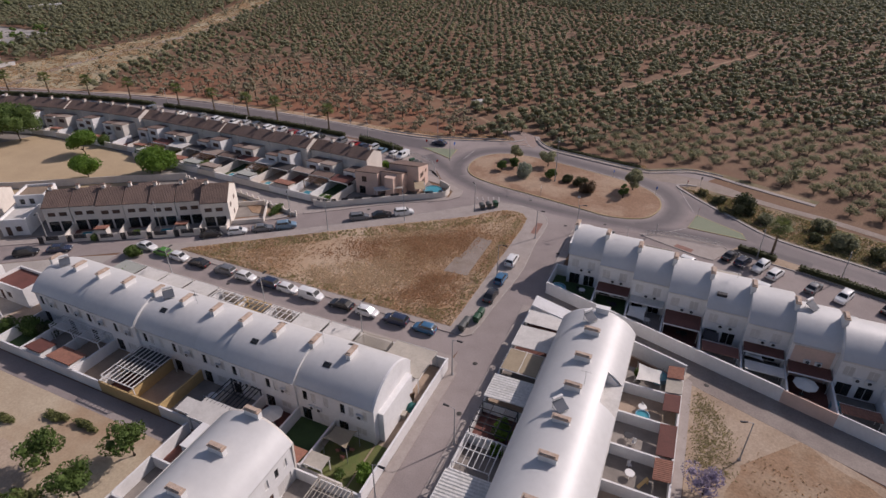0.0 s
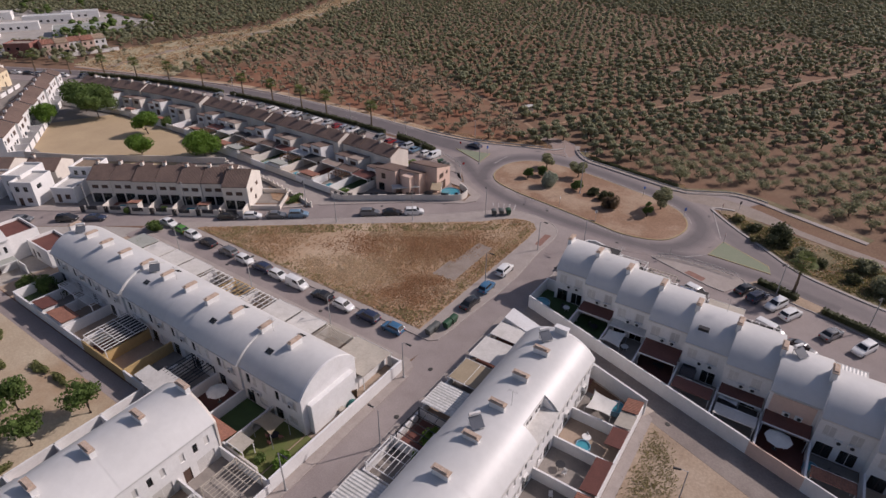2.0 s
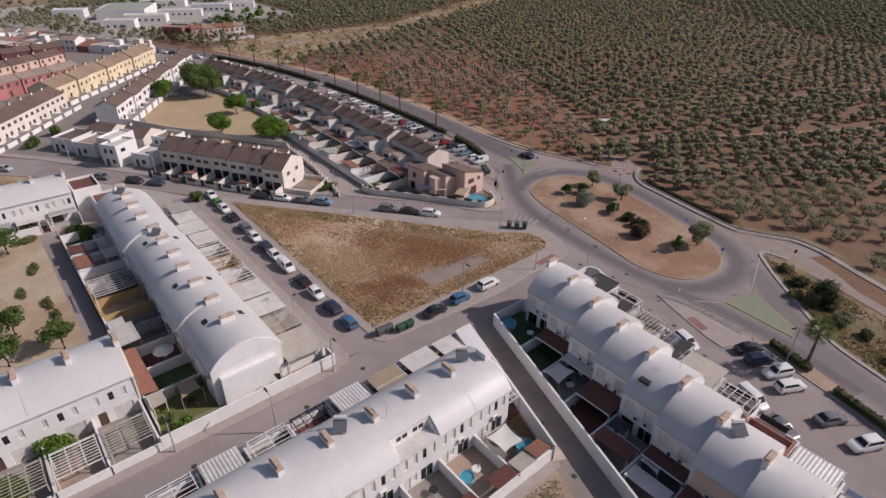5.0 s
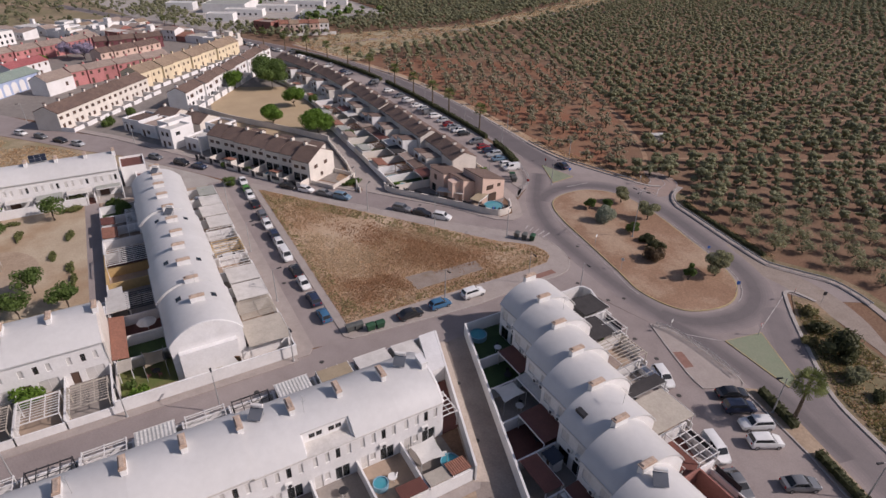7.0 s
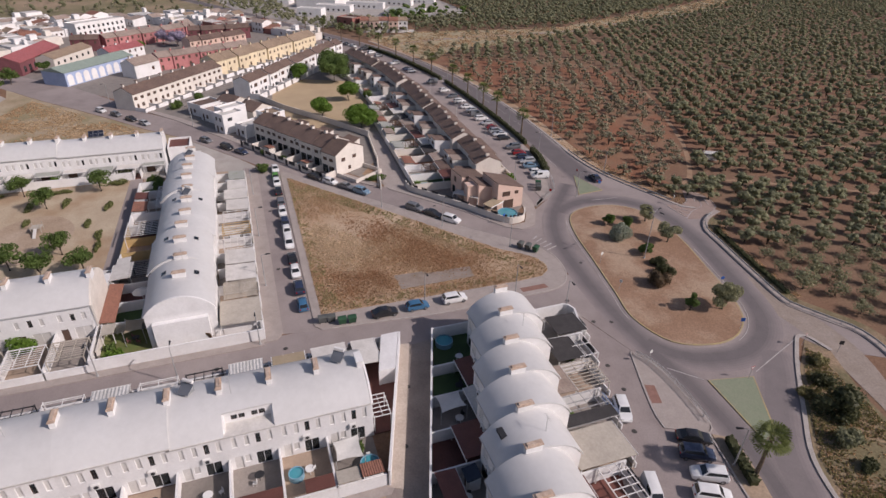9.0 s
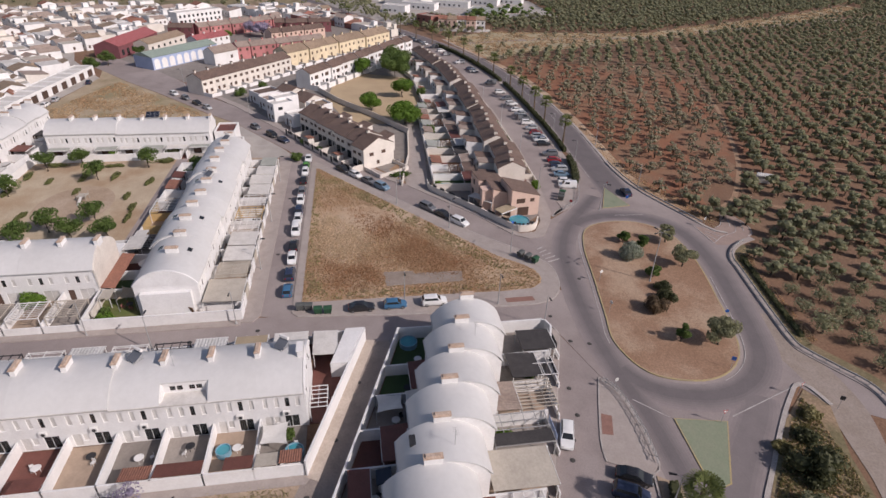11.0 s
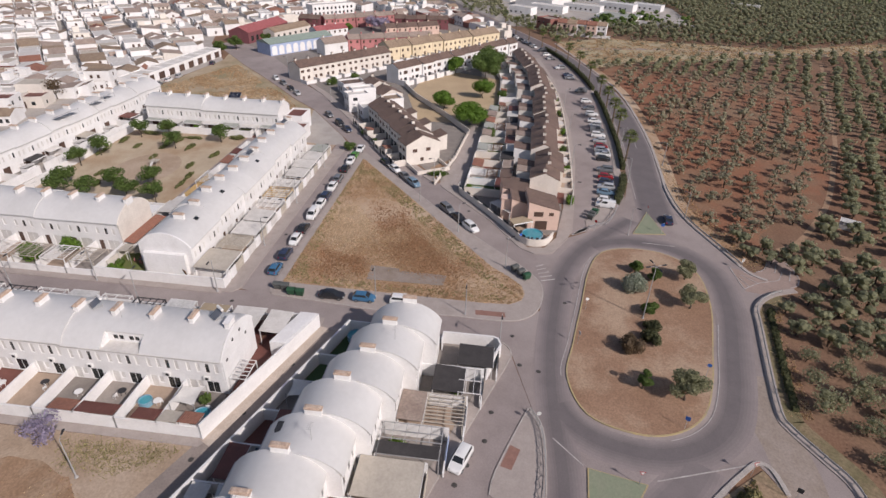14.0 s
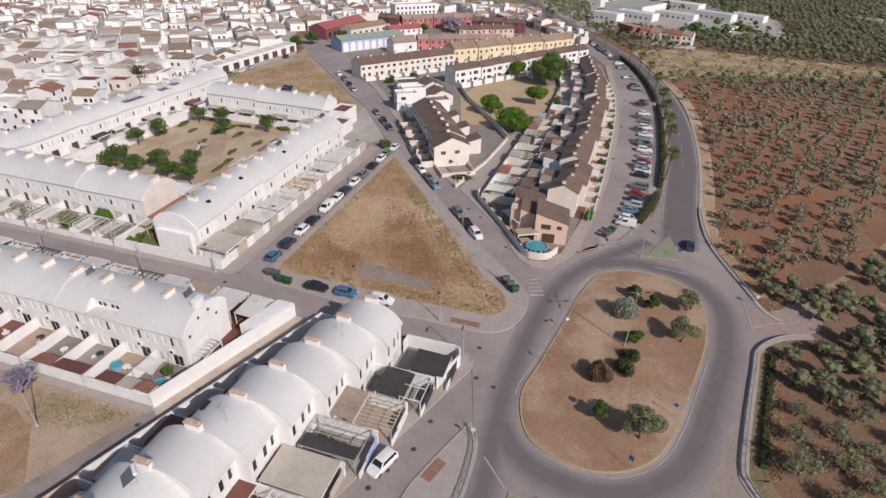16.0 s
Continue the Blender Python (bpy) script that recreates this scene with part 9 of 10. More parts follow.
palm_a = palm(pose(19.7, 111.0, 0.1), 7.0, 301, "tall fan palm with a bushy crown beside the road")
for k, (x, y, s) in enumerate([(-99.6, 137.8, 1.0), (-119.2, 138.2, 1.05), (-130.6, 138.2, 1.0), (-144.6, 137.9, 1.08), (-159.8, 137.4, 1.0), (-180.6, 135.6, 1.05), (-197.8, 132.8, 1.0), (-214.6, 129.4, 1.0), (-230.4, 125.0, 1.0), (-246.0, 119.0, 1.0), (-262.0, 112.6, 1.0), (-278.0, 105.6, 1.0), (-300.0, 99.0, 1.0), (-312.0, 78.0, 1.1), (-322.0, 74.0, 1.1)]):
    copy_thing(palm_a, pose(x, y, 0.05, 0, 0, 67 * k))


# ---- vehicles ----
CAR_PAINT = {n: material("car_paint_" + n, c, tuple(v * 0.9 for v in c), rough=0.25, fine=3, amount=0.06, bump=0, spec=0.5, coat=0.4) for n, c in (
    ("white", (0.72, 0.72, 0.71)), ("black", (0.022, 0.022, 0.025)), ("grey", (0.15, 0.155, 0.165)), ("silver", (0.42, 0.43, 0.44)), ("blue", (0.035, 0.085, 0.20)),
    ("sky", (0.05, 0.145, 0.26)), ("red", (0.26, 0.02, 0.025)), ("green", (0.08, 0.24, 0.04)), ("navy", (0.03, 0.04, 0.075)), ("bluegrey", (0.16, 0.25, 0.33)))}
CAR_SIZES = {  # length, width, bonnet height, belt, roof, cabin foot front and rear, cabin top front and rear
    "hatch": (4.0, 1.74, 0.90, 0.98, 1.50, 1.05, -1.95, 0.35, -1.45), "sedan": (4.5, 1.80, 0.88, 0.96, 1.46, 1.05, -1.75, 0.30, -1.05),
    "suv": (4.4, 1.84, 1.02, 1.10, 1.66, 1.15, -2.10, 0.50, -1.75), "van": (4.5, 1.84, 1.05, 1.15, 1.85, 1.45, -2.22, 0.85, -2.15)}
CAR_PROTOS = {}
WHEEL_MESH = {}


def car(style, colour, m, label=""):
    key = (style, colour)
    if key in CAR_PROTOS:
        ob = copy_thing(CAR_PROTOS[key], m)
        if label:
            ob["label"] = label
        return ob
    L, W, bonnet, belt, roof, f0, r0, f1, r1 = CAR_SIZES[style]
    h, w = L / 2, W / 2
    word = {"sky": "light blue", "bluegrey": "blue-grey", "navy": "dark navy", "green": "bright green"}.get(colour, colour)
    base = thing("van" if style == "van" else "car", label or f"parked {word} {dict(hatch='hatchback', sedan='saloon', suv='estate', van='delivery van')[style]} on the asphalt", "van" if style == "van" else "car", m, "parked cars")
    stations = [(-h, 0.42, belt - 0.22, w * 0.80), (-h + 0.12, 0.26, belt - 0.06, w * 0.93), (r0 + 0.1, 0.2, belt, w), (0.1, 0.19, belt - 0.02, w), (f0, 0.2, bonnet + 0.02, w), (h - 0.45, 0.22, bonnet - 0.12, w * 0.96), (h - 0.1, 0.28, bonnet - 0.24, w * 0.86), (h, 0.40, bonnet - 0.38, w * 0.72)]
    s, n = Shape(), 8
    pts = []
    for x, lo, hi, hw in stations:
        mid = lo + (hi - lo) * 0.55
        pts += [(x, -hw * 0.9, lo), (x, -hw, lo + 0.12), (x, -hw, mid), (x, -hw * 0.92, hi), (x, hw * 0.92, hi), (x, hw, mid), (x, hw, lo + 0.12), (x, hw * 0.9, lo)]
    faces = [(i * n + j, (i + 1) * n + j, (i + 1) * n + (j + 1) % n, i * n + (j + 1) % n) for i in range(len(stations) - 1) for j in range(n)]
    faces += [tuple(range(n)), tuple(range((len(stations) - 1) * n, len(stations) * n))[::-1]]
    s.add(pts, faces, True)
    body = part("body", s, CAR_PAINT[colour], base)
    cw, tw = w * 0.90, w * 0.72
    low = [(f0, -cw, bonnet), (f0, cw, bonnet), (r0, cw, belt - 0.03), (r0, -cw, belt - 0.03)]
    top = [(f1, -tw, roof - 0.05), (f1, tw, roof - 0.05), (r1, tw, roof - 0.06), (r1, -tw, roof - 0.06)]
    crown = [((f1 + r1) / 2 + 0.25 * (p[0] - (f1 + r1) / 2) * 2.6, p[1] * 0.8, roof) for p in top]
    part("cabin", Shape().add(low + top + crown, [(0, 1, 5, 4), (1, 2, 6, 5), (2, 3, 7, 6), (3, 0, 4, 7), (4, 5, 9, 8), (5, 6, 10, 9), (6, 7, 11, 10), (7, 4, 8, 11), (8, 9, 10, 11)], True), CAR_PAINT[colour], base)

    def pane(name, quad, a=0.06, b=0.94, c=0.10, d=0.92):
        q = [Vector(p) for p in quad]
        nrm = (q[1] - q[0]).cross(q[3] - q[0]).normalized()
        centre = sum(q, Vector()) / 4
        if nrm.dot(centre - Vector((0, 0, 0.8))) < 0:
            nrm = -nrm
        at = lambda u, v: (q[0] * (1 - u) + q[1] * u) * (1 - v) + (q[3] * (1 - u) + q[2] * u) * v
        o = [at(a, c), at(b, c), at(b, d), at(a, d)]
        part(name, Shape().add([p + nrm * 0.015 for p in o] + [p - nrm * 0.01 for p in o], [(0, 1, 2, 3), (7, 6, 5, 4), (0, 4, 5, 1), (1, 5, 6, 2), (2, 6, 7, 3), (3, 7, 4, 0)]), CAR_GLASS, base)

    pane("windscreen", (low[0], low[1], top[1], top[0]))
    pane("rear_window", (low[2], low[3], top[3], top[2]))
    end = 0.45 if style == "van" else 0.94
    pane("side_window", (low[0], low[3], top[3], top[0]), 0.08, end, 0.22, 0.9)
    pane("side_window", (low[1], low[2], top[2], top[1]), 0.08, end, 0.22, 0.9)
    if not WHEEL_MESH:
        WHEEL_MESH["tyre"] = Shape().lathe([(0.2, -0.1), (0.30, -0.1), (0.32, -0.06), (0.32, 0.06), (0.30, 0.1), (0.2, 0.1)], 14).mesh("wheel", TYRE)
        WHEEL_MESH["rim"] = Shape().lathe([(0.01, 0.07), (0.06, 0.085), (0.2, 0.06), (0.21, 0.1)], 10).mesh("rim", RIM)
    for x in (h - 0.82, -h + 0.80):
        for y in (-1, 1):
            t = part("wheel", WHEEL_MESH["tyre"], None, base, "", pose(x, y * (w - 0.08), 0.32, -90 * y))
            part("rim", WHEEL_MESH["rim"], None, t)
    for y in (-1, 1):
        part("headlight", Shape().box(h - 0.16, h - 0.03, y * w * 0.62 - 0.17, y * w * 0.62 + 0.17, bonnet - 0.36, bonnet - 0.22, 0.02), LAMP_CLEAR, base, "clear headlight")
        part("taillight", Shape().box(-h - 0.01, -h + 0.1, y * w * 0.66 - 0.12, y * w * 0.66 + 0.12, belt - 0.34, belt - 0.12, 0.01), LAMP_RED, base, "red taillight")
    CAR_PROTOS[key] = base
    return base


# along the side street, nose away from the corner
for x, y, style, col in ((-31.8, 63.9, "hatch", "sky"), (-37.0, 63.9, "suv", "navy"), (-42.4, 63.9, "hatch", "white"), (-47.4, 63.9, "sedan", "black"), (-53.6, 63.9, "van", "white"), (-58.6, 64.0, "hatch", "white"), (-63.0, 64.0, "suv", "navy"), (-68.0, 64.0, "hatch", "white"), (-73.0, 64.1, "suv", "grey"), (-79.4, 64.1, "sedan", "black"), (-84.4, 64.2, "hatch", "white"), (-88.8, 64.2, "hatch", "green"), (-93.4, 64.6, "sedan", "white")):
    car(style, col, pose(x, y, 0.04, 0, 0, 180 if col != "white" else 0))
for x, y, style, col in ((-25.2, 76.6, "sedan", "black"), (-25.3, 82.3, "hatch", "sky"), (-25.4, 89.0, "suv", "white")):
    car(style, col, pose(x, y, KERB_Z + 0.005, 0, 0, 90))
for x, y, style, col in ((-85.4, 73.6, "sedan", "black"), (-81.3, 76.8, "hatch", "white"), (-77.4, 80.0, "sedan", "grey"), (-73.6, 83.0, "suv", "bluegrey"), (-61.4, 92.6, "suv", "grey"), (-57.5, 95.6, "sedan", "black"), (-53.6, 98.6, "suv", "white")):
    car(style, col, pose(x, y, 0.045, 0, 0, 38))
for x, y, style, col, a in ((-153.2, 20.2, "hatch", "grey", 39), (-147.0, 25.2, "sedan", "black", 39), (-141.4, 29.6, "hatch", "silver", 39), (-120.4, 47.6, "hatch", "grey", 38), (-113.0, 53.2, "suv", "black", 38), (-108.4, 56.8, "sedan", "navy", 38), (-159.0, 15.0, "hatch", "white", 39)):
    car(style, col, pose(x, y, 0.045, 0, 0, a))
# service street
for x, y, style, col, a in ((12.6, 108.0, "sedan", "black", 64), (14.8, 106.6, "suv", "navy", 62), (17.8, 105.9, "suv", "white", 244), (20.2, 104.3, "suv", "white", 62), (26.2, 102.2, "sedan", "grey", 62), (30.6, 100.9, "suv", "white", 242), (37.2, 100.2, "sedan", "black", 62), (41.0, 97.6, "hatch", "silver", 62)):
    car(style, col, pose(x, y, 0.06, 0, 0, a))
for x, y, style, col in ((5.6, 102.0, "suv", "white"), (17.9, 97.7, "van", "white"), (22.7, 95.6, "sedan", "grey"), (36.0, 91.2, "hatch", "blue")):
    car(style, col, pose(x, y, 0.06, 0, 0, -19.5))
# the crescent's car park
CRESCENT = ["white", "white", "bluegrey", "silver", "navy", "red", "grey", None, "black", "white", "white", "red", "silver", "white", "grey", "silver", "white", "white", "grey", "white", None, "grey", "white", "navy", "white", "silver", "white", "grey"]
xs = [-69.6, -72.3, -76.6, -79.8, -83.0, -86.4, -91.0, -95, -98.8, -102.2, -105.2, -108.6, -113.2, -118.0, -122.6, -127.4, -131.6, -138.6, -145.2, -153.8, -158, -166.6, -186.2, -190.0, -202.0, -218.8, -226.4, -235.2]
for k, (x, col) in enumerate(zip(xs, CRESCENT)):
    if col is None:
        continue
    y = np.interp(-x, [69, 84, 103, 131, 163, 190, 203, 219, 236], [128.6, 130.6, 132.0, 132.6, 131.8, 128.0, 125.2, 122.2, 118.4])
    turn = np.interp(-x, [69, 90, 130, 170, 236], [80, 84, 90, 96, 112])
    car(("van", "hatch", "sedan", "suv", "hatch", "hatch", "suv")[k % 7] if k != 5 else "hatch", col, pose(x, float(y), 0.06, 0, 0, float(turn) + (180 if k % 3 == 0 else 0)))
for k in range(7):
    car(("hatch", "sedan")[k % 2], ("white", "grey", "silver", "black")[k % 4], pose(-243 - 5.2 * k, 115.0 - 2.2 * k, 0.06, 0, 0, 25))
car("sedan", "navy", pose(-64.5, 141.8, 0.09, 0, 0, 175), "dark car driving on the curved road")
car("hatch", "white", pose(-86.5, 54.0, 0.13, 0, 0, 90))
car("hatch", "white", pose(-57.6, 54.4, 0.13, 0, 0, 90), "white hatchback under a garage pergola")
car("hatch", "silver", pose(-13.2, 37.6, 0.13, 0, 0, 90), "silver hatchback under a pergola")
for k, x in enumerate((-142, -148, -154, -176)):
    car("hatch", ("grey", "white", "silver", "navy")[k], pose(x, -23.0 + 0.12 * (-x - 142), 0.06, 0, 0, 173 + 6 * k))


# ---- street furniture ----
def street_lamp(m, h, reach, heads, label):
    base = thing("street_lamp", label, "street lamp", m, "street lamps")
    part("pole", Shape().tube([(0, 0, 0), (0, 0, h * 0.5), (0, 0, h)], [0.11, 0.08, 0.055], 8), GREY_METAL, base)
    part("foot", Shape().lathe([(0.24, 0), (0.24, 0.04), (0.14, 0.3), (0.11, 0.3)], 10), GREY_METAL, base)
    for k in range(heads):
        a = 2 * math.pi * k / heads
        head = part("arm", Shape().tube([(0, 0, h - 0.1), (reach * 0.6, 0, h + 0.12), (reach, 0, h + 0.12)], 0.035, 6), GREY_METAL, base, "", pose(0, 0, 0, 0, 0, math.degrees(a)))
        part("lamp_head", Shape().add([(reach - 0.1, -0.09, h + 0.06), (reach + 0.75, -0.15, h + 0.08), (reach + 0.75, 0.15, h + 0.08), (reach - 0.1, 0.09, h + 0.06), (reach - 0.1, -0.06, h + 0.2), (reach + 0.7, -0.1, h + 0.24), (reach + 0.7, 0.1, h + 0.24), (reach - 0.1, 0.06, h + 0.2)],
                                      [(3, 2, 1, 0), (4, 5, 6, 7), (0, 1, 5, 4), (1, 2, 6, 5), (2, 3, 7, 6), (3, 0, 4, 7)]), DARK_METAL, head, "dark lamp head")
    return base


street_lamp(pose(-27.6, 129.9, 0.16, 0, 0, 20), 10.4, 1.1, 4, "tall lamp mast with four heads on the roundabout")
lamp = street_lamp(pose(-23.8, 56.4, 0.15, 0, 0, 0), 6.4, 0.8, 1, "slim street lamp with one head on the pavement")
LAMPS = [(-23.6, 34.0, 0), (-23.6, 12.0, 0), (-23.6, -10, 0), (-18.6, 45.0, 180), (-18.6, 22.0, 180), (-59.0, 58.4, 90), (-80.0, 58.4, 90), (-40.0, 58.4, 90), (-76.0, 87.6, -52), (-97.4, 71.6, -52), (-52.1, 96.0, 128), (-65.0, 85.8, 128), (-39.8, 106.3, 128), (-16.9, 106.0, 0), (-26.6, 84.0, 0), (-24.0, 100.0, 0), 
         (17.4, 110.2, -110), (31.0, 107.4, -110), (-68.0, 120.6, 90), (-92.0, 122.6, 90), (-118.0, 123.6, 90), (-146.0, 123.8, 90), (-85.0, 136.2, -90), (-108.0, 137.6, -90), (-136.0, 138.0, -90), (-165.0, 137.2, -90),
         (14.2, 57.2, 200), (-57.0, 132.0, 60), (-114.5, 58.6, -52), (-136.0, 43.6, -52), (-170.0, 16.0, -52), (-67.0, 146.0, -90), (-98.0, 147.4, -90)]
for x, y, a in LAMPS:
    copy_thing(lamp, pose(x, y, 0.03, 0, 0, a))


def guard_rail(line, label):
    base = thing("guard_rail", label, "guard rail")
    part("rail", ribbon(Shape(), line, 0.04, -0.04, 0.50, 0.80), GREY_METAL, base)
    post = Shape().box(-0.05, 0.05, -0.05, 0.05, 0, 0.75).mesh("post", GREY_METAL)
    run, step = 0.0, 2.0
    for a, b in zip(line, line[1:]):
        seg = Vector(b) - Vector(a)
        while run <= seg.length:
            p = Vector(a) + seg.normalized() * run
            part("post", post, None, base, "", pose(p.x, p.y, 0.1))
            run += step
        run -= seg.length
    return base


guard_rail(offset_line(OUTER_SOUTH, 0.75)[4:52], "low galvanised guard rail along the curving road")
guard_rail(offset_line(OUTER_EAST, 0.55)[28:44], "low galvanised guard rail beside the olive grove")


def pedestrian_fence(line, label):
    base = thing("railing", label, "railing")
    for z in (0.35, 1.0):
        part("rail", ribbon(Shape(), line, 0.03, -0.03, z, z + 0.06), GREY_METAL, base)
    post = Shape().box(-0.035, 0.035, -0.035, 0.035, 0, 1.05).mesh("post", GREY_METAL)
    for a, b in zip(line, line[1:]):
        p, q = Vector(a), Vector(b)
        part("post", post, None, base, "", pose(p.x, p.y, KERB_Z))
        ang, ln = math.degrees(math.atan2((q - p).y, (q - p).x)), (q - p).length
        for flip in (1, -1):
            tilt = math.degrees(math.atan2(0.6, ln)) * flip
            part("brace", Shape().box(0, math.hypot(ln, 0.6), -0.02, 0.02, -0.02, 0.02).mesh("brace", GREY_METAL), None, base, "", pose(p.x, p.y, KERB_Z + (0.4 if flip > 0 else 1.0), 0, 0, ang) @ pose(0, 0, 0, 0, -tilt, 0))
    return base


pedestrian_fence(smooth_line([(-3.6, 110.7), (-1.4, 111.9), (2.0, 112.4), (6.5, 112.4), (11.0, 111.9)], 3), "cross-braced pedestrian railing on the triangular pavement")
pedestrian_fence(smooth_line([(-57.8, 123.9), (-60.4, 127.6), (-64, 129.6), (-69.6, 131.6)], 3), "pedestrian railing at the car park mouth")


def wheeled_bin(m, mat, label):
    base = thing("waste_container", label, "waste container", m, "waste containers")
    part("body", Shape().add([(-0.55, -0.4, 0.2), (0.55, -0.4, 0.2), (0.55, 0.4, 0.2), (-0.55, 0.4, 0.2), (-0.68, -0.52, 1.1), (0.68, -0.52, 1.1), (0.68, 0.52, 1.1), (-0.68, 0.52, 1.1)], [(3, 2, 1, 0), (4, 5, 6, 7), (0, 1, 5, 4), (1, 2, 6, 5), (2, 3, 7, 6), (3, 0, 4, 7)]), mat, base)
    part("lid", Shape().side_prism([(-0.56, 1.1), (0.56, 1.1), (0.5, 1.24), (0.2, 1.36), (-0.2, 1.36), (-0.5, 1.24)], -0.71, 0.71), mat, base)
    wheel = Shape().lathe([(0.02, -0.03), (0.1, -0.03), (0.1, 0.03), (0.02, 0.03)], 8).mesh("castor", TYRE)
    for x in (-0.42, 0.42):
        for y in (-0.3, 0.3):
            part("castor", wheel, None, base, "", pose(x, y, 0.1, 90))
    return base


for x, y, a, mat, lab in ((-24.9, 71.0, 90, BIN_GREEN, "green wheeled waste container on the pavement"), (-25.0, 69.4, 90, BIN_GREEN, "green wheeled waste container on the pavement"), (-26.2, 67.8, 90, BIN_GREY, "grey wheeled waste container on the pavement"), (-26.3, 66.4, 90, BIN_GREY, "grey wheeled waste container on the pavement"),
                          (-38.7, 108.1, 128, BIN_GREY, "grey wheeled waste container near the crossing"), (-37.5, 109.2, 128, BIN_GREY, "grey wheeled waste container near the crossing"), (-36.3, 110.3, 128, BIN_GREEN, "green wheeled waste container near the crossing"),
                          (-62.6, 124.6, 60, BIN_GREY, "grey wheeled waste container beside the zebra crossing"), (-64.0, 125.2, 60, BIN_GREY, "grey wheeled waste container beside the zebra crossing"), (-65.4, 125.9, 60, BIN_GREEN, "green wheeled waste container beside the zebra crossing")):
    wheeled_bin(pose(x, y, KERB_Z, 0, 0, a), mat, lab)


def road_sign(m, shape_kind, face, label):
    base = thing("road_sign", label, "road sign", m, "road signs")
    part("pole", Shape().tube([(0, 0, 0), (0, 0, 2.5)], 0.035, 6), GREY_METAL, base)
    if shape_kind == "round":
        part("plate", Shape().lathe([(0.01, 0.02), (0.32, 0.02), (0.32, 0.0), (0.01, 0.0)], 16), face, base, "", pose(0, -0.05, 2.3, 90))
    elif shape_kind == "triangle":
        p = part("plate", Shape().prism([(-0.38, 0.66), (0.38, 0.66), (0, 0)], 0, 0.02), RED_SIGN, base, "", pose(0, -0.04, 1.85, 90))
        part("plate_field", Shape().prism([(-0.25, 0.58), (0.25, 0.58), (0, 0.15)], 0, 0.01), SIGN_WHITE, p, "", pose(0, 0, 0.024))
    else:
        part("plate", Shape().box(-0.32, 0.32, -0.06, -0.04, 1.7, 2.4), face, base)
    return base


for x, y, a, k, face, lab in ((-3.8, 131.2, 60, "square", BLUE_SIGN, "small blue square road sign"), (-14.6, 136.8, 70, "round", BLUE_SIGN, "round blue road sign on the island"), (-19.2, 118.3, 200, "round", SIGN_WHITE, "round pale road sign on the island"), (-28.6, 120.4, 100, "round", SIGN_WHITE, "round pale road sign on the island"),
                              (5.9, 123.6, 90, "triangle", RED_SIGN, "triangular red and white give-way sign"), (-57.6, 125.0, 60, "round", RED_SIGN, "round red no-entry sign"), (-66.5, 137.5, 0, "round", RED_SIGN, "round red road sign on the splitter island"), (-58.8, 139.2, 80, "square", BLUE_SIGN, "small blue square road sign"),
                              (-1.6, 111.6, 100, "round", SIGN_WHITE, "round pale-backed road sign"), (-49.0, 109.0, 120, "round", BLUE_SIGN, "round blue sign at the wall"), (2.6, 137.6, 110, "triangle", RED_SIGN, "triangular red and white give-way sign"), (-46.5, 151.8, -60, "square", SIGN_WHITE, "plain white road sign"), (5.6, 141.6, 60, "square", DARK_METAL, "dark notice board beside the sandy path")):
    road_sign(pose(x, y, 0.1, 0, 0, a), k, face, lab)

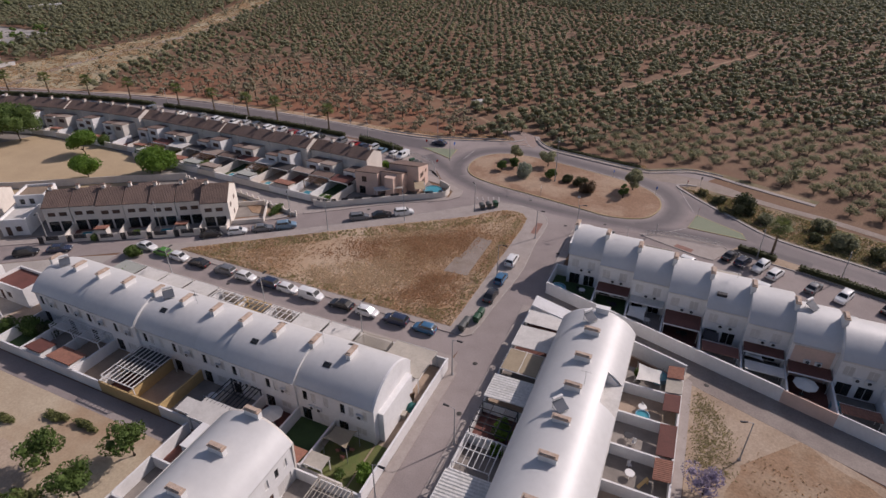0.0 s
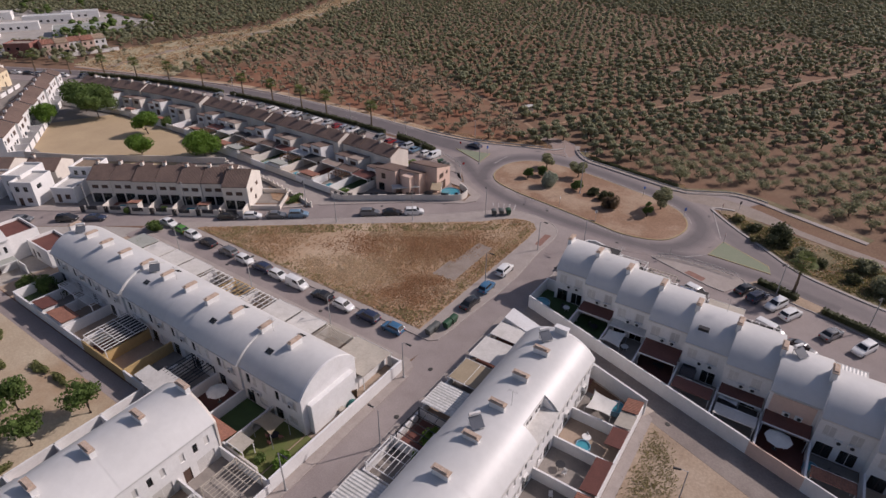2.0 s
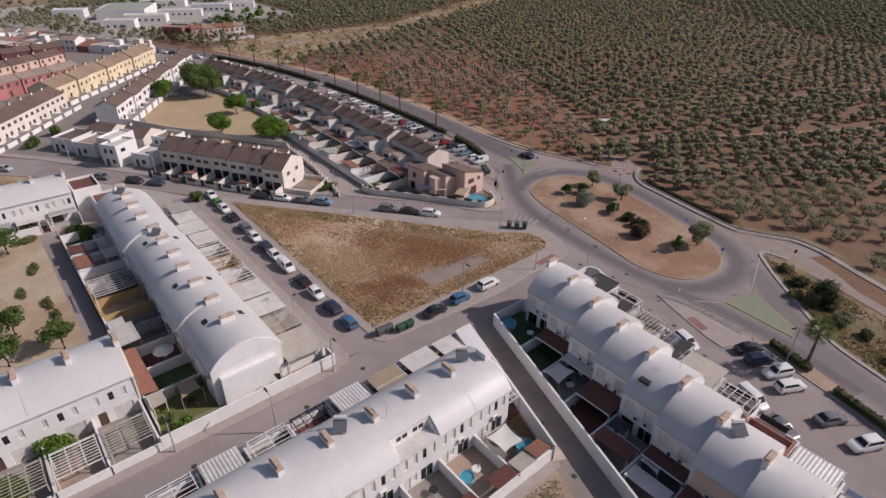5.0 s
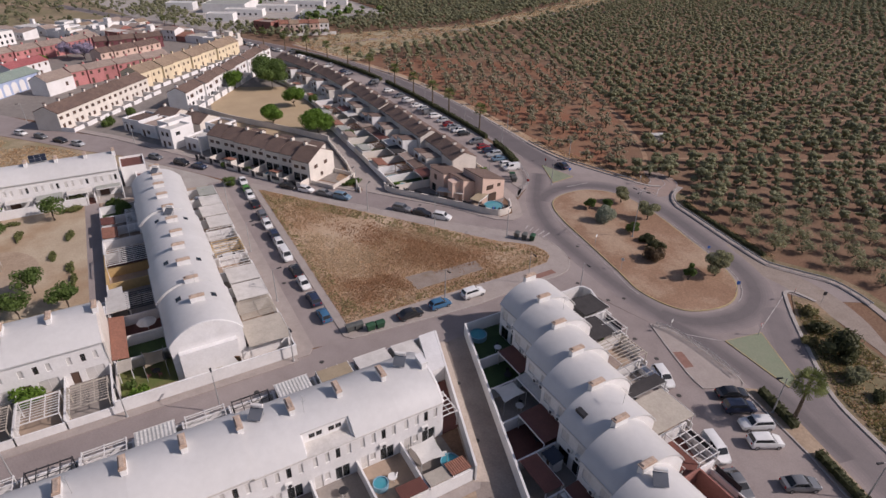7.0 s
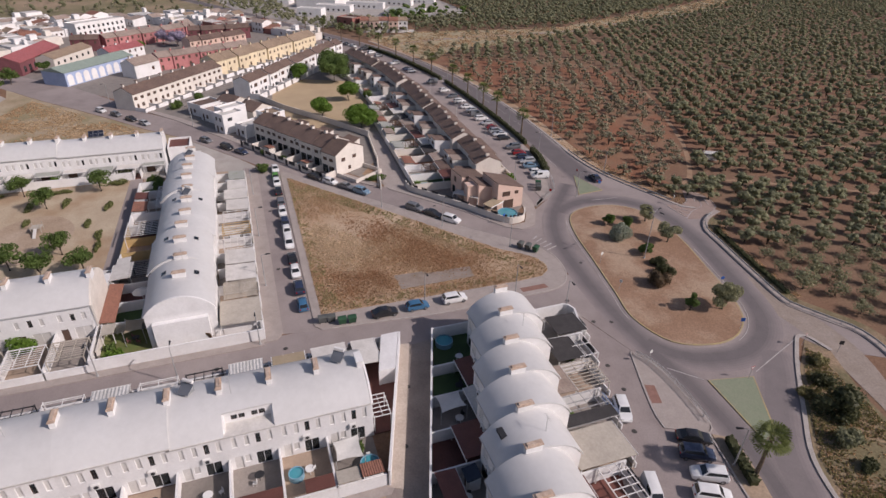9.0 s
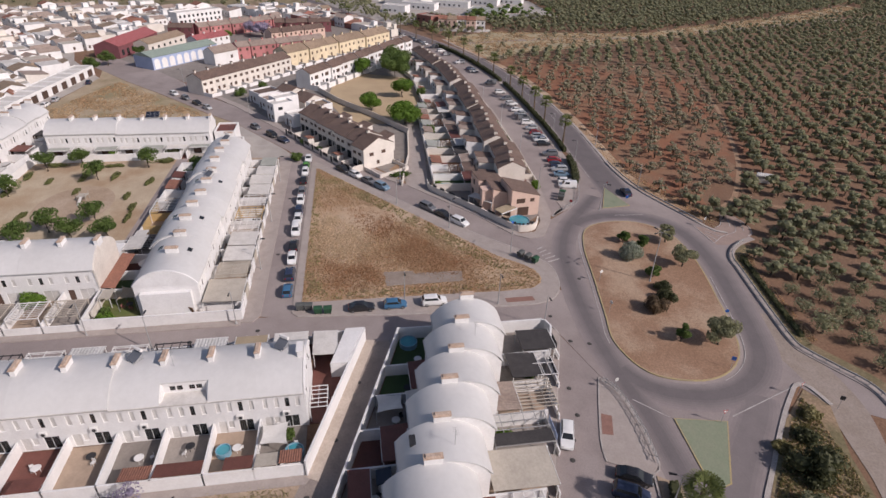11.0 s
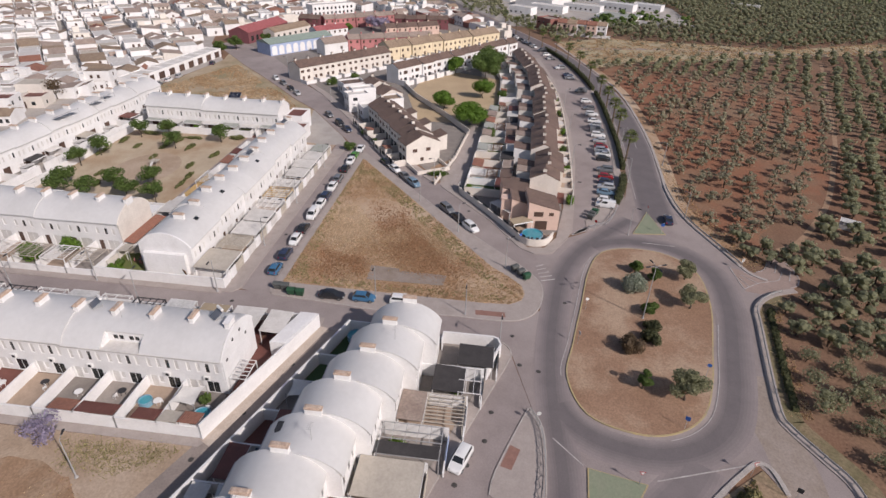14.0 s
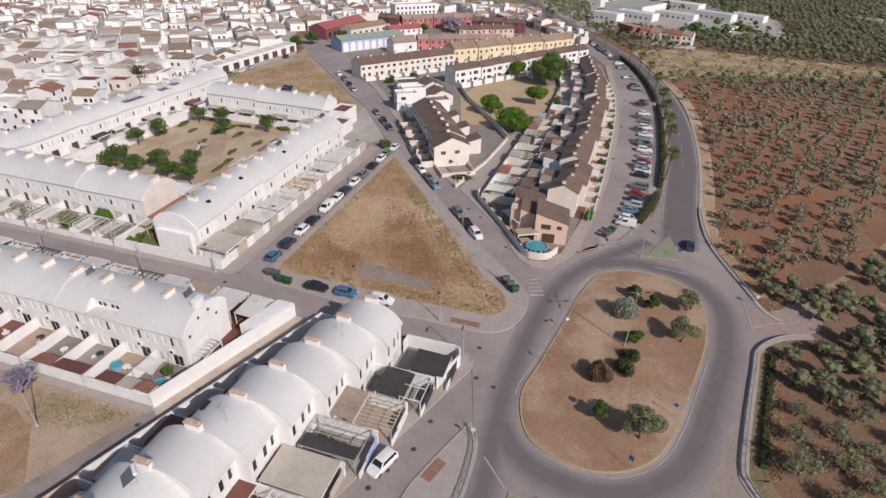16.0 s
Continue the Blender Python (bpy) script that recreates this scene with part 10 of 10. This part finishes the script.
cover = Shape().lathe([(0.01, 0.012), (0.33, 0.012), (0.36, 0.0)], 16)
cover_mesh = cover.mesh("manhole_cover", IRON)
for k, (x, y) in enumerate([(-20, 50), (-19, 62), (-18.4, 74), (-21.6, 60), (-20, 35), (-20.5, 18), (-18.2, 96), (-19.6, 108), (-30, 117), (-12, 112), (2, 104.8), (9, 101.6), (16, 99.5), (-45, 61), (-70, 61.4), (-62, 97.5), (-80, 83), (-95, 70), (-8, 75.6), (2, 72.4), (10, 69.2), (-13, 109.2), (-3, 105.4), (6, 102.8)]):
    tagged(part("manhole_cover", cover_mesh, None, None, "", pose(x, y, 0.078)), "dark round iron manhole cover in the asphalt", "manhole cover", "manhole covers")
# play equipment in the park
play = thing("play_frame", "pale wooden climbing frame in the park", "climbing frame", pose(-74.0, 15.6, 0.07))
post = Shape().tube([(0, 0, 0), (0, 0, 1.9)], 0.06, 6).mesh("post", FLAT_BEIGE)
for x, y in ((-0.9, -0.9), (0.9, -0.9), (0.9, 0.9), (-0.9, 0.9)):
    part("post", post, None, play, "", pose(x, y, 0))
part("platform", Shape().box(-1, 1, -1, 1, 1.1, 1.2), FLAT_BEIGE, play)
part("slide", Shape().add([(1, -0.3, 1.2), (3.2, -0.3, 0.2), (3.2, 0.3, 0.2), (1, 0.3, 1.2), (1, -0.3, 1.12), (3.2, -0.3, 0.1), (3.2, 0.3, 0.1), (1, 0.3, 1.12)], [(0, 1, 2, 3), (7, 6, 5, 4), (0, 4, 5, 1), (2, 6, 7, 3), (1, 5, 6, 2), (3, 7, 4, 0)]), FLAT_WHITE, play)
# antennas on the vaulted roofs
def antenna(m):
    base = thing("antenna", "thin metal television antenna on a roof", "antenna", m, "roof antennas")
    part("mast", Shape().tube([(0, 0, -0.3), (0, 0, 2.4)], 0.025, 5), GREY_METAL, base)
    part("boom", Shape().box(-0.6, 0.6, -0.012, 0.012, 2.2, 2.225), GREY_METAL, base)
    rod = Shape().box(-0.01, 0.01, -0.3, 0.3, 2.226, 2.24).mesh("rod", GREY_METAL)
    for k in range(5):
        part("rod", rod, None, base, "", pose(-0.5 + 0.25 * k, 0, 0))
    return base


aerial = antenna(c_at(1) @ pose(3.0, 6.4, 8.6))
for m in (c_at(4) @ pose(3.6, 6.0, 8.7), c_at(9) @ pose(2.0, 5.0, 8.8), pose(-60.0, 46.4, 8.6), pose(-38.0, 46.4, 8.5), pose(-5.0, 53.0, 8.5), pose(-5.4, 30.0, 8.7), pose(-38.4, 14.0, 8.7)):
    copy_thing(aerial, m)
